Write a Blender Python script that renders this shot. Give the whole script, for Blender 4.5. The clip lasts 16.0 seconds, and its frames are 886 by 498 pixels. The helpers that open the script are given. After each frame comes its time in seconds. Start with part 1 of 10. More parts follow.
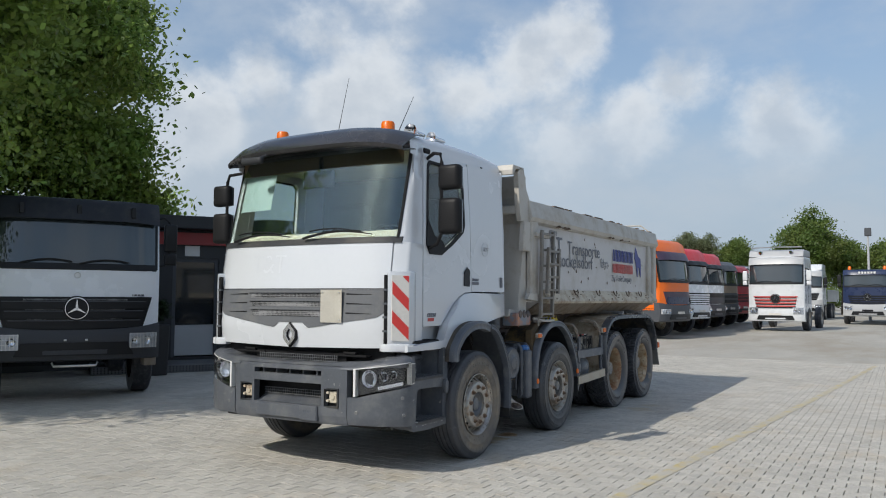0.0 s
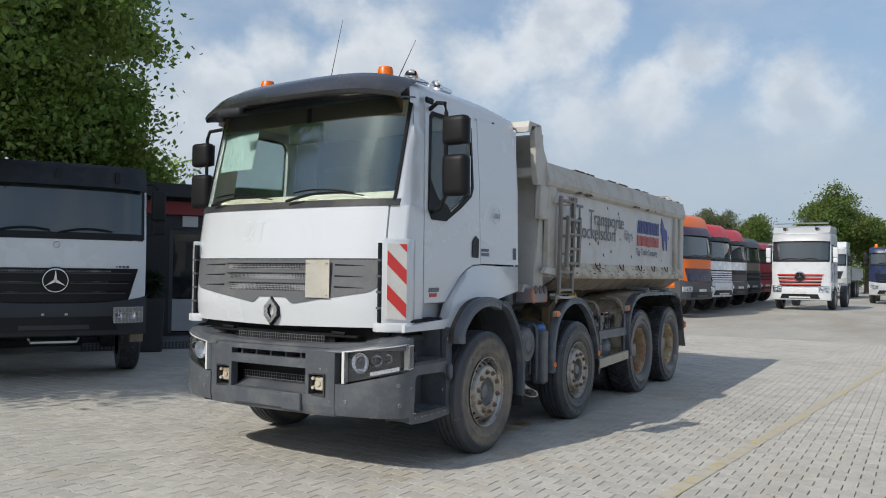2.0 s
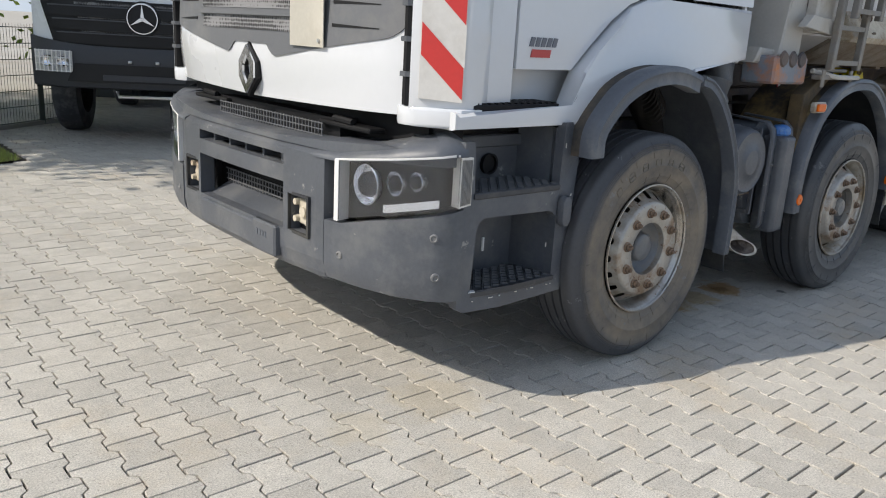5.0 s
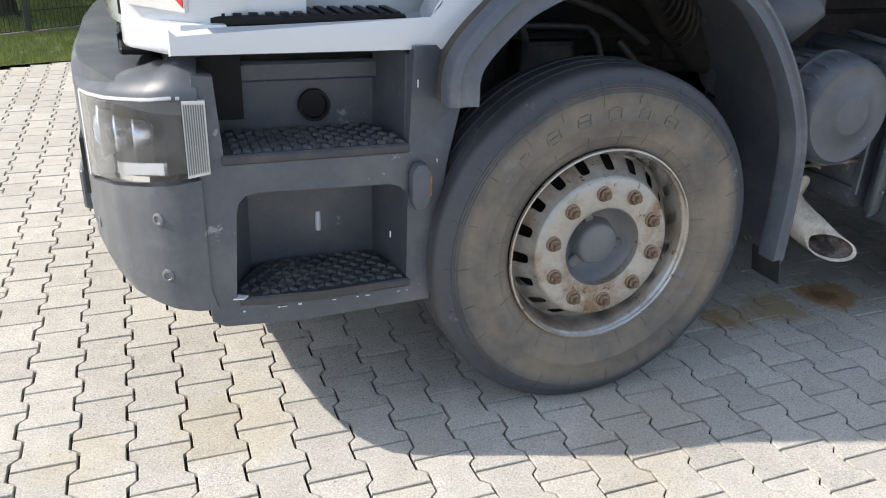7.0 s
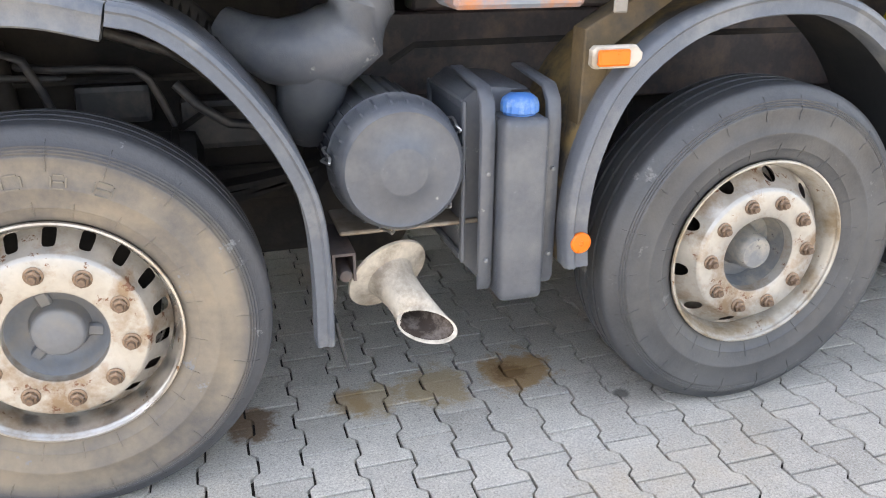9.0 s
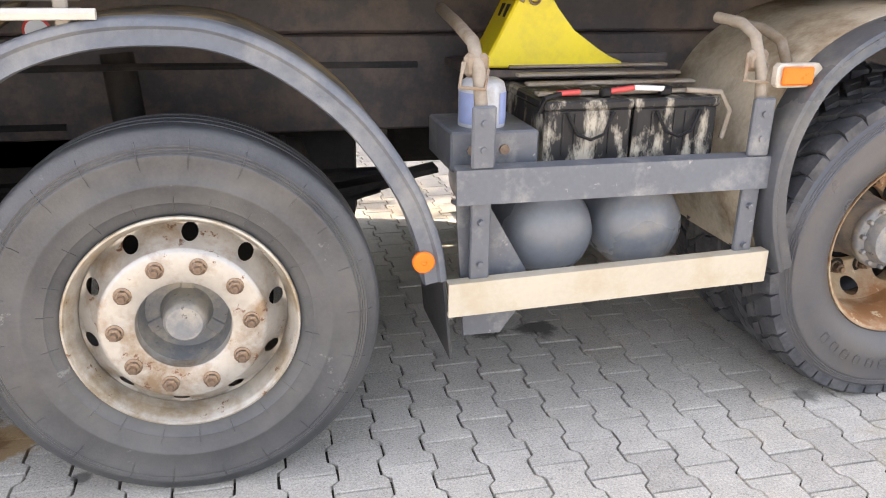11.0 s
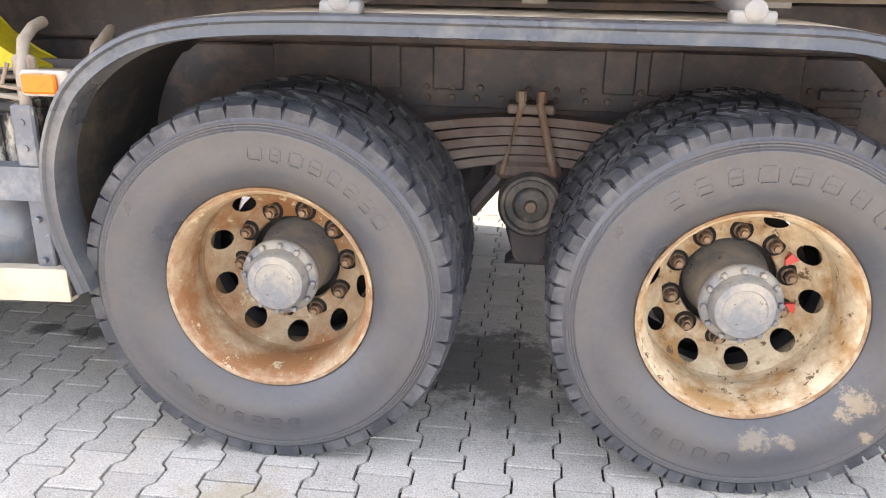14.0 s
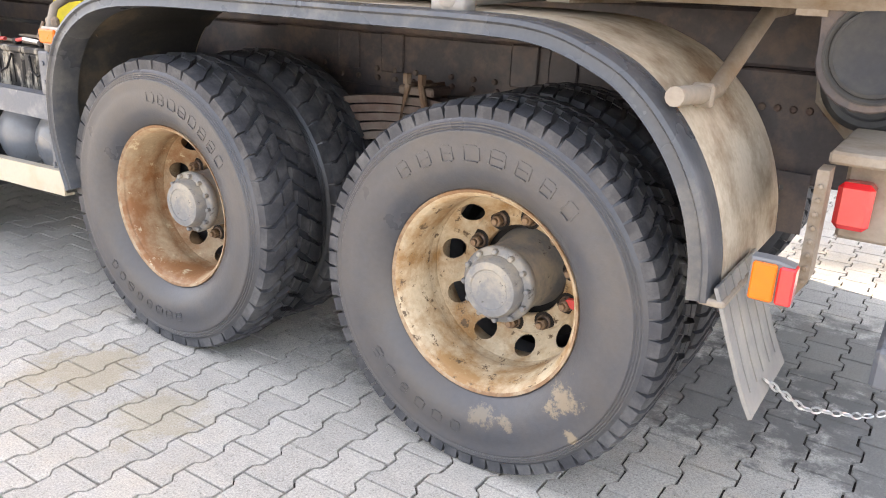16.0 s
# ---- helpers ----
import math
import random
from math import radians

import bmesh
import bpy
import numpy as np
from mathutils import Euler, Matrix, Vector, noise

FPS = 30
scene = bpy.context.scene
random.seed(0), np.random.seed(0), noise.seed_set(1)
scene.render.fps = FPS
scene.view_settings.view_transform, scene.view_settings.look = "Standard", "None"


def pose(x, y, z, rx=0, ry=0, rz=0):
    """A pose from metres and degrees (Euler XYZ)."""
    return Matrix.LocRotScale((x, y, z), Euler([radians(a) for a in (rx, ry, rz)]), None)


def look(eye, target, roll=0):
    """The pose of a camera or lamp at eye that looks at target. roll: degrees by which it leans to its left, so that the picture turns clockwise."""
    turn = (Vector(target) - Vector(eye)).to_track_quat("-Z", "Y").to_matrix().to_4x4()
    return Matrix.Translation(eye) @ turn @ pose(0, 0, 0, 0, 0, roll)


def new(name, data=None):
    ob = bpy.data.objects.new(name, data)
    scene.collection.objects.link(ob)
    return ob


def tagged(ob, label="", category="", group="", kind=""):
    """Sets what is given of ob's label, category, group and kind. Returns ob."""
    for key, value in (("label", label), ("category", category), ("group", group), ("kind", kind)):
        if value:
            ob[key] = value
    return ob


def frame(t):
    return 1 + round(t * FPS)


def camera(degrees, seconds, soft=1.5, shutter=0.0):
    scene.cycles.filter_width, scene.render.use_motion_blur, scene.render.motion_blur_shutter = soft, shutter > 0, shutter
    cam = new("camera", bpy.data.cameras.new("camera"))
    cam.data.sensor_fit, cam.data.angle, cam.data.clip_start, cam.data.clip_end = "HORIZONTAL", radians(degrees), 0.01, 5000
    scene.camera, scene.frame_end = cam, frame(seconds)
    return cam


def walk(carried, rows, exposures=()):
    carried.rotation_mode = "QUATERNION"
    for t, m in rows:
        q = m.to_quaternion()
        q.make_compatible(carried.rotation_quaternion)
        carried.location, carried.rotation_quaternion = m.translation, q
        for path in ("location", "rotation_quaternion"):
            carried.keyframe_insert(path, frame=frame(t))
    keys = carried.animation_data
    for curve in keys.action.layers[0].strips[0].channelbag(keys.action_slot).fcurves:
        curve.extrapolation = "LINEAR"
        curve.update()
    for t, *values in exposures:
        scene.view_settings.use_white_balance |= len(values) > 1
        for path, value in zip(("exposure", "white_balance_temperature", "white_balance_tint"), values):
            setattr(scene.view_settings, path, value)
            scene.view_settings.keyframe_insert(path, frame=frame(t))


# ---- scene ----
import collections

cam = camera(59.0, 16.0, 1.05)
PATH = [
    (0, (-5.596, -3.683, 1.56), (-3.878, -2.666, 1.685), 0.3),
    (0.5, (-5.539, -3.666, 1.551), (-3.825, -2.643, 1.668), 0.3),
    (1, (-5.417, -3.607, 1.553), (-3.705, -2.579, 1.653), 0.3),
    (1.5, (-5.086, -3.472, 1.551), (-3.38, -2.432, 1.638), 0.4),
    (2, (-4.716, -3.262, 1.53), (-3.016, -2.212, 1.594), 0.7),
    (2.5, (-4.246, -3.009, 1.527), (-2.553, -1.944, 1.547), 0.9),
    (3, (-3.744, -2.797, 1.521), (-2.074, -1.697, 1.465), 1.1),
    (3.5, (-3.251, -2.527, 1.484), (-1.624, -1.374, 1.324), 1.5),
    (4, (-2.748, -2.316, 1.418), (-1.197, -1.083, 1.143), 2.0),
    (6.5, (-0.319, -1.802, 1.412), (0.459, -0.138, 0.62), 3.0),
    (7, (0.062, -1.816, 1.424), (0.737, -0.115, 0.617), 2.3),
    (7.5, (0.459, -1.792, 1.426), (1.073, -0.069, 0.617), 1.7),
    (8, (0.881, -1.847, 1.438), (1.463, -0.109, 0.638), 1.1),
    (8.5, (1.291, -1.899, 1.451), (1.836, -0.145, 0.661), 0.4),
    (9, (1.688, -1.906, 1.455), (2.221, -0.138, 0.688), 0.2),
    (9.5, (2.123, -1.959, 1.465), (2.632, -0.17, 0.728), 0.3),
    (10, (2.546, -1.943, 1.43), (3.061, -0.15, 0.709), 0.7),
    (12.5, (4.954, -2.149, 1.431), (5.143, -0.204, 0.734), 0.6),
    (13, (5.418, -2.125, 1.436), (5.501, -0.173, 0.741), 0.5),
    (13.5, (5.874, -2.124, 1.437), (5.817, -0.166, 0.755), 0.5),
    (14, (6.310, -2.027, 1.414), (6.089, -0.082, 0.732), 0.9),
    (14.5, (6.733, -2.003, 1.404), (6.339, -0.085, 0.724), 1.6),
    (15, (7.133, -1.939, 1.380), (6.520, -0.076, 0.707), 1.9),
    (15.5, (7.513, -1.848, 1.367), (6.691, -0.063, 0.702), 2.6),
    (16, (7.958, -1.788, 1.386), (6.893, -0.139, 0.716), 2.5),
]
EXPOSURES = [(0, 0.18, 6550, 8), (3.0, 0.28, 6600, 9), (4.2, 0.47, 6850, 10), (6.3, 0.95, 6700, 10), (7.0, 1.23, 6700, 10), (7.6, 1.83, 7000, 11), (8.2, 2.41, 7400, 13), (9.0, 2.67, 7800, 15), (10.0, 2.76, 8350, 18),
             (12.5, 2.90, 8350, 19), (13.2, 3.06, 8300, 20), (14.2, 3.15, 8250, 19), (15.0, 3.03, 8300, 19), (16.0, 2.90, 8350, 18)]
walk(cam, [(t, look(eye, target, roll)) for t, eye, target, roll in PATH], EXPOSURES)

# ---- sky, sun ----
SUN = Vector((-1.15, 0.365, 1.0)).normalized()
world = bpy.data.worlds.new("world")
scene.world = world
world.use_nodes = True
wn, wl = world.node_tree.nodes, world.node_tree.links
wn.clear()
w_out, w_bg = wn.new("ShaderNodeOutputWorld"), wn.new("ShaderNodeBackground")
w_sky = wn.new("ShaderNodeTexSky")
w_sky.sky_type, w_sky.sun_disc = "NISHITA", False
w_sky.sun_elevation = math.asin(SUN.z)
w_sky.sun_rotation = math.atan2(SUN.x, SUN.y)
w_sky.altitude, w_sky.air_density, w_sky.dust_density, w_sky.ozone_density = 20, 1.0, 1.2, 1.5
w_co = wn.new("ShaderNodeTexCoord")
w_sep = wn.new("ShaderNodeSeparateXYZ")
wl.new(w_co.outputs["Generated"], w_sep.inputs[0])


def w_range(v, a, b, lo, hi):
    q = wn.new("ShaderNodeMapRange")
    q.inputs["From Min"].default_value, q.inputs["From Max"].default_value = a, b
    q.inputs["To Min"].default_value, q.inputs["To Max"].default_value = lo, hi
    q.interpolation_type = "SMOOTHSTEP"
    wl.new(v, q.inputs["Value"])
    return q.outputs[0]


def w_noise(scale, detail, rough, shift, squash=1.9):
    mp = wn.new("ShaderNodeMapping")
    mp.inputs["Scale"].default_value = (1.0, 1.0, squash)
    mp.inputs["Location"].default_value = shift
    wl.new(w_co.outputs["Generated"], mp.inputs[0])
    q = wn.new("ShaderNodeTexNoise")
    q.inputs["Scale"].default_value, q.inputs["Detail"].default_value, q.inputs["Roughness"].default_value = scale, detail, rough
    wl.new(mp.outputs[0], q.inputs["Vector"])
    return q.outputs["Fac"]


def w_blend(f, a, b):
    q = wn.new("ShaderNodeMixRGB")
    for k, v in enumerate((f, a, b)):
        if isinstance(v, tuple):
            q.inputs[k].default_value = (*v, 1)
        elif isinstance(v, float):
            q.inputs[k].default_value = v
        else:
            wl.new(v, q.inputs[k])
    return q.outputs[0]


w_haze = w_blend(w_range(w_sep.outputs["Z"], -0.02, 0.50, 0.95, 0.10), w_sky.outputs[0], (2.15, 2.8, 3.7))


def w_math(op, a, b):
    q = wn.new("ShaderNodeMath")
    q.operation = op
    for k, v in enumerate((a, b)):
        if isinstance(v, (int, float)):
            q.inputs[k].default_value = v
        else:
            wl.new(v, q.inputs[k])
    return q.outputs[0]


# heaped clouds stand over the far side of the yard: direction and radius
HEAPS = ((0.725, 0.61, 0.33, 0.060), (0.70, 0.665, 0.27, 0.055), (0.649, 0.728, 0.215, 0.060), (0.768, 0.585, 0.245, 0.085), (0.752, 0.55, 0.385, 0.050), (0.87, 0.398, 0.285, 0.062), (0.886, 0.336, 0.312, 0.046),
         (0.842, 0.47, 0.250, 0.055), (0.802, 0.545, 0.225, 0.060), (0.937, 0.236, 0.257, 0.040), (0.933, 0.283, 0.215, 0.055), (0.905, 0.369, 0.20, 0.070), (0.976, 0.11, 0.190, 0.060), (0.60, 0.785, 0.16, 0.07))
w_deep = None
for hx, hy, hz, hr in HEAPS:
    q = wn.new("ShaderNodeVectorMath")
    q.operation = "DISTANCE"
    wl.new(w_co.outputs["Generated"], q.inputs[0])
    q.inputs[1].default_value = Vector((hx, hy, hz)).normalized()
    one = w_math("SUBTRACT", hr, q.outputs["Value"])
    w_deep = one if w_deep is None else w_math("MAXIMUM", w_deep, one)
w_deep = w_math("ADD", w_deep, w_math("MULTIPLY", w_math("SUBTRACT", w_noise(9.0, 9, 0.60, (0.4, 0.1, 0.2), 1.2), 0.5), 0.19))
w_heap = w_math("MULTIPLY", w_range(w_deep, -0.022, 0.050, 0.0, 0.88), w_range(w_sep.outputs["Z"], 0.12, 0.26, 0.35, 1.0))
# thin veils everywhere else, fading into the haze above the horizon
w_veil = w_math("MULTIPLY", w_range(w_noise(3.1, 9, 0.56, (2.9, 0.15, 0.35)), 0.40, 0.62, 0.0, 0.62), w_range(w_sep.outputs["Z"], 0.02, 0.22, 0.35, 0.94))
w_tone = w_blend(w_math("MULTIPLY", w_range(w_deep, 0.02, 0.10, 1.0, 0.45), w_range(w_noise(11.0, 6, 0.55, (0.75, 0.3, 0.52), 1.2), 0.36, 0.62, 0.35, 1.0)), (3.1, 3.5, 4.1), (5.3, 5.5, 5.8))
w_low = w_blend(w_math("MULTIPLY", w_range(w_sep.outputs["Z"], 0.08, 0.27, 0.65, 0.0), w_range(w_noise(5.0, 7, 0.6, (1.3, 0.4, 0.1), 2.4), 0.35, 0.62, 0.35, 1.0)), w_blend(w_veil, w_haze, (3.5, 3.95, 4.6)), (3.35, 3.75, 4.3))
w_all = w_blend(w_heap, w_low, w_tone)
wl.new(w_all, w_bg.inputs["Color"])
w_bg.inputs["Strength"].default_value = 0.130
wl.new(w_bg.outputs[0], w_out.inputs["Surface"])

sun = new("sun", bpy.data.lights.new("sun", "SUN"))
sun.data.energy, sun.data.angle, sun.data.color = 2.8, radians(0.6), (1.0, 0.95, 0.88)
sun.matrix_world = look(SUN * 60, (0, 0, 0))


# ---- materials ----
def material(name, color, rough=0.5, metal=0.0, var=0.12, scale=3.0, bump=0.0, bump_scale=120.0, dirt=None, dirt_amount=0.5,
             dirt_scale=2.5, coat=0.0, stretch=(1, 1, 1), random_tint=0.0, rough_var=0.1, band=None, soft=0.08, chips=None):
    """Two scales of noise over a base colour; dirt: a second colour in blotches with uneven edges."""
    m = bpy.data.materials.new(name)
    m.use_nodes = True
    n, l = m.node_tree.nodes, m.node_tree.links
    b = n["Principled BSDF"]
    b.inputs["Roughness"].default_value, b.inputs["Metallic"].default_value = rough, metal
    b.inputs["Coat Weight"].default_value = coat
    b.inputs["Coat Roughness"].default_value = 0.06
    co = n.new("ShaderNodeTexCoord")
    mp = n.new("ShaderNodeMapping")
    mp.inputs["Scale"].default_value = stretch
    l.new(co.outputs["Object"], mp.inputs[0])
    big, fine = n.new("ShaderNodeTexNoise"), n.new("ShaderNodeTexNoise")
    big.inputs["Scale"].default_value, big.inputs["Detail"].default_value = scale, 5
    fine.inputs["Scale"].default_value, fine.inputs["Detail"].default_value = scale * 22, 3
    for t in (big, fine):
        l.new(mp.outputs[0], t.inputs["Vector"])
    add = n.new("ShaderNodeMath")
    add.operation = "MULTIPLY_ADD"
    add.inputs[1].default_value = 0.6
    l.new(big.outputs["Fac"], add.inputs[0])
    half = n.new("ShaderNodeMath")
    half.operation = "MULTIPLY"
    half.inputs[1].default_value = 0.4
    l.new(fine.outputs["Fac"], half.inputs[0])
    l.new(half.outputs[0], add.inputs[2])
    ramp = n.new("ShaderNodeMapRange")
    ramp.inputs["From Min"].default_value, ramp.inputs["From Max"].default_value = 0.3, 0.7
    ramp.inputs["To Min"].default_value, ramp.inputs["To Max"].default_value = 1 - var, 1 + var
    l.new(add.outputs[0], ramp.inputs["Value"])
    last = ramp.outputs[0]
    if random_tint:
        info = n.new("ShaderNodeObjectInfo")
        isl = n.new("ShaderNodeNewGeometry")
        s2 = n.new("ShaderNodeMath")
        s2.operation = "ADD"
        l.new(info.outputs["Random"], s2.inputs[0])
        l.new(isl.outputs["Random Per Island"], s2.inputs[1])
        fr = n.new("ShaderNodeMath")
        fr.operation = "FRACT"
        l.new(s2.outputs[0], fr.inputs[0])
        r2 = n.new("ShaderNodeMapRange")
        r2.inputs["To Min"].default_value, r2.inputs["To Max"].default_value = 1 - random_tint, 1 + random_tint
        l.new(fr.outputs[0], r2.inputs["Value"])
        mul = n.new("ShaderNodeMath")
        mul.operation = "MULTIPLY"
        l.new(last, mul.inputs[0])
        l.new(r2.outputs[0], mul.inputs[1])
        last = mul.outputs[0]
    base = n.new("ShaderNodeMixRGB")
    base.blend_type, base.inputs[0].default_value = "MULTIPLY", 1.0
    base.inputs[1].default_value = (*color, 1)
    l.new(last, base.inputs[2])
    out = base.outputs[0]
    if dirt:
        dn = n.new("ShaderNodeTexNoise")
        dn.inputs["Scale"].default_value, dn.inputs["Detail"].default_value = dirt_scale, 9
        dn.inputs["Roughness"].default_value = 0.68
        l.new(mp.outputs[0], dn.inputs["Vector"])
        dr = n.new("ShaderNodeMapRange")
        mid = 0.62 - 0.24 * dirt_amount
        dr.inputs["From Min"].default_value, dr.inputs["From Max"].default_value = mid - soft, mid + soft * 1.4
        l.new(dn.outputs["Fac"], dr.inputs["Value"])
        mx = n.new("ShaderNodeMixRGB")
        mx.inputs[2].default_value = (*dirt, 1)
        fac = dr.outputs[0]
        if band:                                            # dirt gathers on a ring of the wheel
            sp, cb = n.new("ShaderNodeSeparateXYZ"), n.new("ShaderNodeCombineXYZ")
            l.new(co.outputs["Object"], sp.inputs[0])
            l.new(sp.outputs["X"], cb.inputs["X"])
            l.new(sp.outputs["Z"], cb.inputs["Z"])
            ln = n.new("ShaderNodeVectorMath")
            ln.operation = "LENGTH"
            l.new(cb.outputs[0], ln.inputs[0])
            wob = n.new("ShaderNodeMath")
            wob.operation = "MULTIPLY_ADD"
            wob.inputs[1].default_value = 0.05
            l.new(big.outputs["Fac"], wob.inputs[0])
            l.new(ln.outputs["Value"], wob.inputs[2])
            bd = n.new("ShaderNodeMapRange")
            bd.inputs["From Min"].default_value, bd.inputs["From Max"].default_value = band[0] + 0.025, band[1] + 0.025
            bd.inputs["To Min"].default_value, bd.inputs["To Max"].default_value = 1, band[2]
            l.new(wob.outputs[0], bd.inputs["Value"])
            mb = n.new("ShaderNodeMath")
            mb.operation = "MULTIPLY"
            l.new(fac, mb.inputs[0])
            l.new(bd.outputs[0], mb.inputs[1])
            fac = mb.outputs[0]
        l.new(fac, mx.inputs[0])
        l.new(out, mx.inputs[1])
        out = mx.outputs[0]
    if chips:                                               # a third colour in small hard-edged flecks: colour, amount, scale
        cn = n.new("ShaderNodeTexNoise")
        cn.inputs["Scale"].default_value, cn.inputs["Detail"].default_value, cn.inputs["Roughness"].default_value = chips[2], 10, 0.72
        l.new(mp.outputs[0], cn.inputs["Vector"])
        cr = n.new("ShaderNodeMapRange")
        mid = 0.66 - 0.24 * chips[1]
        cr.inputs["From Min"].default_value, cr.inputs["From Max"].default_value = mid - 0.012, mid + 0.018
        l.new(cn.outputs["Fac"], cr.inputs["Value"])
        cm = n.new("ShaderNodeMixRGB")
        cm.inputs[2].default_value = (*chips[0], 1)
        l.new(cr.outputs[0], cm.inputs[0])
        l.new(out, cm.inputs[1])
        out = cm.outputs[0]
    l.new(out, b.inputs["Base Color"])
    rr = n.new("ShaderNodeMapRange")
    rr.inputs["From Min"].default_value, rr.inputs["From Max"].default_value = 0.3, 0.7
    rr.inputs["To Min"].default_value, rr.inputs["To Max"].default_value = max(0.02, rough - rough_var), min(1, rough + rough_var)
    l.new(big.outputs["Fac"], rr.inputs["Value"])
    l.new(rr.outputs[0], b.inputs["Roughness"])
    if bump:
        bn = n.new("ShaderNodeTexNoise")
        bn.inputs["Scale"].default_value, bn.inputs["Detail"].default_value = bump_scale, 4
        l.new(mp.outputs[0], bn.inputs["Vector"])
        bp = n.new("ShaderNodeBump")
        bp.inputs["Strength"].default_value, bp.inputs["Distance"].default_value = bump, 0.004
        l.new(bn.outputs["Fac"], bp.inputs["Height"])
        l.new(bp.outputs[0], b.inputs["Normal"])
    return m


def glass_material(name, tint, rough=0.02, ior=1.45):
    m = bpy.data.materials.new(name)
    m.use_nodes = True
    b = m.node_tree.nodes["Principled BSDF"]
    b.inputs["Base Color"].default_value = (*tint, 1)
    b.inputs["Roughness"].default_value = rough
    b.inputs["Transmission Weight"].default_value = 1.0
    b.inputs["IOR"].default_value = ior
    return m


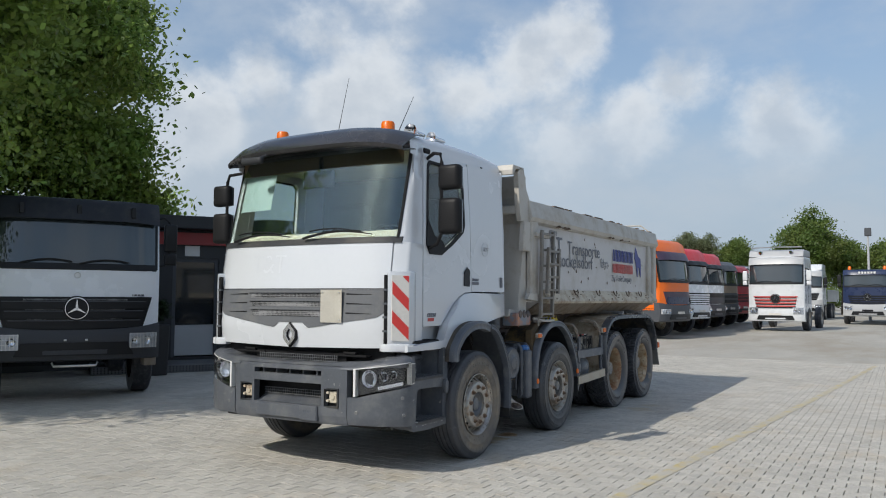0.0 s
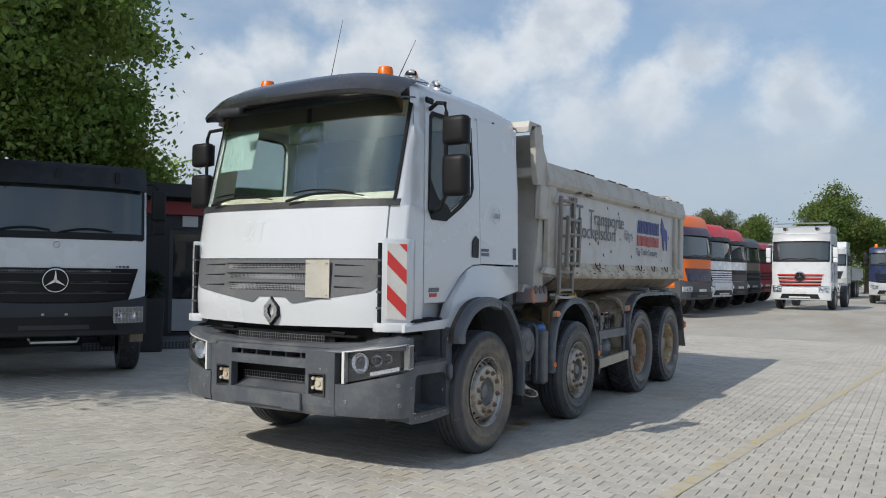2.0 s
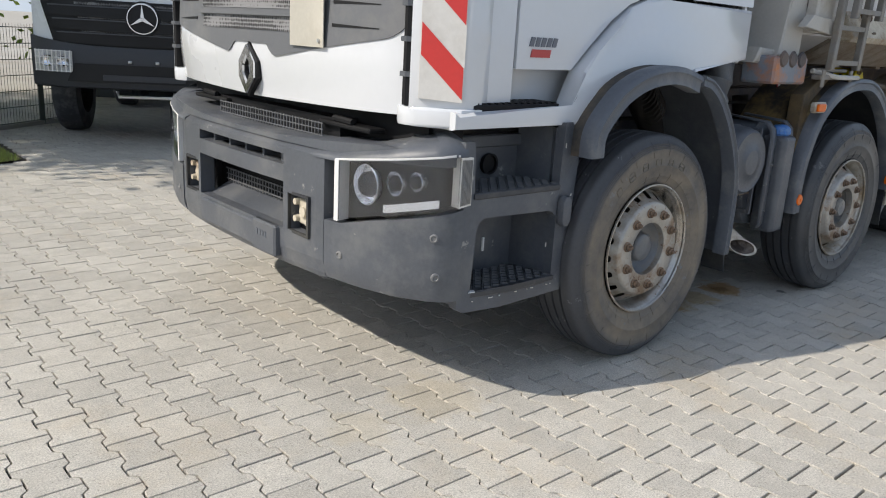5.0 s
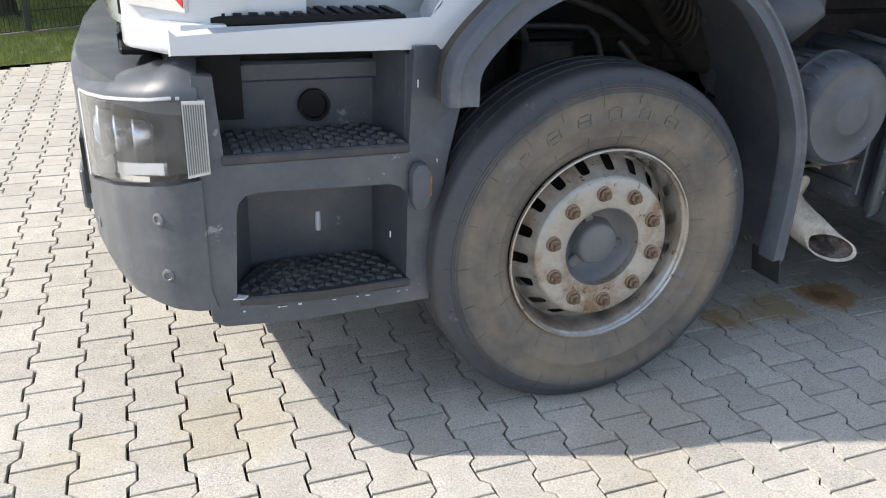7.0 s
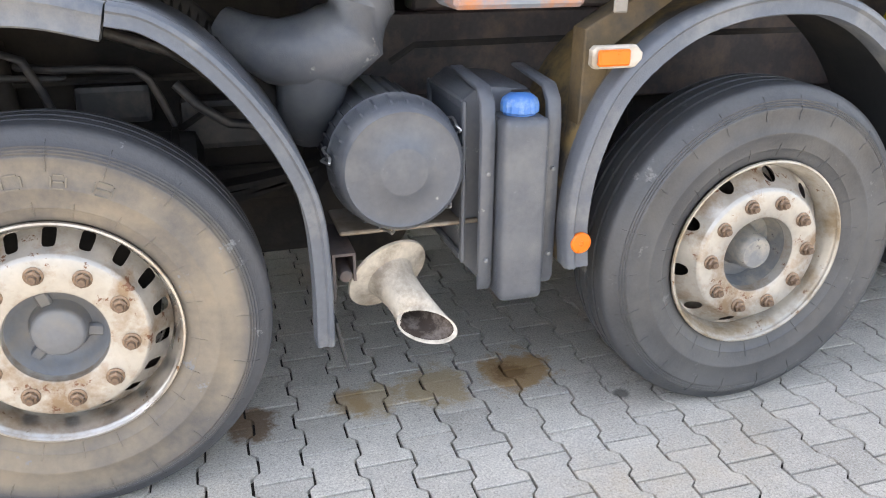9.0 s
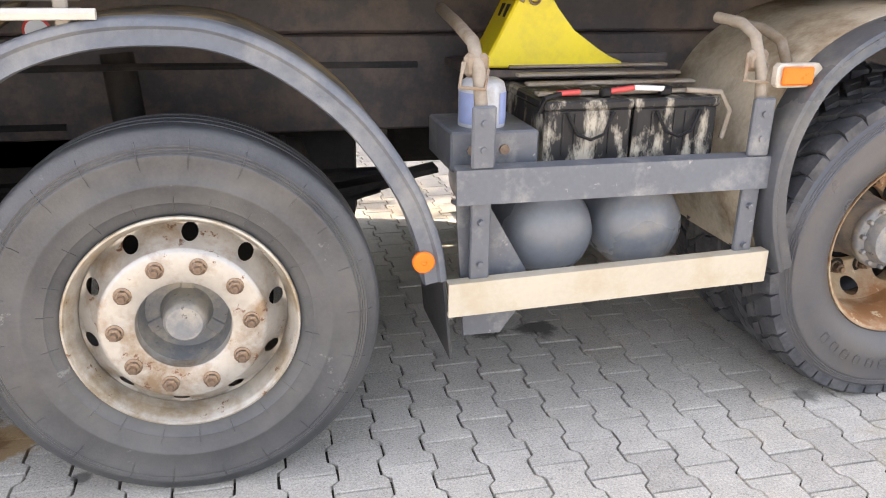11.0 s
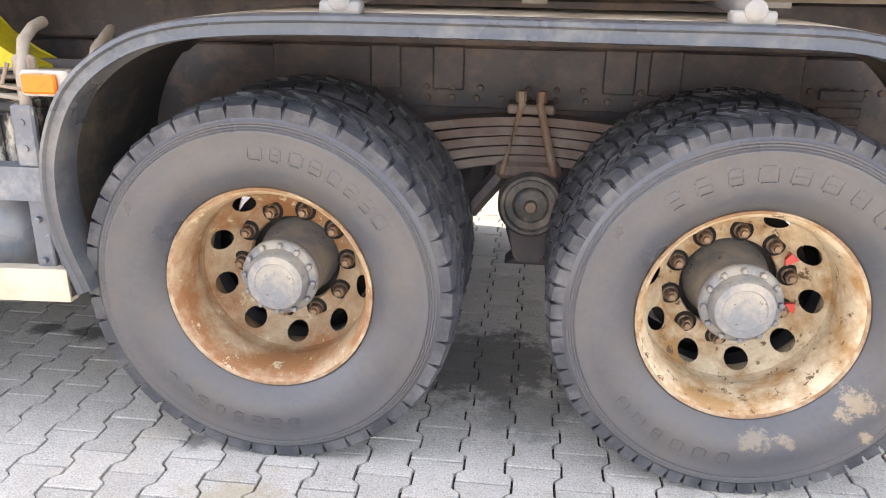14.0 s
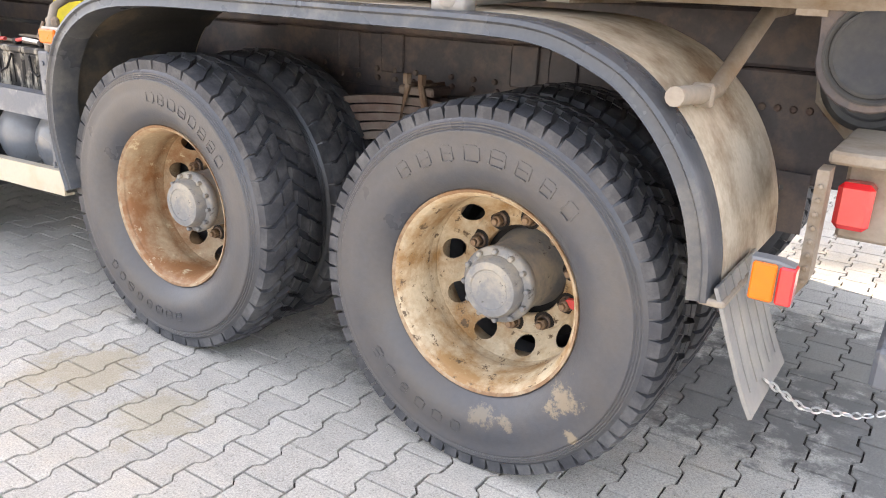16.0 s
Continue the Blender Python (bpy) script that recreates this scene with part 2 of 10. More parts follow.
M = dict(
    white=material("white_paint", (0.60, 0.62, 0.645), 0.22, var=0.02, scale=1.3, coat=1.0),
    white2=material("white_truck_paint", (0.66, 0.68, 0.70), 0.3, var=0.03, coat=0.4),
    grille_grey=material("satin_grey_panel", (0.115, 0.12, 0.128), 0.45, var=0.08, bump=0.05, dirt=(0.16, 0.16, 0.155), dirt_amount=0.2),
    plastic=material("grey_plastic", (0.080, 0.088, 0.102), 0.38, var=0.16, bump=0.25, bump_scale=330, dirt=(0.125, 0.130, 0.136), dirt_amount=0.3, dirt_scale=4.5, chips=((0.27, 0.27, 0.26), 0.03, 13)),
    plastic_dark=material("dark_plastic", (0.035, 0.037, 0.041), 0.55, var=0.15, bump=0.15, bump_scale=300, dirt=(0.07, 0.068, 0.062), dirt_amount=0.3),
    fender=material("fender_plastic", (0.092, 0.104, 0.123), 0.46, var=0.16, bump=0.22, bump_scale=250, dirt=(0.185, 0.188, 0.188), dirt_amount=0.22, dirt_scale=4),
    fender_in=material("fender_inside_dusty", (0.05, 0.05, 0.05), 0.8, var=0.2, bump=0.2, dirt=(0.15, 0.12, 0.085), dirt_amount=0.42, dirt_scale=3),
    visor=material("visor_plastic", (0.030, 0.029, 0.033), 0.22, var=0.1, coat=0.35, dirt=(0.07, 0.068, 0.07), dirt_amount=0.15),
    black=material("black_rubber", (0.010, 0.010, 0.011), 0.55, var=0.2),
    dark=material("dark_underbody", (0.022, 0.022, 0.023), 0.75, var=0.3, bump=0.3, bump_scale=60, dirt=(0.055, 0.047, 0.040), dirt_amount=0.45, dirt_scale=3),
    chassis=material("chassis_paint", (0.056, 0.048, 0.051), 0.55, var=0.3, bump=0.2, bump_scale=40, dirt=(0.14, 0.10, 0.078), dirt_amount=0.33, dirt_scale=6),
    rust=material("rusty_steel", (0.20, 0.13, 0.085), 0.8, var=0.3, bump=0.4, bump_scale=80, dirt=(0.30, 0.255, 0.20), dirt_amount=0.5, dirt_scale=6),
    dusty=material("dusty_steel", (0.27, 0.23, 0.185), 0.75, var=0.2, bump=0.3, bump_scale=60, dirt=(0.17, 0.115, 0.07), dirt_amount=0.35, dirt_scale=5),
    tyre_front=material("tyre_front_rubber", (0.050, 0.054, 0.062), 0.6, var=0.2, bump=0.2, bump_scale=160, dirt=(0.215, 0.178, 0.132), dirt_amount=0.86, dirt_scale=4.2, soft=0.16, band=(0.435, 0.478, 0.06), chips=((0.17, 0.175, 0.18), 0.06, 11)),
    tyre_mid=material("tyre_mid_rubber", (0.040, 0.043, 0.048), 0.45, var=0.36, scale=5, chips=((0.14, 0.14, 0.138), 0.09, 9), bump=0.2, bump_scale=160, dirt=(0.098, 0.096, 0.092), dirt_amount=0.5, dirt_scale=3.6, soft=0.16, band=(0.45, 0.52, 0.3)),
    tyre_rear=material("tyre_rear_rubber", (0.054, 0.059, 0.069), 0.35, var=0.22, bump=0.16, bump_scale=160, dirt=(0.095, 0.082, 0.07), dirt_amount=0.3, dirt_scale=2.2, soft=0.16, band=(0.45, 0.52, 0.2)),
    tread=material("tyre_tread_rubber", (0.046, 0.048, 0.054), 0.5, var=0.25, bump=0.3, bump_scale=120, dirt=(0.11, 0.11, 0.112), dirt_amount=0.34, dirt_scale=8),
    rim_silver=material("silver_rim_paint", (0.40, 0.38, 0.345), 0.38, metal=0.45, var=0.14, dirt=(0.24, 0.17, 0.11), dirt_amount=0.26, dirt_scale=9, bump=0.1, chips=((0.15, 0.07, 0.04), 0.16, 16)),
    rim_edge=material("rim_edge_steel", (0.44, 0.42, 0.39), 0.28, metal=0.8, var=0.12, dirt=(0.30, 0.25, 0.2), dirt_amount=0.25, dirt_scale=9, chips=((0.17, 0.10, 0.06), 0.1, 20)),
    rim_edge2=material("dusty_rim_edge", (0.43, 0.40, 0.35), 0.4, metal=0.4, var=0.14, dirt=(0.27, 0.21, 0.14), dirt_amount=0.4, dirt_scale=8, chips=((0.17, 0.10, 0.06), 0.12, 20)),
    tyre_relief=material("tyre_relief_rubber", (0.17, 0.15, 0.12), 0.75, var=0.2, dirt=(0.10, 0.095, 0.085), dirt_amount=0.4, dirt_scale=9),
    rim_cream=material("cream_rim_paint", (0.40, 0.30, 0.19), 0.55, var=0.22, bump=0.4, bump_scale=70, dirt=(0.26, 0.115, 0.045), dirt_amount=0.58, dirt_scale=5, chips=((0.50, 0.40, 0.26), 0.24, 22)),
    rim_pale=material("pale_rim_paint", (0.55, 0.45, 0.31), 0.5, var=0.22, bump=0.4, bump_scale=70, dirt=(0.33, 0.185, 0.075), dirt_amount=0.52, dirt_scale=7, chips=((0.12, 0.075, 0.04), 0.26, 26)),
    rim_edge_rust=material("rusty_rim_edge", (0.22, 0.12, 0.06), 0.7, var=0.3, bump=0.2, dirt=(0.42, 0.33, 0.22), dirt_amount=0.35, dirt_scale=9),
    nut=material("rusty_nut", (0.15, 0.105, 0.078), 0.5, metal=0.5, var=0.35, bump=0.25, scale=30, dirt=(0.33, 0.22, 0.14), dirt_amount=0.4, dirt_scale=30),
    hub_front=material("hub_dark_grey", (0.135, 0.145, 0.158), 0.36, var=0.18, bump=0.2, bump_scale=60, dirt=(0.17, 0.16, 0.145), dirt_amount=0.35, dirt_scale=9),
    fender_ochre=material("fender_inside_ochre", (0.050, 0.045, 0.040), 0.75, var=0.2, bump=0.2, dirt=(0.24, 0.165, 0.07), dirt_amount=0.45, dirt_scale=6),
    fender_rear=material("rear_mudguard_rubber", (0.058, 0.063, 0.071), 0.30, var=0.2, bump=0.12, bump_scale=120, dirt=(0.14, 0.135, 0.125), dirt_amount=0.16, dirt_scale=5),
    spring_rust=material("red_brown_steel", (0.095, 0.062, 0.050), 0.75, var=0.25, bump=0.3, bump_scale=70, dirt=(0.15, 0.122, 0.10), dirt_amount=0.35, dirt_scale=7),
    hub=material("hub_grey_paint", (0.17, 0.175, 0.18), 0.5, var=0.18, bump=0.2, bump_scale=90, dirt=(0.31, 0.28, 0.23), dirt_amount=0.42, dirt_scale=12, chips=((0.07, 0.065, 0.06), 0.15, 30)),
    steel=material("bright_steel", (0.62, 0.62, 0.61), 0.35, metal=0.9, var=0.08),
    alu=material("aluminium_plate", (0.56, 0.53, 0.46), 0.5, metal=0.35, var=0.08, dirt=(0.45, 0.41, 0.33), dirt_amount=0.25),
    chrome=material("chrome", (0.75, 0.76, 0.78), 0.12, metal=1.0, var=0.03, rough_var=0.03),
    exhaust=material("exhaust_steel", (0.60, 0.54, 0.45), 0.6, metal=0.15, var=0.2, bump=0.2, bump_scale=50, dirt=(0.30, 0.25, 0.2), dirt_amount=0.4, dirt_scale=9),
    seat_shade=material("sooty_steel", (0.022, 0.019, 0.017), 0.85, var=0.4, scale=20),
    sooty_rust=material("sooty_rust", (0.045, 0.03, 0.022), 0.9, var=0.4, scale=20, dirt=(0.16, 0.13, 0.11), dirt_amount=0.35, dirt_scale=30),
    rail_white=material("cream_rail_paint", (0.45, 0.40, 0.315), 0.5, var=0.08, dirt=(0.40, 0.33, 0.23), dirt_amount=0.3, dirt_scale=7),
    frame_grey=material("grey_frame_paint", (0.098, 0.108, 0.124), 0.45, var=0.14, bump=0.1, dirt=(0.22, 0.22, 0.215), dirt_amount=0.14, dirt_scale=9, chips=((0.26, 0.25, 0.24), 0.05, 20)),
    air_tank_paint=material("air_tank_paint", (0.15, 0.165, 0.185), 0.30, var=0.14, bump=0.05, dirt=(0.23, 0.215, 0.19), dirt_amount=0.2, dirt_scale=5),
    tank_grey=material("tank_grey_paint", (0.16, 0.163, 0.166), 0.45, var=0.1, bump=0.05, dirt=(0.28, 0.26, 0.23), dirt_amount=0.35),
    body=material("grey_beige_body_paint", (0.47, 0.45, 0.41), 0.5, var=0.08, bump=0.1, bump_scale=25, dirt=(0.36, 0.32, 0.26), dirt_amount=0.3, dirt_scale=3),
    body_panel=material("pale_grey_panel_paint", (0.54, 0.53, 0.525), 0.42, var=0.05, scale=1.5, dirt=(0.44, 0.42, 0.385), dirt_amount=0.35, dirt_scale=2),
    body_low=material("worn_cream_paint", (0.52, 0.47, 0.37), 0.6, var=0.12, bump=0.2, bump_scale=25, dirt=(0.28, 0.20, 0.13), dirt_amount=0.36, dirt_scale=4, stretch=(1, 1, 1.6)),
    body_rust=material("scraped_rust", (0.11, 0.075, 0.05), 0.8, var=0.35, bump=0.3),
    ladder=material("ladder_galvanised", (0.22, 0.21, 0.195), 0.5, metal=0.4, var=0.15, dirt=(0.22, 0.19, 0.15), dirt_amount=0.35, dirt_scale=8),
    text_grey=material("grey_lettering", (0.13, 0.14, 0.165), 0.5, var=0.12, scale=8),
    text_pale=material("worn_grey_lettering", (0.24, 0.25, 0.27), 0.5, var=0.15, scale=10),
    text_blue=material("blue_lettering", (0.045, 0.06, 0.24), 0.45, var=0.12),
    text_red=material("red_lettering", (0.48, 0.06, 0.055), 0.45, var=0.12),
    ghost=material("faded_lettering", (0.582, 0.602, 0.628), 0.3, var=0.03, coat=0.5),
    red_refl=material("red_reflective", (0.60, 0.035, 0.03), 0.35, var=0.08, coat=0.4),
    white_refl=material("white_reflective", (0.66, 0.64, 0.60), 0.4, var=0.06, coat=0.3, dirt=(0.5, 0.47, 0.42), dirt_amount=0.2),
    orange=material("orange_lens", (0.78, 0.145, 0.0), 0.35, var=0.1, scale=40),
    red_lens=material("red_lens", (0.62, 0.02, 0.025), 0.2, var=0.06, coat=0.6),
    yellow=material("yellow_plastic", (0.70, 0.57, 0.02), 0.45, var=0.05, dirt=(0.45, 0.36, 0.05), dirt_amount=0.15),
    blue=material("blue_cap_plastic", (0.038, 0.155, 0.43), 0.4, var=0.10, dirt=(0.16, 0.27, 0.42), dirt_amount=0.2, dirt_scale=30),
    battery=material("dusty_battery_case", (0.022, 0.022, 0.023), 0.45, var=0.2, dirt=(0.40, 0.365, 0.30), dirt_amount=0.34, dirt_scale=11, stretch=(1.3, 1, 0.6), soft=0.045),
    canister=material("white_canister", (0.66, 0.66, 0.65), 0.4, var=0.06),
    lamp_glass=glass_material("lamp_glass", (0.95, 0.97, 1.0), 0.03),
    glass=glass_material("cab_glass", (0.72, 0.80, 0.78)),
    windscreen=glass_material("windscreen_glass", (0.60, 0.69, 0.68), ior=1.75),
    glass_dark=material("dark_window_glass", (0.022, 0.026, 0.030), 0.05, var=0.05, coat=0.3, rough_var=0.02),
    cream=material("cream_trim", (0.50, 0.47, 0.38), 0.7, var=0.06),
    blind=material("brown_sunblind", (0.10, 0.068, 0.034), 0.7, var=0.1),
    cab_dark=material("cab_interior_grey", (0.035, 0.036, 0.037), 0.8, var=0.15),
    paper=material("pale_paper", (0.30, 0.40, 0.40), 0.6, var=0.04),
)
def caked(name, base, spots, colour):
    """A copy of a rubber with patches of dried mud: x, z, radius on the wheel."""
    m = M[base].copy()
    m.name = name
    n, l = m.node_tree.nodes, m.node_tree.links
    b = n["Principled BSDF"]
    out = b.inputs["Base Color"].links[0].from_socket
    co, ns = n.new("ShaderNodeTexCoord"), n.new("ShaderNodeTexNoise")
    ns.inputs["Scale"].default_value, ns.inputs["Detail"].default_value, ns.inputs["Roughness"].default_value = 26, 8, 0.75
    l.new(co.outputs["Object"], ns.inputs["Vector"])
    for x, z, r, k in spots:
        d, w, g, mx = n.new("ShaderNodeVectorMath"), n.new("ShaderNodeMath"), n.new("ShaderNodeMapRange"), n.new("ShaderNodeMixRGB")
        d.operation, w.operation = "DISTANCE", "MULTIPLY_ADD"
        l.new(co.outputs["Object"], d.inputs[0])
        d.inputs[1].default_value = (x, 0.0, z)
        l.new(ns.outputs["Fac"], w.inputs[0])
        w.inputs[1].default_value = 3.2 * r
        l.new(d.outputs["Value"], w.inputs[2])
        g.inputs["From Min"].default_value, g.inputs["From Max"].default_value = 2.0 * r, 2.3 * r
        g.inputs["To Min"].default_value, g.inputs["To Max"].default_value = k, 0
        l.new(w.outputs[0], g.inputs["Value"])
        l.new(g.outputs[0], mx.inputs[0])
        l.new(out, mx.inputs[1])
        mx.inputs[2].default_value = (*colour, 1)
        out = mx.outputs[0]
    l.new(out, b.inputs["Base Color"])
    return m


M["tyre_last"] = caked("tyre_last_rubber", "tyre_rear", ((0.29, -0.20, 0.075, 0.75), (0.33, -0.30, 0.03, 0.8), (0.05, -0.34, 0.055, 0.45), (0.13, -0.33, 0.04, 0.5)), (0.27, 0.21, 0.14))
for nm in ("black", "dark", "plastic_dark", "fender_in", "tread", "battery", "seat_shade"):
    M[nm].node_tree.nodes["Principled BSDF"].inputs["Specular IOR Level"].default_value = 0.22
M["glass_dark"].node_tree.nodes["Principled BSDF"].inputs["Specular IOR Level"].default_value = 0.85
M["windscreen"].node_tree.nodes["Principled BSDF"].inputs["Specular Tint"].default_value = (0.72, 0.93, 1.0, 1)
for nm in ("glass", "lamp_glass"):
    M[nm].use_backface_culling = False


# ---- mesh helpers ----
def part(name, bm, mat, parent=None, label="", smooth=None):
    """One mesh object from a bmesh, under a thing or part."""
    bmesh.ops.recalc_face_normals(bm, faces=bm.faces[:])
    me = bpy.data.meshes.new(name)
    bm.to_mesh(me)
    bm.free()
    me.materials.append(M[mat] if isinstance(mat, str) else mat)
    if smooth is not None:
        for p in me.polygons:
            p.use_smooth = True
        me.set_sharp_from_angle(angle=radians(smooth))
    ob = new(name, me)
    if parent is not None:
        ob.parent = parent
    if label:
        ob["label"] = label
    return ob


def thing(name, at=(0, 0, 0), rz=0.0):
    ob = new(name)
    ob.empty_display_size = 0.2
    ob.matrix_world = pose(*at, 0, 0, rz)
    return ob


def poly(bm, pts):
    return bm.faces.new([bm.verts.new(p) for p in pts])


def box(bm, lo, hi, bev=0.0, seg=1):
    lo, hi = Vector(lo), Vector(hi)
    v = [bm.verts.new((x, y, z)) for x in (lo.x, hi.x) for y in (lo.y, hi.y) for z in (lo.z, hi.z)]
    f = [bm.faces.new([v[i] for i in q]) for q in ((0, 1, 3, 2), (4, 6, 7, 5), (0, 4, 5, 1), (2, 3, 7, 6), (0, 2, 6, 4), (1, 5, 7, 3))]
    if bev:
        bmesh.ops.bevel(bm, geom=list({e for q in f for e in q.edges}), offset=bev, segments=seg, affect="EDGES", profile=0.6)


def prism(bm, pts, lo, hi, axis="y", bev=0.0, seg=1):
    """A polygon given in the two other axes (in xyz order), extruded along an axis from lo to hi."""
    def at(p, a):
        return {"x": (a, p[0], p[1]), "y": (p[0], a, p[1]), "z": (p[0], p[1], a)}[axis]
    a, b = [bm.verts.new(at(p, lo)) for p in pts], [bm.verts.new(at(p, hi)) for p in pts]
    n = len(pts)
    f = [bm.faces.new(a), bm.faces.new(b[::-1])]
    f += [bm.faces.new((a[i], b[i], b[(i + 1) % n], a[(i + 1) % n])) for i in range(n)]
    if bev:
        bmesh.ops.bevel(bm, geom=list(set(f[0].edges) | set(f[1].edges)), offset=bev, segments=seg, affect="EDGES", profile=0.6)


def lathe(bm, prof, n=32, axis="y", at=(0, 0, 0), closed=False, a0=0.0, a1=360.0):
    """Turns (radius, along) pairs round an axis."""
    rings = []
    full = abs(a1 - a0) >= 360
    m = n if full else n + 1
    for i in range(m):
        a = radians(a0 + (a1 - a0) * i / n)
        c, s = math.cos(a), math.sin(a)
        ring = []
        for r, h in prof:
            p = {"y": (r * c, h, r * s), "x": (h, r * c, r * s), "z": (r * c, r * s, h)}[axis]
            ring.append(bm.verts.new((p[0] + at[0], p[1] + at[1], p[2] + at[2])))
        rings.append(ring)
    k = len(prof)
    for i in range(n):
        p, q = rings[i], rings[(i + 1) % m]
        for j in range(k if closed else k - 1):
            bm.faces.new((p[j], q[j], q[(j + 1) % k], p[(j + 1) % k]))
    bmesh.ops.remove_doubles(bm, verts=[v for r in rings for v in r], dist=1e-6)


def disc(bm, c, r, h0, h1, n=20, axis="y", bev=0.0):
    lathe(bm, [(0, h0), (r - bev, h0), (r, h0 + (bev if h1 > h0 else -bev)), (r, h1 - (bev if h1 > h0 else -bev)), (r - bev, h1), (0, h1)] if bev
          else [(0, h0), (r, h0), (r, h1), (0, h1)], n, axis, c)


def tube(bm, pts, r, n=8, closed_ends=True):
    pts = [Vector(p) for p in pts]
    rings, up = [], Vector((0.31, 0.17, 0.93))
    for i, p in enumerate(pts):
        d = (pts[min(i + 1, len(pts) - 1)] - pts[max(i - 1, 0)]).normalized()
        u = d.cross(up)
        if u.length < 0.1:
            u = d.cross(Vector((1, 0, 0)))
        u.normalize()
        w = d.cross(u)
        rr = r[i] if isinstance(r, (list, tuple)) else r
        rings.append([bm.verts.new(p + rr * (math.cos(2 * math.pi * j / n) * u + math.sin(2 * math.pi * j / n) * w)) for j in range(n)])
    for a, b in zip(rings, rings[1:]):
        for j in range(n):
            bm.faces.new((a[j], a[(j + 1) % n], b[(j + 1) % n], b[j]))
    if closed_ends:
        bm.faces.new(rings[0])
        bm.faces.new(rings[-1][::-1])


def grid(bm, us, vs, f, thick=0.0):
    """A sheet f(u, v) -> point, with a back at f + thick (a vector or a function of the point)."""
    front = [[bm.verts.new(f(u, v)) for v in vs] for u in us]
    sheets = [front]
    if thick:
        sheets.append([[bm.verts.new(Vector(v.co) + Vector(thick)) for v in row] for row in front])
    for s in sheets:
        for i in range(len(us) - 1):
            for j in range(len(vs) - 1):
                bm.faces.new((s[i][j], s[i + 1][j], s[i + 1][j + 1], s[i][j + 1]))
    if thick:
        a, b = sheets
        loop = [(i, 0) for i in range(len(us))] + [(len(us) - 1, j) for j in range(1, len(vs))]
        loop += [(i, len(vs) - 1) for i in range(len(us) - 2, -1, -1)] + [(0, j) for j in range(len(vs) - 2, 0, -1)]
        for (i, j), (k, l) in zip(loop, loop[1:] + loop[:1]):
            bm.faces.new((a[i][j], a[k][l], b[k][l], b[i][j]))


def steps(a, b, n):
    return [a + (b - a) * i / n for i in range(n + 1)]


def strip(bm, path, y0, y1, th):
    """A bent plate: path in x, z; from y0 to y1; th is the thickness towards the path's left-hand normal."""
    n = len(path)
    off = []
    for i in range(n):
        d = Vector(path[min(i + 1, n - 1)]) - Vector(path[max(i - 1, 0)])
        d.normalize()
        off.append((path[i][0] - d.y * th, path[i][1] + d.x * th))
    rows = [[bm.verts.new((p[0], y, p[1])) for p in path] + [bm.verts.new((p[0], y, p[1])) for p in reversed(off)] for y in (y0, y1)]
    m = 2 * n
    for i in range(m):
        bm.faces.new((rows[0][i], rows[1][i], rows[1][(i + 1) % m], rows[0][(i + 1) % m]))
    for r in rows:
        for i in range(n - 1):
            bm.faces.new((r[i], r[i + 1], r[m - 2 - i], r[m - 1 - i]))


def arc(cx, cz, r, a0, a1, n):
    return [(cx + r * math.cos(radians(a)), cz + r * math.sin(radians(a))) for a in steps(a0, a1, n)]


def lettering(name, text, size, mat, parent, m, label="", shear=0.0, squeeze=1.0, space=1.0):
    cu = bpy.data.curves.new(name, "FONT")
    cu.body, cu.size, cu.extrude, cu.shear, cu.space_character = text, size, 0.0008, shear, space
    cu.materials.append(M[mat])
    ob = new(name, cu)
    ob.parent = parent
    ob.matrix_basis = m @ Matrix.Diagonal((squeeze, 1, 1, 1))
    if label:
        ob["label"] = label
    return ob

# ---- wheels ----
def masked(bm, us, vs, f, keep, thick):
    """A thick sheet over a grid of cells of which keep(u, v) tells which stand."""
    cells = [[keep((us[i] + us[i + 1]) / 2, (vs[j] + vs[j + 1]) / 2) for j in range(len(vs) - 1)] for i in range(len(us) - 1)]
    a = [[bm.verts.new(f(u, v)) for v in vs] for u in us]
    b = [[bm.verts.new(v.co + Vector(thick)) for v in row] for row in a]
    def there(i, j):
        return 0 <= i < len(us) - 1 and 0 <= j < len(vs) - 1 and cells[i][j]
    for i in range(len(us) - 1):
        for j in range(len(vs) - 1):
            if cells[i][j]:
                bm.faces.new((a[i][j], a[i + 1][j], a[i + 1][j + 1], a[i][j + 1]))
                bm.faces.new((b[i][j], b[i][j + 1], b[i + 1][j + 1], b[i + 1][j]))
                for (di, dj), (p, q) in {(-1, 0): ((i, j), (i, j + 1)), (1, 0): ((i + 1, j), (i + 1, j + 1)),
                                         (0, -1): ((i, j), (i + 1, j)), (0, 1): ((i, j + 1), (i + 1, j + 1))}.items():
                    if not there(i + di, j + dj):
                        bm.faces.new((a[p[0]][p[1]], a[q[0]][q[1]], b[q[0]][q[1]], b[p[0]][p[1]]))
    bmesh.ops.delete(bm, geom=[v for v in bm.verts if not v.link_faces], context="VERTS")


def plate(bm, outer, holes, lo, hi, axis="y"):
    """A flat plate with holes."""
    def at(p, a):
        return {"x": (a, p[0], p[1]), "y": (p[0], a, p[1]), "z": (p[0], p[1], a)}[axis]
    rings = []
    for a in (lo, hi):
        edges, these = [], []
        for loop in (outer, *holes):
            vs = [bm.verts.new(at(p, a)) for p in loop]
            edges += [bm.edges.new((vs[i], vs[(i + 1) % len(vs)])) for i in range(len(vs))]
            these.append(vs)
        bmesh.ops.triangle_fill(bm, use_beauty=True, use_dissolve=False, edges=edges)
        rings.append(these)
    for p, q in zip(*rings):
        for i in range(len(p)):
            bm.faces.new((p[i], p[(i + 1) % len(p)], q[(i + 1) % len(p)], q[i]))


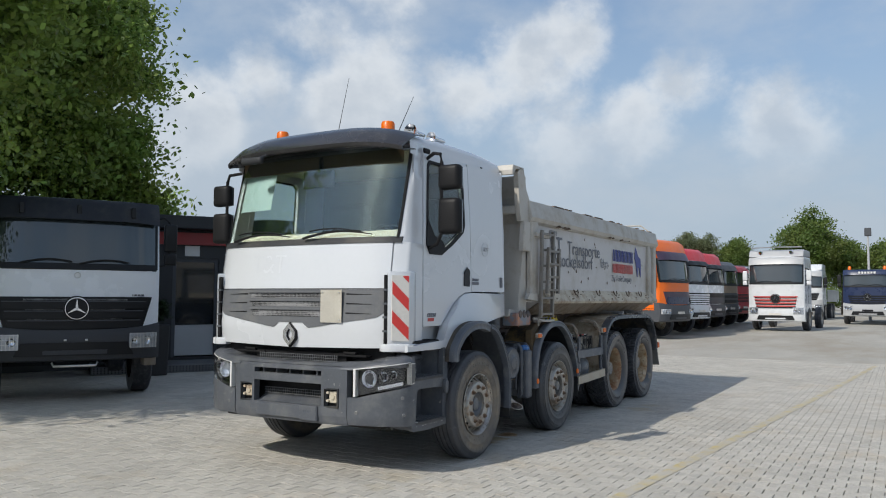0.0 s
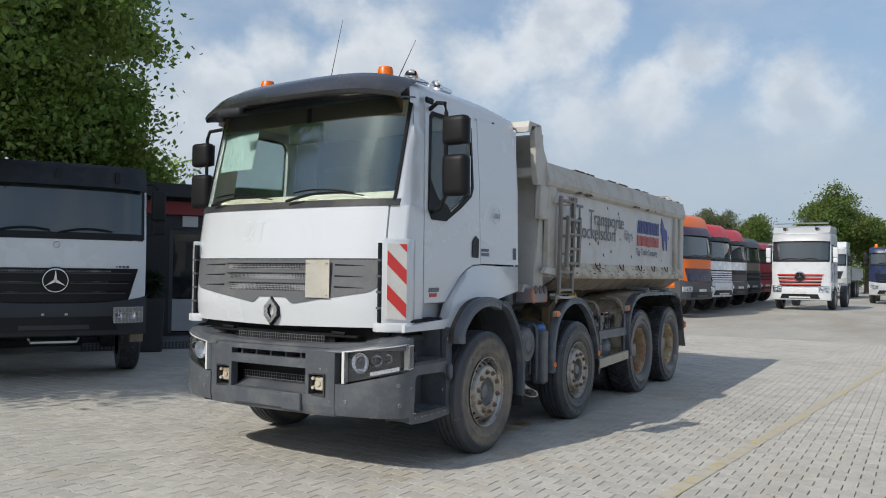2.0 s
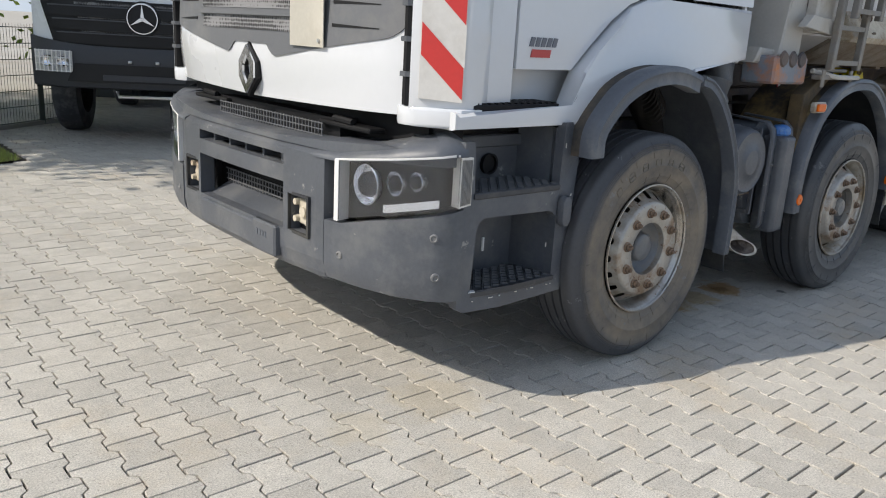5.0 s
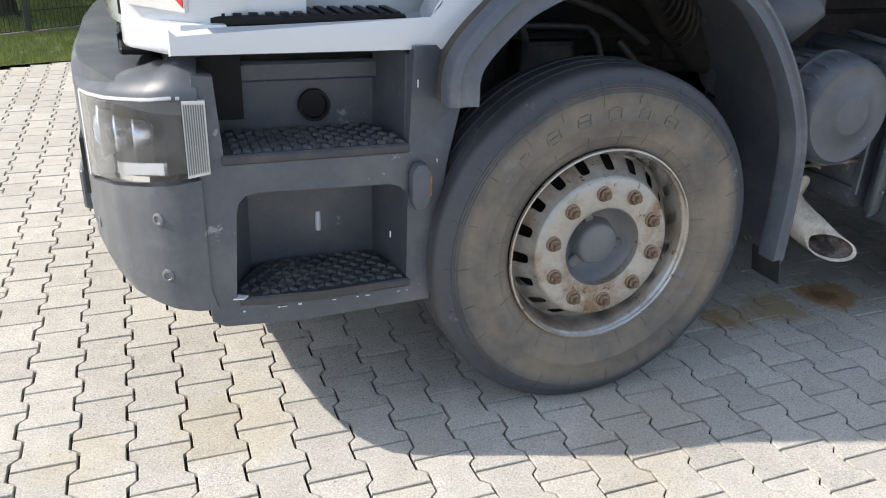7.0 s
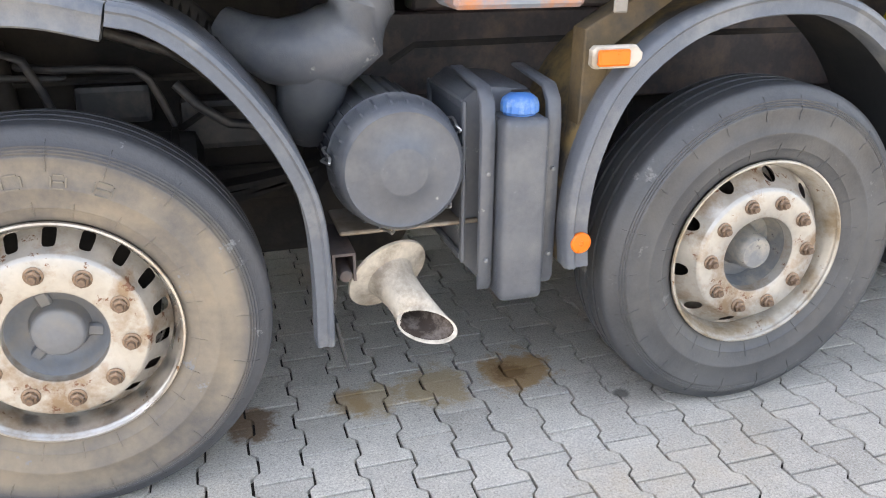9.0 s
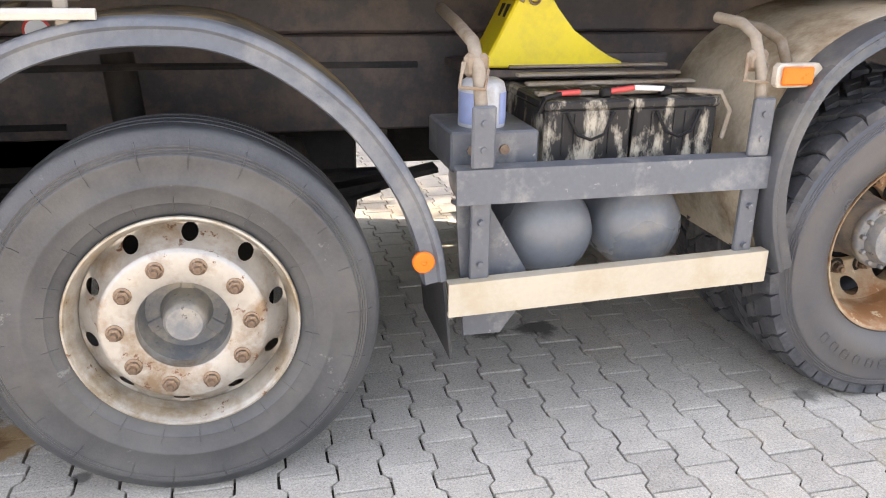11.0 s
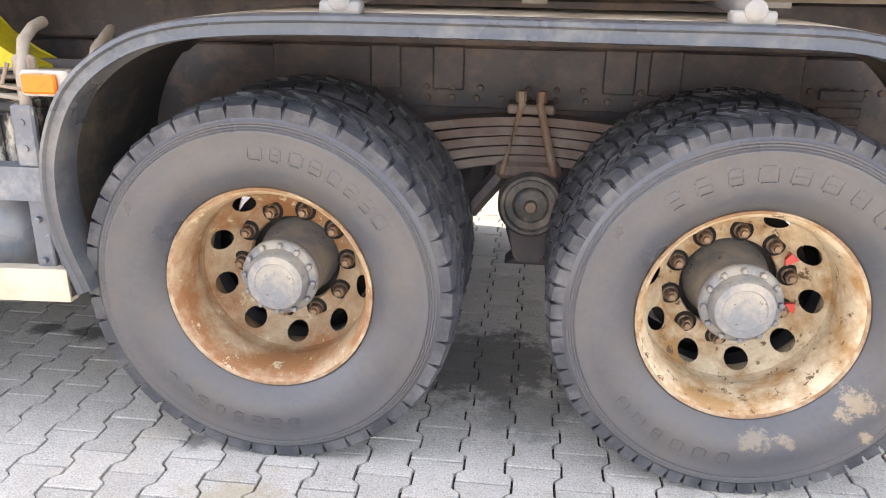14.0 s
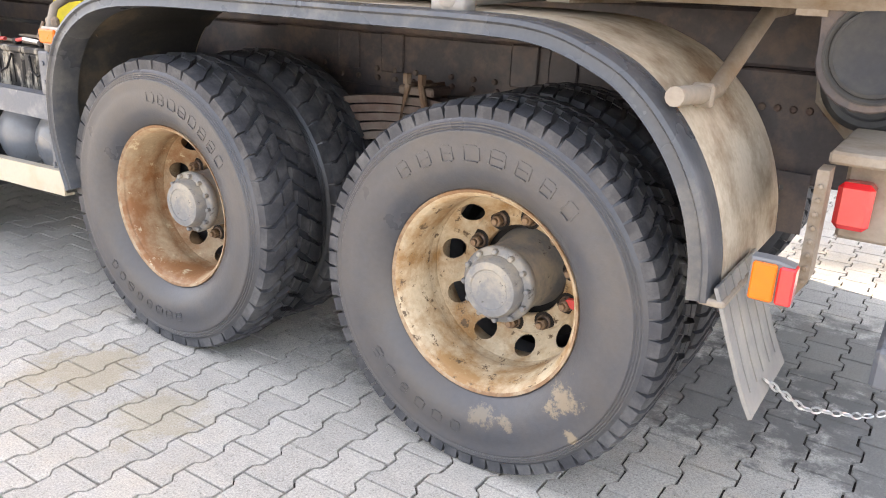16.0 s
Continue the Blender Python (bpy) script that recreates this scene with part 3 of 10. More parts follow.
def holed_ring(bm, r0, r1, along, n, half_r, half_a, rm, turn=0.0, square=1.0):
    """A ring between two radii with n oval holes; along(r) is the height over it."""
    made = []
    for i in range(n):
        mid = 2 * math.pi * (i + 0.5) / n + turn
        loops = []
        for hole in (False, True):
            ring = []
            for k in range(16):
                a = 2 * math.pi * k / 16
                c, s = math.cos(a), math.sin(a)
                if hole:
                    t, r = half_a * math.copysign(abs(c) ** square, c), rm + half_r * math.copysign(abs(s) ** square, s)
                else:
                    big = max(abs(c), abs(s))
                    t, r = math.pi / n * c / big, (r0 + r1) / 2 + (r1 - r0) / 2 * s / big
                ring.append(bm.verts.new((r * math.cos(mid + t), along(r) + (0.012 if hole else 0), r * math.sin(mid + t))))
            loops.append(ring)
        made += loops[0]
        for k in range(16):
            q = (k + 1) % 16
            bm.faces.new((loops[0][k], loops[0][q], loops[1][q], loops[1][k]))
    bmesh.ops.remove_doubles(bm, verts=made, dist=1e-5)


def mesh_of(name, bm, mat, smooth=40):
    ob = part(name, bm, mat, smooth=smooth)
    me = ob.data
    bpy.data.objects.remove(ob)
    return me


def hexagon(bm, at, r, h0, h1):
    pts = [(at[0] + r * math.cos(k * math.pi / 3 + at[0] * 7), at[1] + r * math.sin(k * math.pi / 3 + at[0] * 7)) for k in range(6)]
    prism(bm, pts, h0, h1, "y", 0.003)


def tyre_meshes(kind):
    """Tyre bodies: y runs inwards from the outer bulge."""
    R = 0.521
    mat = {"steer": "tyre_front", "second": "tyre_mid", "rear": "tyre_last"}.get(kind, "tyre_rear")
    bm = bmesh.new()
    side = ([(0.296, 0.045), (0.300, 0.028), (0.318, 0.020), (0.330, 0.016), (0.336, 0.011), (0.342, 0.011), (0.360, 0.004)] if kind in ("steer", "second") else [(0.287, 0.075), (0.293, 0.055), (0.303, 0.043), (0.316, 0.031), (0.330, 0.021), (0.345, 0.013), (0.360, 0.0075)]) + [(0.378, 0.0015 if kind in ("steer", "second") else 0.0035),
            *(((0.382, -0.001), (0.388, -0.001), (0.392, 0.001)) if kind in ("steer", "second") else ((0.396, 0.0012),)), (0.415, 0.0), (0.445, 0.003), (0.452, 0.000), (0.458, 0.001), (0.462, 0.006), (0.466, 0.0045), (0.469, 0.0085), (0.473, 0.0075), (0.476, 0.0115), (0.480, 0.0105), (0.484, 0.0145), (R - 0.028, 0.022), (R - 0.016, 0.027)]
    if kind in ("steer", "second"):
        tread = [(R - 0.006, 0.034), (R - 0.001, 0.043), (R, 0.055)]
        for g in (0.085, 0.130, 0.175, 0.220):
            tread += [(R + 0.002, g - 0.006), (R - 0.012, g - 0.004), (R - 0.012, g + 0.004), (R + 0.002, g + 0.006)]
        tread += [(R, 0.25), (R - 0.004, 0.265)]
    else:
        tread = [(R - 0.008, 0.034), (R - 0.003, 0.05), (R, 0.11), (R, 0.18), (R - 0.006, 0.25), (R - 0.016, 0.275)]
    back = [(R - 0.04, 0.292), (0.43, 0.306), (0.37, 0.30), (0.300, 0.275), (0.296, 0.25)]
    if kind in ("steer", "second"):                            # wide single tyres
        side, tread, back = [[(r - 0.30 * max(0.0, h - 0.17) ** 2 / 0.12, h if h < 0.05 else 0.05 + (h - 0.05) * 1.06) for r, h in part_] for part_ in (side, tread, back)]
    if kind in ("steer", "second"):                            # the flat disc stands as far out as the rim's edge
        side, tread, back = [[(r, h + 0.026) for r, h in part_] for part_ in (side, tread, back)]
    lathe(bm, side + tread + back, 96, "y")
    ribs = None
    if kind == "steer" or kind == "second":
        rnd = random.Random(5)
        body_bm, bm = bm, bmesh.new()
        for i in range(44):                                    # moulded wear marks on the flank
            a = 2 * math.pi * i / 44 + rnd.uniform(-0.03, 0.03)
            r0, r1 = (0.312, 0.352) if i % 2 else (0.425, 0.494)
            m = Matrix.Rotation(-a, 4, "Y")
            rad = [p[0] for p in side]
            last = None
            for r in np.linspace(r0, r1, 9):                   # a low rib that follows the bulge
                h = float(np.interp(r, rad, [p[1] for p in side]))
                v = [bm.verts.new(m @ Vector(p)) for p in ((r, h + 0.001, -0.0016), (r, h - 0.0022, -0.0006), (r, h - 0.0022, 0.0006), (r, h + 0.001, 0.0016))]
                if last:
                    for k in range(3):
                        bm.faces.new((last[k], last[k + 1], v[k + 1], v[k]))
                last = v
        ribs = mesh_of("flank_rib", bm, mat, 35)
        bm = body_bm
    foot = -0.5195 if kind in ("steer", "second") else -0.5235
    for v in bm.verts:                                         # the loaded tyre stands flat
        v.co.z = max(v.co.z, foot)
    body = mesh_of("tyre", bm, mat, 35)
    lugs = None
    if kind in ("drive", "rear"):
        bm = bmesh.new()
        n = 42 if kind == "drive" else 64
        for i in range(n):
            for sgn in (0, 1):
                a = 2 * math.pi * (i + 0.5 * sgn) / n
                m = Matrix.Rotation(-a, 4, "Y")
                w = math.pi * R / n * (0.86 if kind == "drive" else 0.80)
                sk = 0.034 if kind == "drive" else 0.018       # slanted blocks
                def put(ys, ws, sks, top):
                    ps = []
                    for r, grow in ((R - 0.022, 0.001), (top, -0.0005)):
                        for y, ww, s in zip(ys, ws, sks):
                            yy = 0.305 - y if sgn else y
                            ps += [(r - (0.013 if y < 0.03 else 0.004 if y < 0.06 else 0), yy, s - ww - grow), (r - (0.012 if y < 0.03 else 0), yy, s + ww + grow)]
                    v = [bm.verts.new(m @ Vector(p)) for p in ps]
                    k = len(ys)
                    for j in range(k - 1):
                        t, u = 2 * j, 2 * k + 2 * j
                        for c in ((u, u + 1, u + 3, u + 2), (t, t + 2, u + 2, u), (t + 1, u + 1, u + 3, t + 3)):
                            bm.faces.new([v[q] for q in c])
                    bm.faces.new([v[q] for q in (0, 2 * k, 2 * k + 1, 1)])
                    bm.faces.new([v[q] for q in (2 * k - 2, 2 * k - 1, 4 * k - 1, 4 * k - 2)])
                put((0.019, 0.045, 0.092), (w, w, w * 0.85), (0, 0, sk), R + 0.012)
                put((0.102, 0.146), (w * 0.8, w * 0.75), (sk * 1.25, sk * 2.1), R + 0.012)
        for v in bm.verts:
            v.co.z = max(v.co.z, foot)
        lugs = mesh_of("tread", bm, "tread", 30)
    return body, lugs, ribs


def rim_meshes(kind):
    """Rim, disc and hub meshes for one kind of wheel."""
    out = {}
    bm = bmesh.new()
    if kind in ("steer", "second"):
        lathe(bm, [(r, h + 0.026) for r, h in [(0.290, 0.29), (0.262, 0.24), (0.256, 0.17), (0.266, 0.125), (0.270, 0.092), (0.269, 0.078), (0.2735, 0.070), (0.2745, 0.052), (0.280, 0.046), (0.285, 0.034), (0.291, 0.026), (0.2965, 0.024),
                   (0.3005, 0.019), (0.2985, 0.013), (0.2935, 0.012), (0.289, 0.018)]], 96)
        out["rim"] = mesh_of("rim", bm, "rim_edge" if kind == "steer" else "rim_edge2", 50)
        bm = bmesh.new()
        flat = 0.214 if kind == "steer" else 0.208
        def along(r):
            return 0.040 if r < flat else 0.040 + (r - flat) * (1.55 if kind == "steer" else 1.25)
        if kind == "steer":
            holed_ring(bm, 0.219, 0.269, along, 18, 0.0165, 0.066, 0.2435, 0.0, 0.45)
        else:
            holed_ring(bm, 0.214, 0.269, along, 10, 0.019, 0.088, 0.243)
        lathe(bm, [(0.219 if kind == "steer" else 0.214, along(0.219 if kind == "steer" else 0.214)), (flat, 0.040), (flat - 0.006, 0.0375), (0.128, 0.0375), (0.122, 0.041), (0.119, 0.075)], 96)
        lathe(bm, [(0.269, along(0.269)), (0.273, along(0.269) + 0.012), (0.276, along(0.269) + 0.03)], 96)
        out["disc"] = mesh_of("disc", bm, "rim_silver", 50)
        bm = bmesh.new()
        lathe(bm, [(0.125, 0.060), (0.119, 0.068), (0.104, 0.094), (0.088, 0.106), (0.074, 0.108), (0.068, 0.100), (0.066, 0.078), (0.063, 0.069), (0.056, 0.063), (0.012, 0.061), (0, 0.061)] if kind == "steer" else
              [(0.125, 0.070), (0.120, 0.100), (0.108, 0.140), (0.070, 0.140), (0.060, 0.120), (0.056, 0.070), (0.052, 0.056), (0.046, 0.049), (0.010, 0.048), (0, 0.048)], 40)
        for k in range(3):
            m = Matrix.Rotation(k * 2 * math.pi / 3 + 0.5, 4, "Y")
            b2 = bmesh.new()
            box(b2, (0.058, 0.136, -0.02), (0.117, 0.152, 0.02), 0.006) if kind == "second" else box(b2, (0.062, 0.094, -0.017), (0.106, 0.112, 0.017), 0.006)
            bmesh.ops.transform(b2, matrix=m, verts=b2.verts[:])
            tmp = bpy.data.meshes.new("t")
            b2.to_mesh(tmp)
            b2.free()
            bm.from_mesh(tmp)
            bpy.data.meshes.remove(tmp)
        out["hub"] = mesh_of("hub", bm, "hub_front" if kind == "steer" else "hub", 40)
        nuts = (0.171, 0.010, 0.040)
    else:
        lathe(bm, [(0.285, 0.325), (0.262, 0.30), (0.261, 0.25), (0.262, 0.212), (0.266, 0.198), (0.260, 0.184), (0.262, 0.165), (0.263, 0.115), (0.268, 0.095), (0.273, 0.072), (0.281, 0.062), (0.290, 0.058),
                   (0.296, 0.051), (0.293, 0.045), (0.287, 0.048), (0.279, 0.060)], 96)
        out["rim"] = mesh_of("rim", bm, "rim_cream" if kind == "drive" else "rim_pale", 50)
        bm = bmesh.new()
        lathe(bm, [(0.2875, 0.0475), (0.2965, 0.0425), (0.2985, 0.0495), (0.2965, 0.057)], 96, closed=True)
        out["rim_edge"] = mesh_of("rim_edge", bm, "rim_edge_rust", 50)
        bm = bmesh.new()
        def along(r):
            return 0.226 + 1.05 * (0.262 - r)
        holed_ring(bm, 0.196, 0.262, along, 10, 0.0265, 0.150, 0.229, 0.12)
        lathe(bm, [(0.262, along(0.262)), (0.264, 0.222), (0.268, 0.220)], 96)
        lathe(bm, [(0.196, along(0.196)), (0.193, 0.298), (0.187, 0.301), (0.145, 0.301), (0.141, 0.305), (0.140, 0.325)], 96)
        out["disc"] = mesh_of("disc", bm, "rim_cream" if kind == "drive" else "rim_pale", 50)
        bm = bmesh.new()
        lathe(bm, [(0.128, 0.374), (0.122, 0.329), (0.114, 0.309), (0.108, 0.244), (0.104, 0.184), (0.113, 0.174), (0.114, 0.152), (0.108, 0.144), (0.092, 0.138), (0.086, 0.11), (0.08, 0.1), (0.06, 0.0975), (0.057, 0.1005), (0.018, 0.1005), (0, 0.1005)], 48)
        for k in range(12):
            a = k * math.pi / 6
            hexagon(bm, (0.102 * math.cos(a), 0.102 * math.sin(a)), 0.009, 0.126, 0.146)
        out["hub"] = mesh_of("hub", bm, "hub", 40)
        nuts = (0.1675, 0.260, 0.3005)
    bm = bmesh.new()
    hexagon(bm, (0, 0), 0.0185, nuts[1] + 0.008, nuts[2] - 0.008)
    lathe(bm, [(0.023, nuts[2] + 0.001), (0.023, nuts[2] - 0.006), (0.018, nuts[2] - 0.009)], 14)
    lathe(bm, [(0, nuts[1] - 0.002), (0.009, nuts[1] - 0.002), (0.0105, nuts[1] + 0.002), (0.0105, nuts[1] + 0.012)], 10)
    out["nut"] = mesh_of("wheel_nut", bm, "nut", 40)
    bm = bmesh.new()
    # near-black disc paints the countersink's shade round the nut
    lathe(bm, [(0.033, nuts[2] - 0.0008), (0.030, nuts[2] - 0.0012), (0.024, nuts[2] - 0.0008), (0.0, nuts[2] - 0.0008)], 18)
    out["seat"] = mesh_of("nut_seat", bm, "seat_shade", 40)
    out["nut_r"] = nuts[0]
    return out


_b = bmesh.new()
lathe(_b, [(0, 0.225), (0.2, 0.225), (0.235, 0.235), (0.235, 0.40), (0.0, 0.40)], 40)
DRUM = mesh_of("brake_drum", _b, "dark")
KIT = {k: (tyre_meshes(k), rim_meshes(k)) for k in ("steer", "second", "drive", "rear")}


def put_wheel(parent, kind, x, y, z, flip=False, dual=False, spin=0.0, label=""):
    (body, lugs, ribs), kit = KIT[kind]
    w = new("wheel", kit["rim"])
    w.parent = parent
    w.matrix_basis = pose(x, y, z, 0, spin, 0) if not flip else pose(x, y, z, 0, spin, 180)
    if label:
        w["label"] = label
    def sub(name, me, m=Matrix()):
        o = new(name, me)
        o.parent = w
        o.matrix_basis = m
        return o
    level = pose(0, 0, 0, 0, -spin, 0)                          # the tyre keeps its flat foot down
    sub("tyre", body, level)
    if lugs:
        sub("tread", lugs, level)
    if ribs and not flip:
        tagged(sub("flank_rib", ribs, level), kind="stuff")
    sub("disc", kit["disc"])
    sub("hub", kit["hub"])
    if "rim_edge" in kit:
        sub("rim_edge", kit["rim_edge"])
    sub("brake_drum", DRUM, pose(0, 0.13 if dual else 0, 0))
    if not flip:
        for k in range(10):
            a = 2 * math.pi * (k + 0.25) / 10
            sub("nut_seat", kit["seat"], Matrix.Translation((kit["nut_r"] * math.cos(a), -0.0004, kit["nut_r"] * math.sin(a))))
            sub("wheel_nut", kit["nut"], Matrix.Translation((kit["nut_r"] * math.cos(a), 0, kit["nut_r"] * math.sin(a))))
    if dual:
        sub("inner_tyre", body, pose(0, 0.345, 0, 0, -spin, 0))
        if lugs:
            sub("inner_tread", lugs, pose(0, 0.345, 0, 0, -spin, 0))
    return w


# ---- the tipper truck ----
YC = 1.20
truck = tagged(thing("tipper_truck"), "white four-axle tipper truck with a worn grey-beige tipping body", "truck")

W1 = put_wheel(truck, "steer", 1.272, -0.072, 0.521, spin=-16, label="dusty front wheel with a silver disc and grey hub")
W2 = put_wheel(truck, "second", 3.255, -0.105, 0.519, spin=8, label="second-axle wheel with a pale rusted disc")
W3 = put_wheel(truck, "drive", 5.362, -0.035, 0.524, dual=True, spin=5, label="drive wheel with a rusty cream dished rim")
W4 = put_wheel(truck, "rear", 6.668, -0.035, 0.524, dual=True, spin=-4, label="rear drive wheel with a pale peeling dished rim")
for kind, x, z, dual in (("steer", 1.272, 0.521, False), ("second", 3.255, 0.519, False), ("drive", 5.362, 0.524, True), ("rear", 6.668, 0.524, True)):
    put_wheel(truck, kind, x, 2 * YC + 0.05, z, flip=True, dual=dual)

# raised bars stand for the moulded lettering of the tyres; red marks sit by two nuts
def tyre_bars(wheel, r, a0, a1, n, mat, seed, h=0.026, deep=0.0, wide=0.016):
    """Plain raised outlines, bent along the tyre, in place of the moulded lettering."""
    rnd = random.Random(seed)
    bm = bmesh.new()
    def stroke(m, ra, rb, sa, sb):
        f = [(ra, 0, sa), (rb, 0, sa), (rb, 0, sb), (ra, 0, sb)]
        mid = ((ra + rb) / 2, (sa + sb) / 2)
        top = [(mid[0] + (p[0] - mid[0]) * 0.8, -0.0012, mid[1] + (p[2] - mid[1]) * 0.8) for p in f]
        v = [bm.verts.new(m @ Vector(p)) for p in top] + [bm.verts.new(m @ Vector((p[0], 0.008, p[2]))) for p in f]
        for c in ((0, 1, 2, 3), (0, 4, 5, 1), (1, 5, 6, 2), (2, 6, 7, 3), (3, 7, 4, 0)):
            bm.faces.new([v[k] for k in c])
    for i in range(n):
        a = radians(a0 + (a1 - a0) * i / max(1, n - 1))
        m = Matrix.Rotation(-a, 4, "Y")
        w = wide * rnd.uniform(0.7, 1.0)
        for e in (-1, 1):
            stroke(m, r - h / 2 + 0.003, r + h / 2 - 0.003, e * w - 0.0022, e * w + 0.0022)
            stroke(m, r + e * (h / 2 - 0.002) - 0.002, r + e * (h / 2 - 0.002) + 0.002, -w + 0.003, w - 0.003)
        if rnd.random() < 0.5:
            stroke(m, r - 0.002, r + 0.002, -w + 0.003, w - 0.003)
    bmesh.ops.translate(bm, verts=bm.verts[:], vec=(0, deep, 0))
    part("moulded_relief", bm, mat, wheel)

tyre_bars(W1, 0.402, 118, 50, 6, "tyre_relief", 1, 0.036, 0.0245, 0.022)
tyre_bars(W3, 0.400, 95, 40, 8, "tyre_rear", 2, 0.040, 0.0, 0.019)
tyre_bars(W3, 0.400, 228, 285, 8, "tyre_rear", 3, 0.034, 0.0, 0.017)
tyre_bars(W4, 0.400, 122, 45, 8, "tyre_rear", 4, 0.046, 0.0, 0.024)
tyre_bars(W4, 0.400, 262, 215, 6, "tyre_rear", 5, 0.034, 0.0, 0.017)
for a in (28, -20):
    bm = bmesh.new()
    prism(bm, [(0.160, -0.014), (0.200, -0.016), (0.190, 0.012), (0.168, 0.004)], 0.274, 0.290, "y")
    bmesh.ops.transform(bm, matrix=Matrix.Rotation(radians(-a), 4, "Y"), verts=bm.verts[:])
    part("nut_marker", bm, "red_refl", W4, "small red wheel nut marker")


# cab surfaces
def x_front(y, z):
    pts = ((1.00, 0.05), (1.12, 0.0), (1.30, -0.02), (1.62, 0.0), (2.05, 0.055), (2.12, 0.085), (2.95, 0.27), (3.05, 0.30))
    for (a, p), (b, q) in zip(pts, pts[1:]):
        if z <= b:
            break
    x = p + (q - p) * (z - a) / (b - a)
    u = abs(y - YC) / 1.11
    return x + 0.05 * u * u + 0.15 * u ** 6


def sheet(name, y0, y1, z0, z1, mat, off=0.0, thick=0.03, n=24, k=8, label="", smooth=60):
    bm = bmesh.new()
    lo = z0 if callable(z0) else (lambda y: z0)
    hi = z1 if callable(z1) else (lambda y: z1)
    grid(bm, steps(y0, y1, n), steps(0, 1, k), lambda y, t: (x_front(y, lo(y) + (hi(y) - lo(y)) * t) + off, y, lo(y) + (hi(y) - lo(y)) * t), (thick, 0, 0))
    return part(name, bm, mat, truck, label, smooth)


sheet("hood", 0.225, 2.175, lambda y: 1.10 + 0.02 * abs(y - YC), 2.055, "white", 0, 0.04, 40, 14, "plain white front flap")
sheet("front_corner_panel", 0.10, 0.215, 1.10, 2.055, "white", 0.004, 0.05, 6, 10)
sheet("front_corner_panel", 2.185, 2.30, 1.10, 2.055, "white", 0.004, 0.05, 6, 10)


def grille_low(y):
    d = abs(y - YC)
    z = 1.275 + 0.11 * max(0, d - 0.16) / 0.72 + 0.12 * max(0, (d - 0.86) / 0.16) ** 2
    return z + (0.055 * min(1, (0.20 - d) / 0.06) if d < 0.20 else 0)


sheet("grille_panel", 0.255, 2.145, grille_low, 1.632, "grille_grey", -0.006, 0.02, 80, 3, "satin grey grille panel")
sheet("panel_seam", 0.232, 2.168, 1.634, 1.642, "black", -0.003, 0.01, 30, 1)

mesh_mat = bpy.data.materials.new("honeycomb_mesh")
mesh_mat.use_nodes = True
_n, _l = mesh_mat.node_tree.nodes, mesh_mat.node_tree.links
_v, _r, _c = _n.new("ShaderNodeTexVoronoi"), _n.new("ShaderNodeValToRGB"), _n.new("ShaderNodeTexCoord")
_v.inputs["Scale"].default_value, _v.inputs["Randomness"].default_value = 62, 0.15
_r.color_ramp.elements[0].position, _r.color_ramp.elements[0].color = 0.40, (0.004, 0.004, 0.005, 1)
_r.color_ramp.elements[1].position, _r.color_ramp.elements[1].color = 0.52, (0.22, 0.22, 0.225, 1)
_l.new(_c.outputs["Object"], _v.inputs["Vector"])
_l.new(_v.outputs["Distance"], _r.inputs[0])
_l.new(_r.outputs[0], _n["Principled BSDF"].inputs["Base Color"])
M["mesh"] = mesh_mat
for z0, z1, y0 in ((1.555, 1.600, 1.70), (1.475, 1.522, 1.69), (1.385, 1.442, 1.67)):
    sheet("grille_mesh", 0.84, y0, z0, z1, "mesh", -0.009, 0.008, 16, 1, "dark honeycomb mesh")
    sheet("grille_blade", 0.84, y0 + 0.03, z1 + 0.003, z1 + 0.021, "grille_grey", -0.026, 0.02, 16, 1)
# grille grooves: their shade is laid on as thin raised black slivers
for z in (1.585, 1.50, 1.415):
    for y0, y1 in ((1.75, 2.00), (0.36, 0.60)):
        sheet("grille_groove", y0, y1, lambda y, z=z, y0=y0, y1=y1: z, lambda y, z=z, y0=y0, y1=y1: z + 0.003 + 0.010 * (1 - abs((y - (y0 if y0 > 1 else y1)) / (y1 - y0))), "black", -0.0085, 0.004, 6, 1)
bm = bmesh.new()
for y0, y1 in ((0.63, 0.852),):
    grid(bm, steps(y0, y1, 4), [1.335, 1.47, 1.63], lambda y, z: (x_front(y, 1.5) - 0.030, y, z), (0.004, 0, 0))
part("cover_plate", bm, "alu", truck, "screwed-on bare aluminium plate", 30)
bm = bmesh.new()
for y, z in ((0.655, 1.605), (0.655, 1.36), (0.83, 1.605)):
    disc(bm, (x_front(y, 1.5) - 0.036, y, z), 0.008, 0, 0.008, 8, "x")
part("plate_screw", bm, "steel", truck)

# diamond badge: a plain frame and a faceted filling
bm = bmesh.new()
cz, bx = 1.215, x_front(YC, 1.2) - 0.012
d_out, d_in = [(0, 0.106), (0.066, 0.034), (0.066, -0.034), (0, -0.106), (-0.066, -0.034), (-0.066, 0.034)], [(0, 0.066), (0.036, 0.015), (0.036, -0.015), (0, -0.066), (-0.036, -0.015), (-0.036, 0.015)]
plate(bm, [(YC + a, cz + b) for a, b in d_out], [[(YC + a, cz + b) for a, b in d_in]], bx - 0.022, bx + 0.01, "x")
part("badge", bm, "chrome", truck, "chrome diamond badge")
bm = bmesh.new()
plate(bm, [(YC + a * 1.16, cz + b * 1.12) for a, b in d_out], [[(YC + a * 0.9, cz + b * 0.9) for a, b in d_in]], bx - 0.008, bx + 0.012, "x")
part("badge_surround", bm, "black", truck)
cu = bpy.data.curves.new("faded_lettering", "FONT")
cu.body, cu.size = "T&T", 0.25
tmp = new("faded_lettering", cu)
bpy.context.view_layer.update()
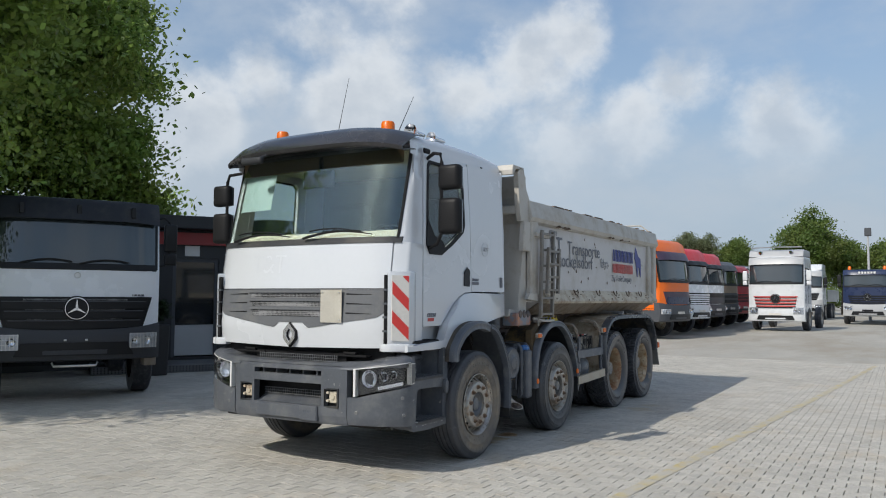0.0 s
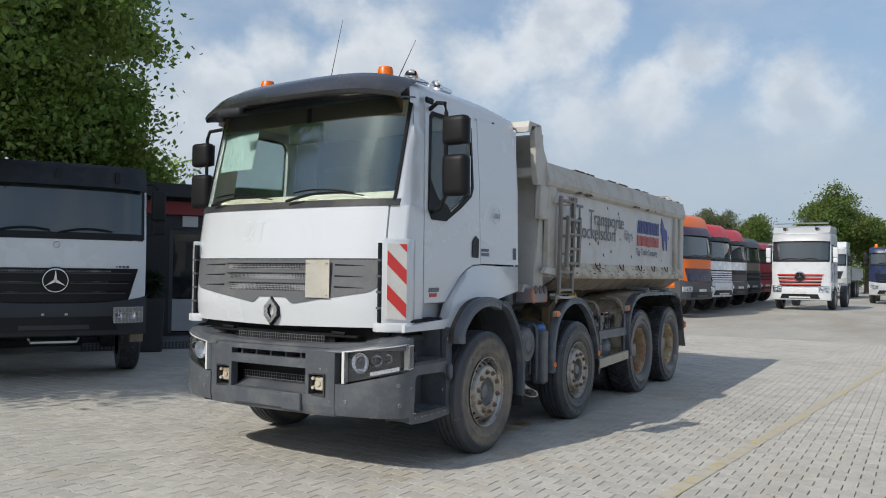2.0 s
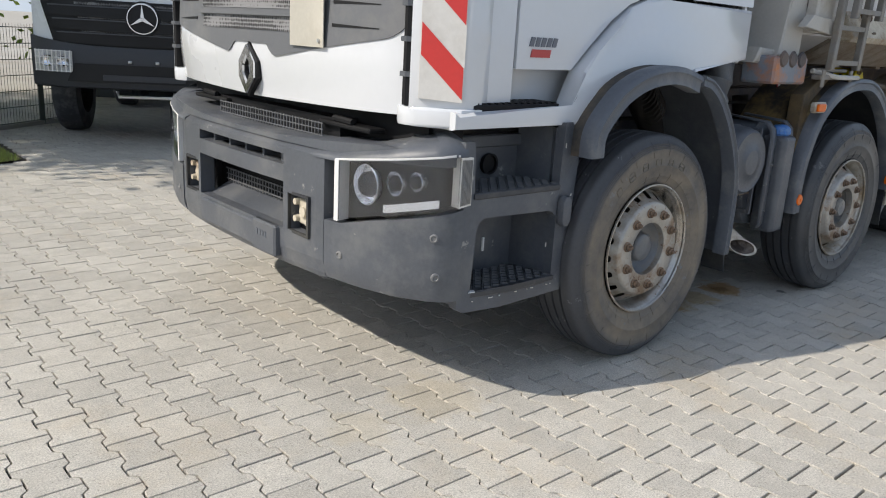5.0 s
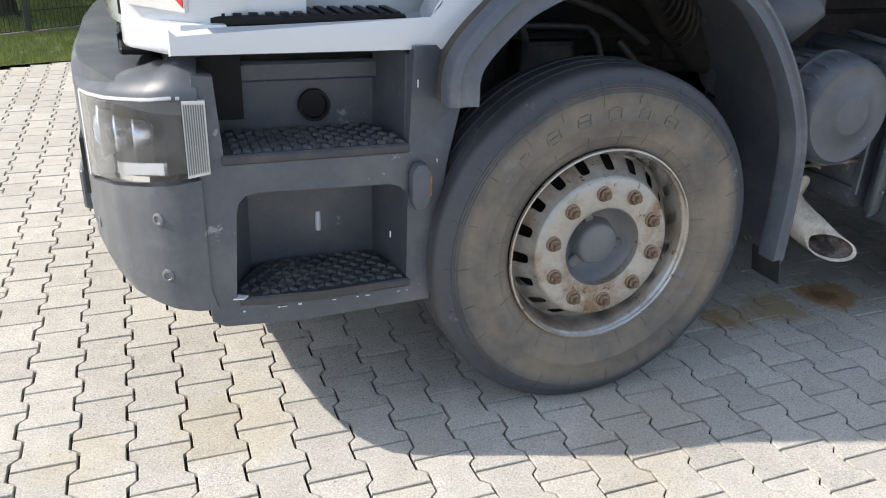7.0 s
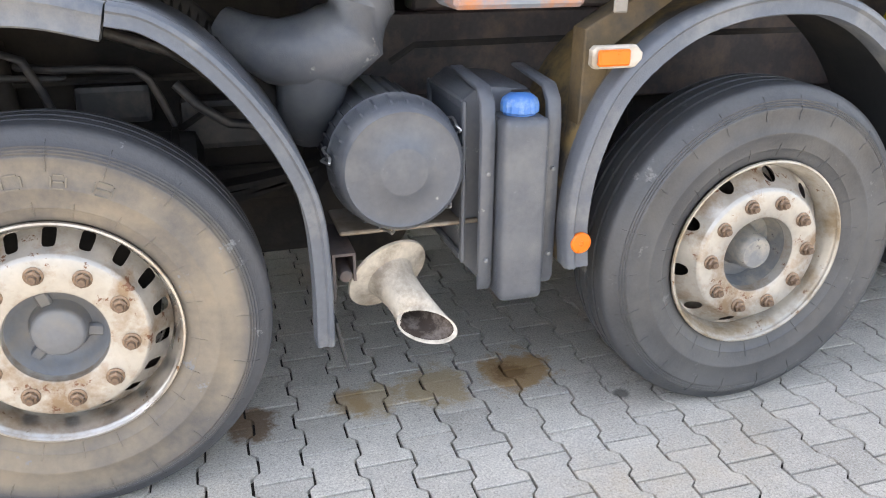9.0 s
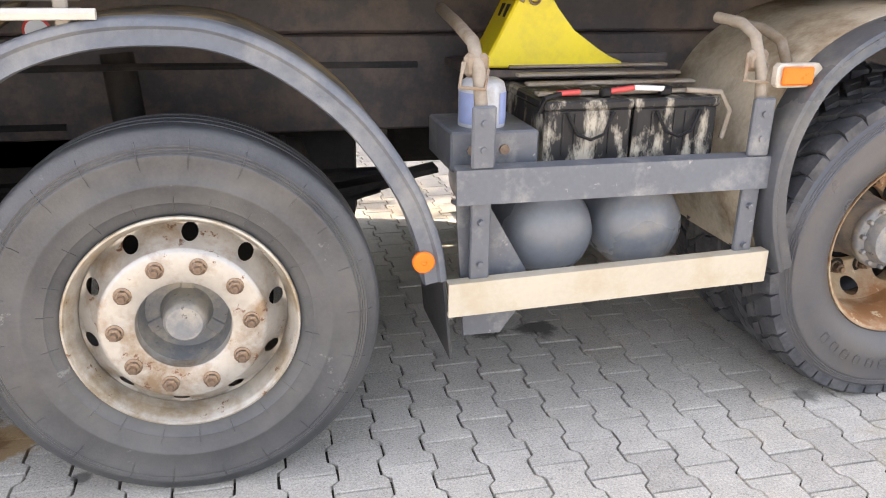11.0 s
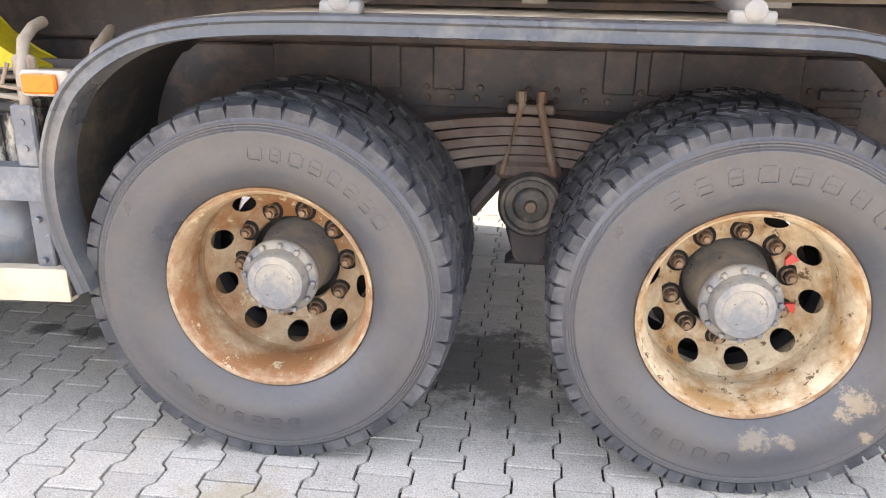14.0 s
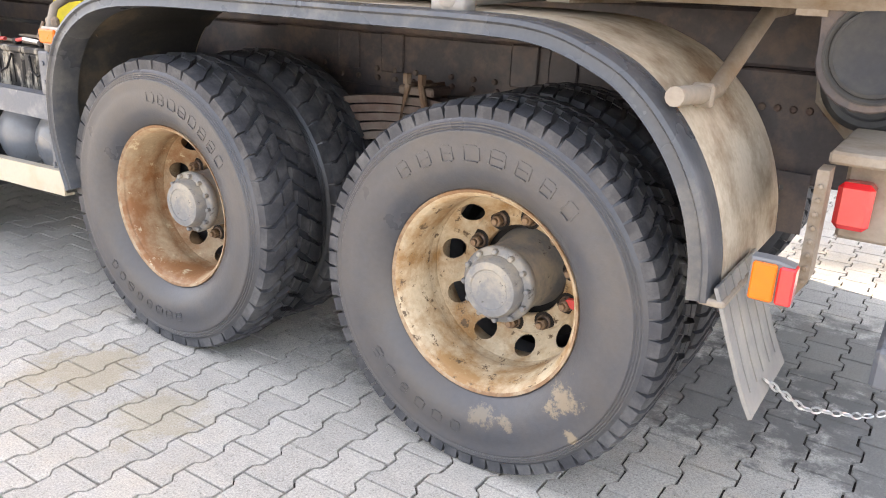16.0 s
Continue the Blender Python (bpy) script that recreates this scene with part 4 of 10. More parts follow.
me = bpy.data.meshes.new_from_object(tmp.evaluated_get(bpy.context.evaluated_depsgraph_get()))
bpy.data.objects.remove(tmp)
for v in me.vertices:
    y, z = 1.73 - 0.92 * v.co.x, 1.79 + v.co.y
    v.co = (x_front(y, z) - 0.0016, y, z)
me.materials.clear()
me.materials.append(M["ghost"])
new("faded_lettering", me).parent = truck

# windscreen, cowl, pillars, roof
sheet("windscreen", 0.20, 2.20, lambda y: 2.095, lambda y: 2.965 - 0.02 * abs(y - YC), "windscreen", -0.004, 0.006, 40, 12, "large tinted windscreen")
sheet("cowl", 0.16, 2.24, 2.05, 2.105, "plastic_dark", -0.008, 0.12, 30, 3)
sheet("windscreen_seal", 0.188, 0.206, 2.09, 2.96, "black", -0.007, 0.02, 2, 12)
sheet("windscreen_seal", 2.194, 2.212, 2.09, 2.96, "black", -0.007, 0.02, 2, 12)


def mirrored(y, left):
    return y if left else 2 * YC - y


def tumble(z):
    return 0.115 + max(0.0, z - 2.0) * 0.055


for left in (True, False):
    bm = bmesh.new()
    cols = (0.20, 0.165, 0.14)
    def pillar(i, z):
        if i < 3:
            return (x_front(cols[i], z) + 0.002, mirrored(cols[i] + (0.05 if z > 2.0 else 0) * (z - 2) * i / 2, left), z)
        return ((0.36 + 0.02 * (z - 2), mirrored(tumble(z) - 0.004 + (0.012 if i == 3 else 0), left), z) if i == 3 else
                (0.455 + 0.075 * max(0, z - 2.05), mirrored(tumble(z), left), z))
    grid(bm, [0, 1, 2, 3, 4], steps(2.05, 2.99, 10), lambda i, z: pillar(int(i), z), (0.02, 0.03 if left else -0.03, 0))
    part("windscreen_pillar", bm, "white", truck, "", 60)
    bm = bmesh.new()
    grid(bm, [0, 1, 2], steps(1.10, 2.05, 6), lambda i, z: ((x_front(0.10, z) + 0.006, mirrored(0.10, left), z), (0.33, mirrored(0.095, left), z), (0.452, mirrored(0.112, left), z))[int(i)], (0.01, 0.04 if left else -0.04, 0))
    part("side_front_panel", bm, "white", truck, "", 60)

    # door with a real window opening
    def shear(bm, left=left):
        for v in bm.verts:
            v.co.y = mirrored(v.co.y + tumble(v.co.z) - 0.115, left)
    win = [(0.525, 2.06), (0.60, 2.00), (0.80, 2.00), (1.00, 2.10), (1.20, 2.22), (1.245, 2.30), (1.245, 2.80), (1.20, 2.84), (0.64, 2.84), (0.60, 2.80)]
    bm = bmesh.new()
    plate(bm, [(0.465, 1.30), (0.78, 1.30), (0.87, 1.385), (1.01, 1.505), (1.12, 1.575), (1.24, 1.615), (1.372, 1.62), (1.372, 2.30), (1.366, 2.90), (0.535, 2.91), (0.463, 2.06)], [win], 0.108, 0.15)
    shear(bm)
    door = part("door", bm, "white", truck)
    bm = bmesh.new()
    plate(bm, [(x + (0.018 if x < 0.8 else -0.018) * -1, z + (0.015 if z > 2.4 else -0.015)) for x, z in win], [[(x + (0.012 if x < 0.8 else -0.012), z + (-0.012 if z > 2.4 else 0.012)) for x, z in win]], 0.102, 0.112)
    shear(bm)
    part("window_seal", bm, "black", door)
    bm = bmesh.new()
    prism(bm, win, 0.122, 0.127)
    shear(bm)
    part("window_pane", bm, "glass", door)
    bm = bmesh.new()
    prism(bm, [(0.505, 2.05), (0.56, 1.965), (0.78, 1.965), (0.86, 2.02), (0.80, 2.10), (0.66, 2.14), (0.545, 2.30)], 0.098, 0.107)
    shear(bm)
    part("mirror_base", bm, "black", door, "black mirror base below the window")
    bm = bmesh.new()
    prism(bm, [(1.215, 1.68), (1.33, 1.675), (1.335, 1.84), (1.28, 1.87), (1.225, 1.82)], 0.099, 0.109, bev=0.004)
    shear(bm)
    part("door_handle", bm, "plastic_dark", door, "black recessed door handle")
    bm = bmesh.new()
    prism(bm, [(1.384, 1.625), (2.135, 1.625), (2.15, 2.30), (2.15, 2.93), (1.378, 2.93), (1.384, 2.30)], 0.110, 0.15)
    shear(bm)
    part("cab_side_panel", bm, "white", truck)
    # lower fairing over the front wheel
    bm = bmesh.new()
    prism(bm, [(0.150, 1.085), (0.81, 1.085), (0.875, 1.165), (0.96, 1.228), (1.09, 1.28), (1.24, 1.303), (1.38, 1.297), (1.50, 1.275), (1.60, 1.325), (1.85, 1.345), (2.10, 1.37), (2.125, 1.612), (1.37, 1.612), (1.24, 1.606),
               (1.13, 1.568), (1.02, 1.495), (0.89, 1.385), (0.80, 1.30), (0.76, 1.15), (0.150, 1.15)], 0.055, 0.14, bev=0.018, seg=2)
    for v in bm.verts:
        if v.co.z > 1.5:
            v.co.y += 0.045
        elif v.co.x > 1.75:
            v.co.y += 0.03 * (v.co.x - 1.75) / 0.35
        v.co.y = mirrored(v.co.y, left)
    part("wheel_fairing", bm, "white", truck, "white fairing over the wheel", 35)
    bm = bmesh.new()
    y0, y1 = sorted((mirrored(0.20, left), mirrored(0.30, left)))
    box(bm, (0.235, y0, 1.08), (0.92, y1, 1.34), 0.01)
    part("step_recess", bm, "white", truck)
    bm = bmesh.new()
    y0, y1 = sorted((mirrored(0.07, left), mirrored(0.22, left)))
    box(bm, (0.235, y0, 1.15), (0.69, y1, 1.172), 0.004)
    for i in range(13):
        box(bm, (0.25 + 0.034 * i, y0 + 0.006, 1.172), (0.268 + 0.034 * i, y1 - 0.006, 1.178))
    part("upper_step", bm, "black", truck, "ribbed black upper step")
    # corner guard with the warning board
    bm = bmesh.new()
    prism(bm, [(x, mirrored(y, left)) for x, y in ((0.10, 0.235), (0.060, 0.205), (0.075, 0.180), (0.205, 0.078), (0.235, 0.070), (0.30, 0.085), (0.36, 0.12), (0.22, 0.28))], 1.105, 1.795, "z", 0.016, 2)
    part("corner_guard", bm, "white", truck, "white corner guard", 40)
    a, b = Vector((0.078, 0.178, 0)), Vector((0.198, 0.083, 0))
    nrm = Vector((-(b - a).y, (b - a).x, 0)).normalized() * -1
    if nrm.x > 0:
        nrm = -nrm
    def on(u, z, off):
        p = a + (b - a) * u + nrm * off
        return (p.x, mirrored(p.y, left), z)
    def slab(pts, off, th):
        bm = bmesh.new()
        f, g = [bm.verts.new(on(u, z, off)) for u, z in pts], [bm.verts.new(on(u, z, off - th)) for u, z in pts]
        bm.faces.new(f)
        bm.faces.new(g[::-1])
        for i in range(len(pts)):
            j = (i + 1) % len(pts)
            bm.faces.new((f[i], g[i], g[j], f[j]))
        return bm
    if left:
        board = part("warning_board", slab([(0, 1.19), (1, 1.18), (1, 1.755), (0, 1.755)], 0.012, 0.012), "white_refl", truck, "red and white striped warning board")
        for z0 in (1.345, 1.60):
            part("red_stripe", slab([(0.02, z0 + 0.105), (0.02, z0 - 0.005), (0.98, z0 - 0.155), (0.98, z0 - 0.045)], 0.0145, 0.002), "red_refl", board)
        part("red_stripe", slab([(0.60, 1.752), (0.98, 1.752), (0.98, 1.69)], 0.0145, 0.002), "red_refl", board)
    bm = bmesh.new()
    prism(bm, [(x, mirrored(y, left)) for x, y in ((0.085, 0.30), (0.058, 0.26), (0.056, 0.215), (0.070, 0.175), (0.150, 0.085), (0.178, 0.058), (0.27, 0.058), (0.27, 0.30))], 1.088, 1.158, "z", 0.012, 2)
    part("corner_sill", bm, "white", truck, "", 40)
    # solid black prism put in for the shade of the open air slot
    bm = bmesh.new()
    prism(bm, [(x, mirrored(y, left)) for x, y in ((0.058, 0.242), (0.054, 0.222), (0.066, 0.212), (0.11, 0.235))], 1.16, 1.76, "z")
    slot = part("air_slot", bm, "black", truck)
    bm = bmesh.new()
    for z in (1.26, 1.38, 1.50, 1.62):
        prism(bm, [(x, mirrored(y, left)) for x, y in ((0.05, 0.25), (0.046, 0.215), (0.066, 0.202), (0.11, 0.24))], z, z + 0.018, "z")
    part("slot_rib", bm, "plastic", slot)

# bold marks on the near side of the cab
side = 0.107
def bars(name, x0, x1, z0, z1, n, mat, y, parent, lean=0.0, fill=0.62, seed=1):
    """Plain bars of a word's size and colour."""
    rnd = random.Random(seed)
    bm = bmesh.new()
    w = (x1 - x0) / n
    for i in range(n):
        a, b = x0 + w * (i + (1 - fill) / 2), x0 + w * (i + (1 + fill) / 2)
        prism(bm, [(a, z0), (b, z0), (b + lean, z1 - rnd.uniform(0, 0.04) * (z1 - z0)), (a + lean, z1)], y, y + 0.003)
    return part(name, bm, mat, parent)
bars("model_bars", 0.52, 0.68, 1.385, 1.42, 5, "text_grey", side - 0.003, truck, 0.01, 0.7, 3)
bars("model_bars", 0.53, 0.65, 1.345, 1.375, 1, "text_red", side - 0.003, truck, 0.006, 0.9, 3)
bars("model_bars", 1.39, 1.53, 1.735, 1.76, 8, "text_grey", side - 0.001, truck, 0.004, 0.6, 4)
bars("model_bars", 1.39, 1.54, 1.695, 1.725, 1, "text_grey", side - 0.001, truck, 0.0, 0.95, 4)
bars("sticker_bars", 2.02, 2.085, 1.675, 1.785, 4, "text_grey", side - 0.001, truck, 0.0, 0.6, 4)
bm = bmesh.new()
lathe(bm, [(0.072, 0), (0.075, 0.001), (0.075, 0.003), (0.069, 0.003), (0.069, 0.0), (0.072, 0)], 32, "y", (1.67, side - 0.002, 2.07))
part("round_sticker", bm, "ghost", truck)
lettering("inspection_lettering", "ZERT", 0.055, "text_grey", truck, pose(1.615, side - 0.002, 2.05, 90, 0, 0))

# roof
bm = bmesh.new()
def roof(i, j):
    t, s = i / 12, j / 16
    x = 0.33 + (2.15 - 0.33) * t
    w = 1.085 - 0.055 - 0.01 * t
    a = math.pi * (1 - s)
    sx = math.copysign(abs(math.cos(a)) ** 0.35, math.cos(a))
    z = 2.895 + (0.215 + 0.045 * math.sin(math.pi * min(1, t * 0.8)) - 0.02 * max(0, t - 0.8) / 0.2) * abs(math.sin(a)) ** 0.45
    return (x, YC + w * sx, z)
grid(bm, list(range(13)), list(range(17)), roof, (0, 0, -0.02))
part("roof", bm, "white", truck, "", 50)
bm = bmesh.new()
box(bm, (2.12, 0.15, 1.35), (2.16, 2.25, 2.95), 0.01)
part("cab_rear_wall", bm, "white", truck)
# sun visor
bm = bmesh.new()
def visor(i, j):
    s = j / 20
    y = 0.165 + (2.235 - 0.165) * s
    u = (y - YC) / 1.11
    prof = ((0.40, 3.175), (0.24, 3.155), (0.12, 3.085), (0.035, 2.975), (0.045, 2.945), (0.10, 2.96), (0.24, 2.985))
    x, z = prof[i]
    drop = 0.13 * u ** 4
    return (x + 0.05 * u * u + 0.17 * u ** 6, y - 0.02 * u * 0, z - drop * (1 if i < 3 else 0.55))
grid(bm, list(range(7)), list(range(21)), visor, (0.015, 0, -0.008))
part("sun_visor", bm, "visor", truck, "smoked dark sun visor", 50)
# roof fittings
def lathe_part(name, prof, n, axis, at, mat, parent=None, label="", smooth=40):
    bm = bmesh.new()
    lathe(bm, prof, n, axis, at)
    return part(name, bm, mat, parent or truck, label, smooth)
for x, y, z, s in ((0.58, 0.58, 3.145, 1.0), (0.55, 1.85, 3.175, 0.95)):
    bc = lathe_part("beacon", [(0, 0), (0.075 * s, 0), (0.075 * s, 0.03), (0.066 * s, 0.035)], 20, "z", (x, y, z), "black")
    lathe_part("beacon_lens", [(0.066 * s, 0.03), (0.064 * s, 0.095), (0.055 * s, 0.115), (0, 0.12)], 20, "z", (x, y, z), "orange", bc, "orange beacon lens")
lathe_part("horn", [(0.02, 0.25), (0.025, 0.12), (0.05, 0.03), (0.07, 0.0), (0.06, 0.005), (0.0, 0.05)], 18, "x", (0.62, 0.36, 3.155), "chrome")
lathe_part("horn", [(0.02, 0.25), (0.025, 0.12), (0.045, 0.03), (0.055, 0.0), (0.05, 0.005), (0.0, 0.05)], 18, "x", (0.95, 0.33, 3.15), "chrome")
for p, q in (((0.72, 1.30, 3.13), (0.86, 1.25, 3.86)), ((0.66, 0.53, 3.14), (1.0, 0.56, 3.60))):
    bm = bmesh.new()
    tube(bm, [p, [(a + b) / 2 for a, b in zip(p, q)], q], [0.005, 0.003, 0.002], 6)
    part("aerial", bm, "black", truck)
bm = bmesh.new()
box(bm, (0.55, 0.155, 2.915), (0.66, 0.20, 2.965), 0.012)
part("clearance_lamp", bm, "black", truck)

# wipers
for y0, y1 in ((1.12, 0.40), (2.0, 1.28)):
    bm = bmesh.new()
    arm = [(x_front(y0 + (y1 - y0) * t, 2.11 + 0.07 * t) - 0.05, y0 + (y1 - y0) * t, 2.105 + 0.045 * math.sin(t * 3.1) + 0.02 * t) for t in steps(0, 1, 8)]
    tube(bm, arm, [0.012, 0.012, 0.011, 0.010, 0.009, 0.008, 0.007, 0.006, 0.005], 6)
    pts = [(p[0] + 0.015, p[1] + 0.12, p[2] + 0.03) for p in arm[2:]]
    tube(bm, pts, 0.007, 6)
    part("wiper", bm, "black", truck)

# mirrors
def rounded(bm, c, size, bev):
    box(bm, [a - b / 2 for a, b in zip(c, size)], [a + b / 2 for a, b in zip(c, size)], bev, 3)
for left in (True, False):
    away = 0.0 if left else 0.12
    y = mirrored(-0.13 - away, left)
    for z, h, bev in ((2.66, 0.23, 0.045), (2.305, 0.33, 0.05)):
        bm = bmesh.new()
        rounded(bm, (0.52, y, z), (0.13, 0.23, h), bev)
        for v in bm.verts:
            v.co.x += 0.25 * abs(v.co.y - y) * (1 if v.co.x < 0.52 else 0)
        mirror = part("mirror_housing", bm, "black", truck, "black mirror housing", 45)
        bm = bmesh.new()
        rounded(bm, (0.588, y, z), (0.006, 0.20, h - 0.03), 0.002)
        part("mirror_glass", bm, "chrome", mirror)
    bm = bmesh.new()
    tube(bm, [(0.60, mirrored(0.17, left), 2.86), (0.55, mirrored(0.06, left), 2.90), (0.52, mirrored(-0.03 - away, left), 2.88), (0.51, mirrored(-0.05 - away, left), 2.80), (0.51, mirrored(-0.05 - away, left), 2.15), (0.52, mirrored(0.0 - away, left), 2.05), (0.56, mirrored(0.11, left), 2.02)], 0.017, 8)
    part("mirror_arm", bm, "black", truck, "", 60)
bm = bmesh.new()
tube(bm, [(0.20, 1.62, 2.98), (0.06, 1.60, 2.94), (0.0, 1.64, 2.90)], 0.016, 6)
rounded(bm, (-0.02, 1.70, 2.88), (0.07, 0.26, 0.07), 0.03)
part("front_mirror", bm, "plastic_dark", truck, "", 50)

# cab inside
bm = bmesh.new()
box(bm, (0.30, 0.23, 1.95), (0.78, 2.17, 2.185), 0.05, 2)
part("dashboard", bm, "cream", truck, "cream dashboard")
bm = bmesh.new()
box(bm, (0.45, 0.16, 1.35), (2.10, 2.24, 1.40))
part("cab_floor", bm, "cab_dark", truck)
bm = bmesh.new()
box(bm, (1.70, 0.17, 1.40), (1.73, 2.23, 2.95))
part("cab_partition", bm, "cab_dark", truck)
bm = bmesh.new()
box(bm, (0.42, 0.2, 2.92), (1.7, 2.20, 2.94))
part("headliner", bm, "cream", truck)
bm = bmesh.new()
box(bm, (0.335, 0.25, 2.80), (0.36, 2.16, 2.94), 0.01)
part("sunblind", bm, "blind", truck, "brown sun blind")
for y in (0.65, 1.75):
    bm = bmesh.new()
    box(bm, (1.15, y - 0.25, 1.75), (1.62, y + 0.25, 1.92), 0.06, 2)
    box(bm, (1.50, y - 0.25, 1.85), (1.66, y + 0.25, 2.62), 0.06, 2)
    part("seat", bm, "cab_dark", truck, "dark cloth seat")
bm = bmesh.new()
lathe(bm, [(0.21 + 0.015 * math.cos(a), 0.015 * math.sin(a)) for a in steps(0, 2 * math.pi, 8)], 32, "z")
box(bm, (-0.2, -0.02, -0.01), (0.2, 0.02, 0.01))
bmesh.ops.transform(bm, matrix=pose(0.85, 0.65, 2.17, 0, 28, 0), verts=bm.verts[:])
part("steering_wheel", bm, "black", truck)
# pale blue-grey rectangle just inside the glass
bm = bmesh.new()
grid(bm, steps(1.66, 2.12, 3), [2.42, 2.78], lambda y, z: (x_front(y, z) + 0.035, y, z), (0.002, 0, 0))
part("paper_sheet", bm, "paper", truck, "pale sheet behind the windscreen")
bm = bmesh.new()
rounded(bm, (0.30, 1.16, 2.70), (0.05, 0.36, 0.17), 0.024)
tube(bm, [(0.32, 1.16, 2.76), (0.33, 1.16, 2.92)], 0.02, 6)
part("inner_mirror", bm, "black", truck, "", 40)

# the cab stands 4 cm further towards the far side and 2 cm forward of the bumper line
for top in truck.children:
    if top.name.split(".")[0] == "wheel":
        continue
    for ob in (top, *top.children_recursive):
        if ob.type == "MESH":
            for v in ob.data.vertices:
                v.co.y = v.co.y if v.co.y < 0.1 else 0.1 + (v.co.y - 0.1) * 1.04
                v.co.x -= 0.022 * min(1.0, max(0.0, (0.36 - v.co.x) / 0.2))

for ob in truck.children_recursive:                        # daylight falls into the cab
    if ob.name.split(".")[0] in ("windscreen", "window_pane"):
        ob.visible_shadow = False

# ---- bumper and lamps ----
M["lamp_bowl"] = material("lamp_bowl", (0.045, 0.048, 0.054), 0.22, metal=0.3, var=0.15)
M["lamp_chrome"] = material("lamp_reflector_chrome", (0.88, 0.89, 0.92), 0.28, metal=0.85, var=0.05)
M["lamp_white"] = material("lamp_reflector_white", (0.72, 0.74, 0.76), 0.2, metal=0.3, var=0.1)

HALF = ((-0.138, 0.0), (-0.133, 0.35), (-0.108, 0.62), (-0.066, 0.85), (-0.020, 1.0), (0.030, 1.085), (0.074, 1.140), (0.125, 1.165), (0.19, 1.172))
DT = sum(math.hypot(b[0] - a[0], b[1] - a[1]) for a, b in zip(HALF, HALF[1:]))
def around(d, off=0.0):
    """Plan of the bumper: d runs from the middle to the near side (positive)."""
    far, s = abs(d), 0.0
    for (xa, ya), (xb, yb) in zip(HALF, HALF[1:]):
        seg = math.hypot(xb - xa, yb - ya)
        if s + seg >= far or yb == HALF[-1][1]:
            t = (far - s) / seg
            nx, ny = -(yb - ya) / seg, (xb - xa) / seg
            return xa + (xb - xa) * t - off * nx * -1, YC - math.copysign(1, d) * (ya + (yb - ya) * t + off * ny * 1)
        s += seg


def bent(d0, d1, z0, z1, n, k, off=0.0, thick=0.03):
    lo = z0 if callable(z0) else (lambda d: z0)
    hi = z1 if callable(z1) else (lambda d: z1)
    bm = bmesh.new()
    def f(d, t):
        x, y = around(d, off)
        z = lo(d) + (hi(d) - lo(d)) * t
        return (x + 0.02 * (1 - abs(2 * t - 1)) * 0, y, z)
    a = [[bm.verts.new(f(d, t)) for t in steps(0, 1, k)] for d in steps(d0, d1, n)]
    def g(d, t):
        x, y = around(d, off - thick)
        return (x, y, lo(d) + (hi(d) - lo(d)) * t)
    b = [[bm.verts.new(g(d, t)) for t in steps(0, 1, k)] for d in steps(d0, d1, n)]
    for s in (a, b):
        for i in range(n):
            for j in range(k):
                bm.faces.new((s[i][j], s[i + 1][j], s[i + 1][j + 1], s[i][j + 1]))
    loop = [(i, 0) for i in range(n + 1)] + [(n, j) for j in range(1, k + 1)] + [(i, k) for i in range(n - 1, -1, -1)] + [(0, j) for j in range(k - 1, 0, -1)]
    for (i, j), (p, q) in zip(loop, loop[1:] + loop[:1]):
        bm.faces.new((a[i][j], a[p][q], b[p][q], b[i][j]))
    return bm


bm = bmesh.new()
us = [-0.665, -0.62, -0.575, -0.43, -0.40, -0.2, 0, 0.2, 0.40, 0.43, 0.575, 0.62, 0.665]
vs = [0.445, 0.465, 0.52, 0.585, 0.60, 0.755, 0.795, 0.85, 0.865, 0.91, 0.935, 0.965]
def centre_holes(d, z):
    return not ((abs(d) < 0.40 and 0.60 < z < 0.795) or (abs(d) < 0.40 and 0.865 < z < 0.91) or (0.43 < abs(d) < 0.575 and 0.60 < z < 0.755))
def centre_shape(d, z):
    x, y = around(d)
    return (x + 0.05 * max(0, (0.52 - z) / 0.075) ** 2 * 0.4 + 0.045 * max(0, (z - 0.935) / 0.03) ** 2, y, z)
masked(bm, us, vs, centre_shape, centre_holes, (0.07, 0, 0))
bumper = part("bumper", bm, "plastic", truck, "scuffed grey plastic bumper")
# black box in place of the shade behind the openings, mesh, dividers, shelf
bm = bmesh.new()
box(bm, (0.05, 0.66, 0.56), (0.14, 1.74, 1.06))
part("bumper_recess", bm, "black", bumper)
bm = bmesh.new()
for k in range(5):
    y = YC - 0.40 + 0.16 * k + 0.08
    box(bm, (-0.09, y - 0.008, 0.863), (0.10, y + 0.008, 0.912))
part("intake_divider", bm, "plastic", bumper)
bm = bmesh.new()
prism(bm, [(-0.085, 0.598), (0.04, 0.655), (0.04, 0.640), (-0.08, 0.585)], 0.80, 1.60, "y")
part("intake_shelf", bm, "plastic", bumper)
bm = bmesh.new()
for k in range(29):
    y = YC - 0.38 + 0.027 * k
    box(bm, (0.004, y - 0.002, 0.650), (0.008, y + 0.002, 0.72))
for z in (0.665, 0.690, 0.715):
    box(bm, (0.002, YC - 0.39, z - 0.002), (0.007, YC + 0.39, z + 0.002))
part("intake_mesh", bm, "grille_grey", bumper, "grey wire mesh")
bm = bmesh.new()
for k in range(37):
    y = YC - 0.46 + 0.0256 * k
    box(bm, (0.012, y - 0.002, 0.975), (0.016, y + 0.002, 1.04))
for z in (0.985, 1.01, 1.035):
    box(bm, (0.011, YC - 0.47, z - 0.002), (0.015, YC + 0.47, z + 0.002))
part("intake_mesh", bm, "grille_grey", bumper)
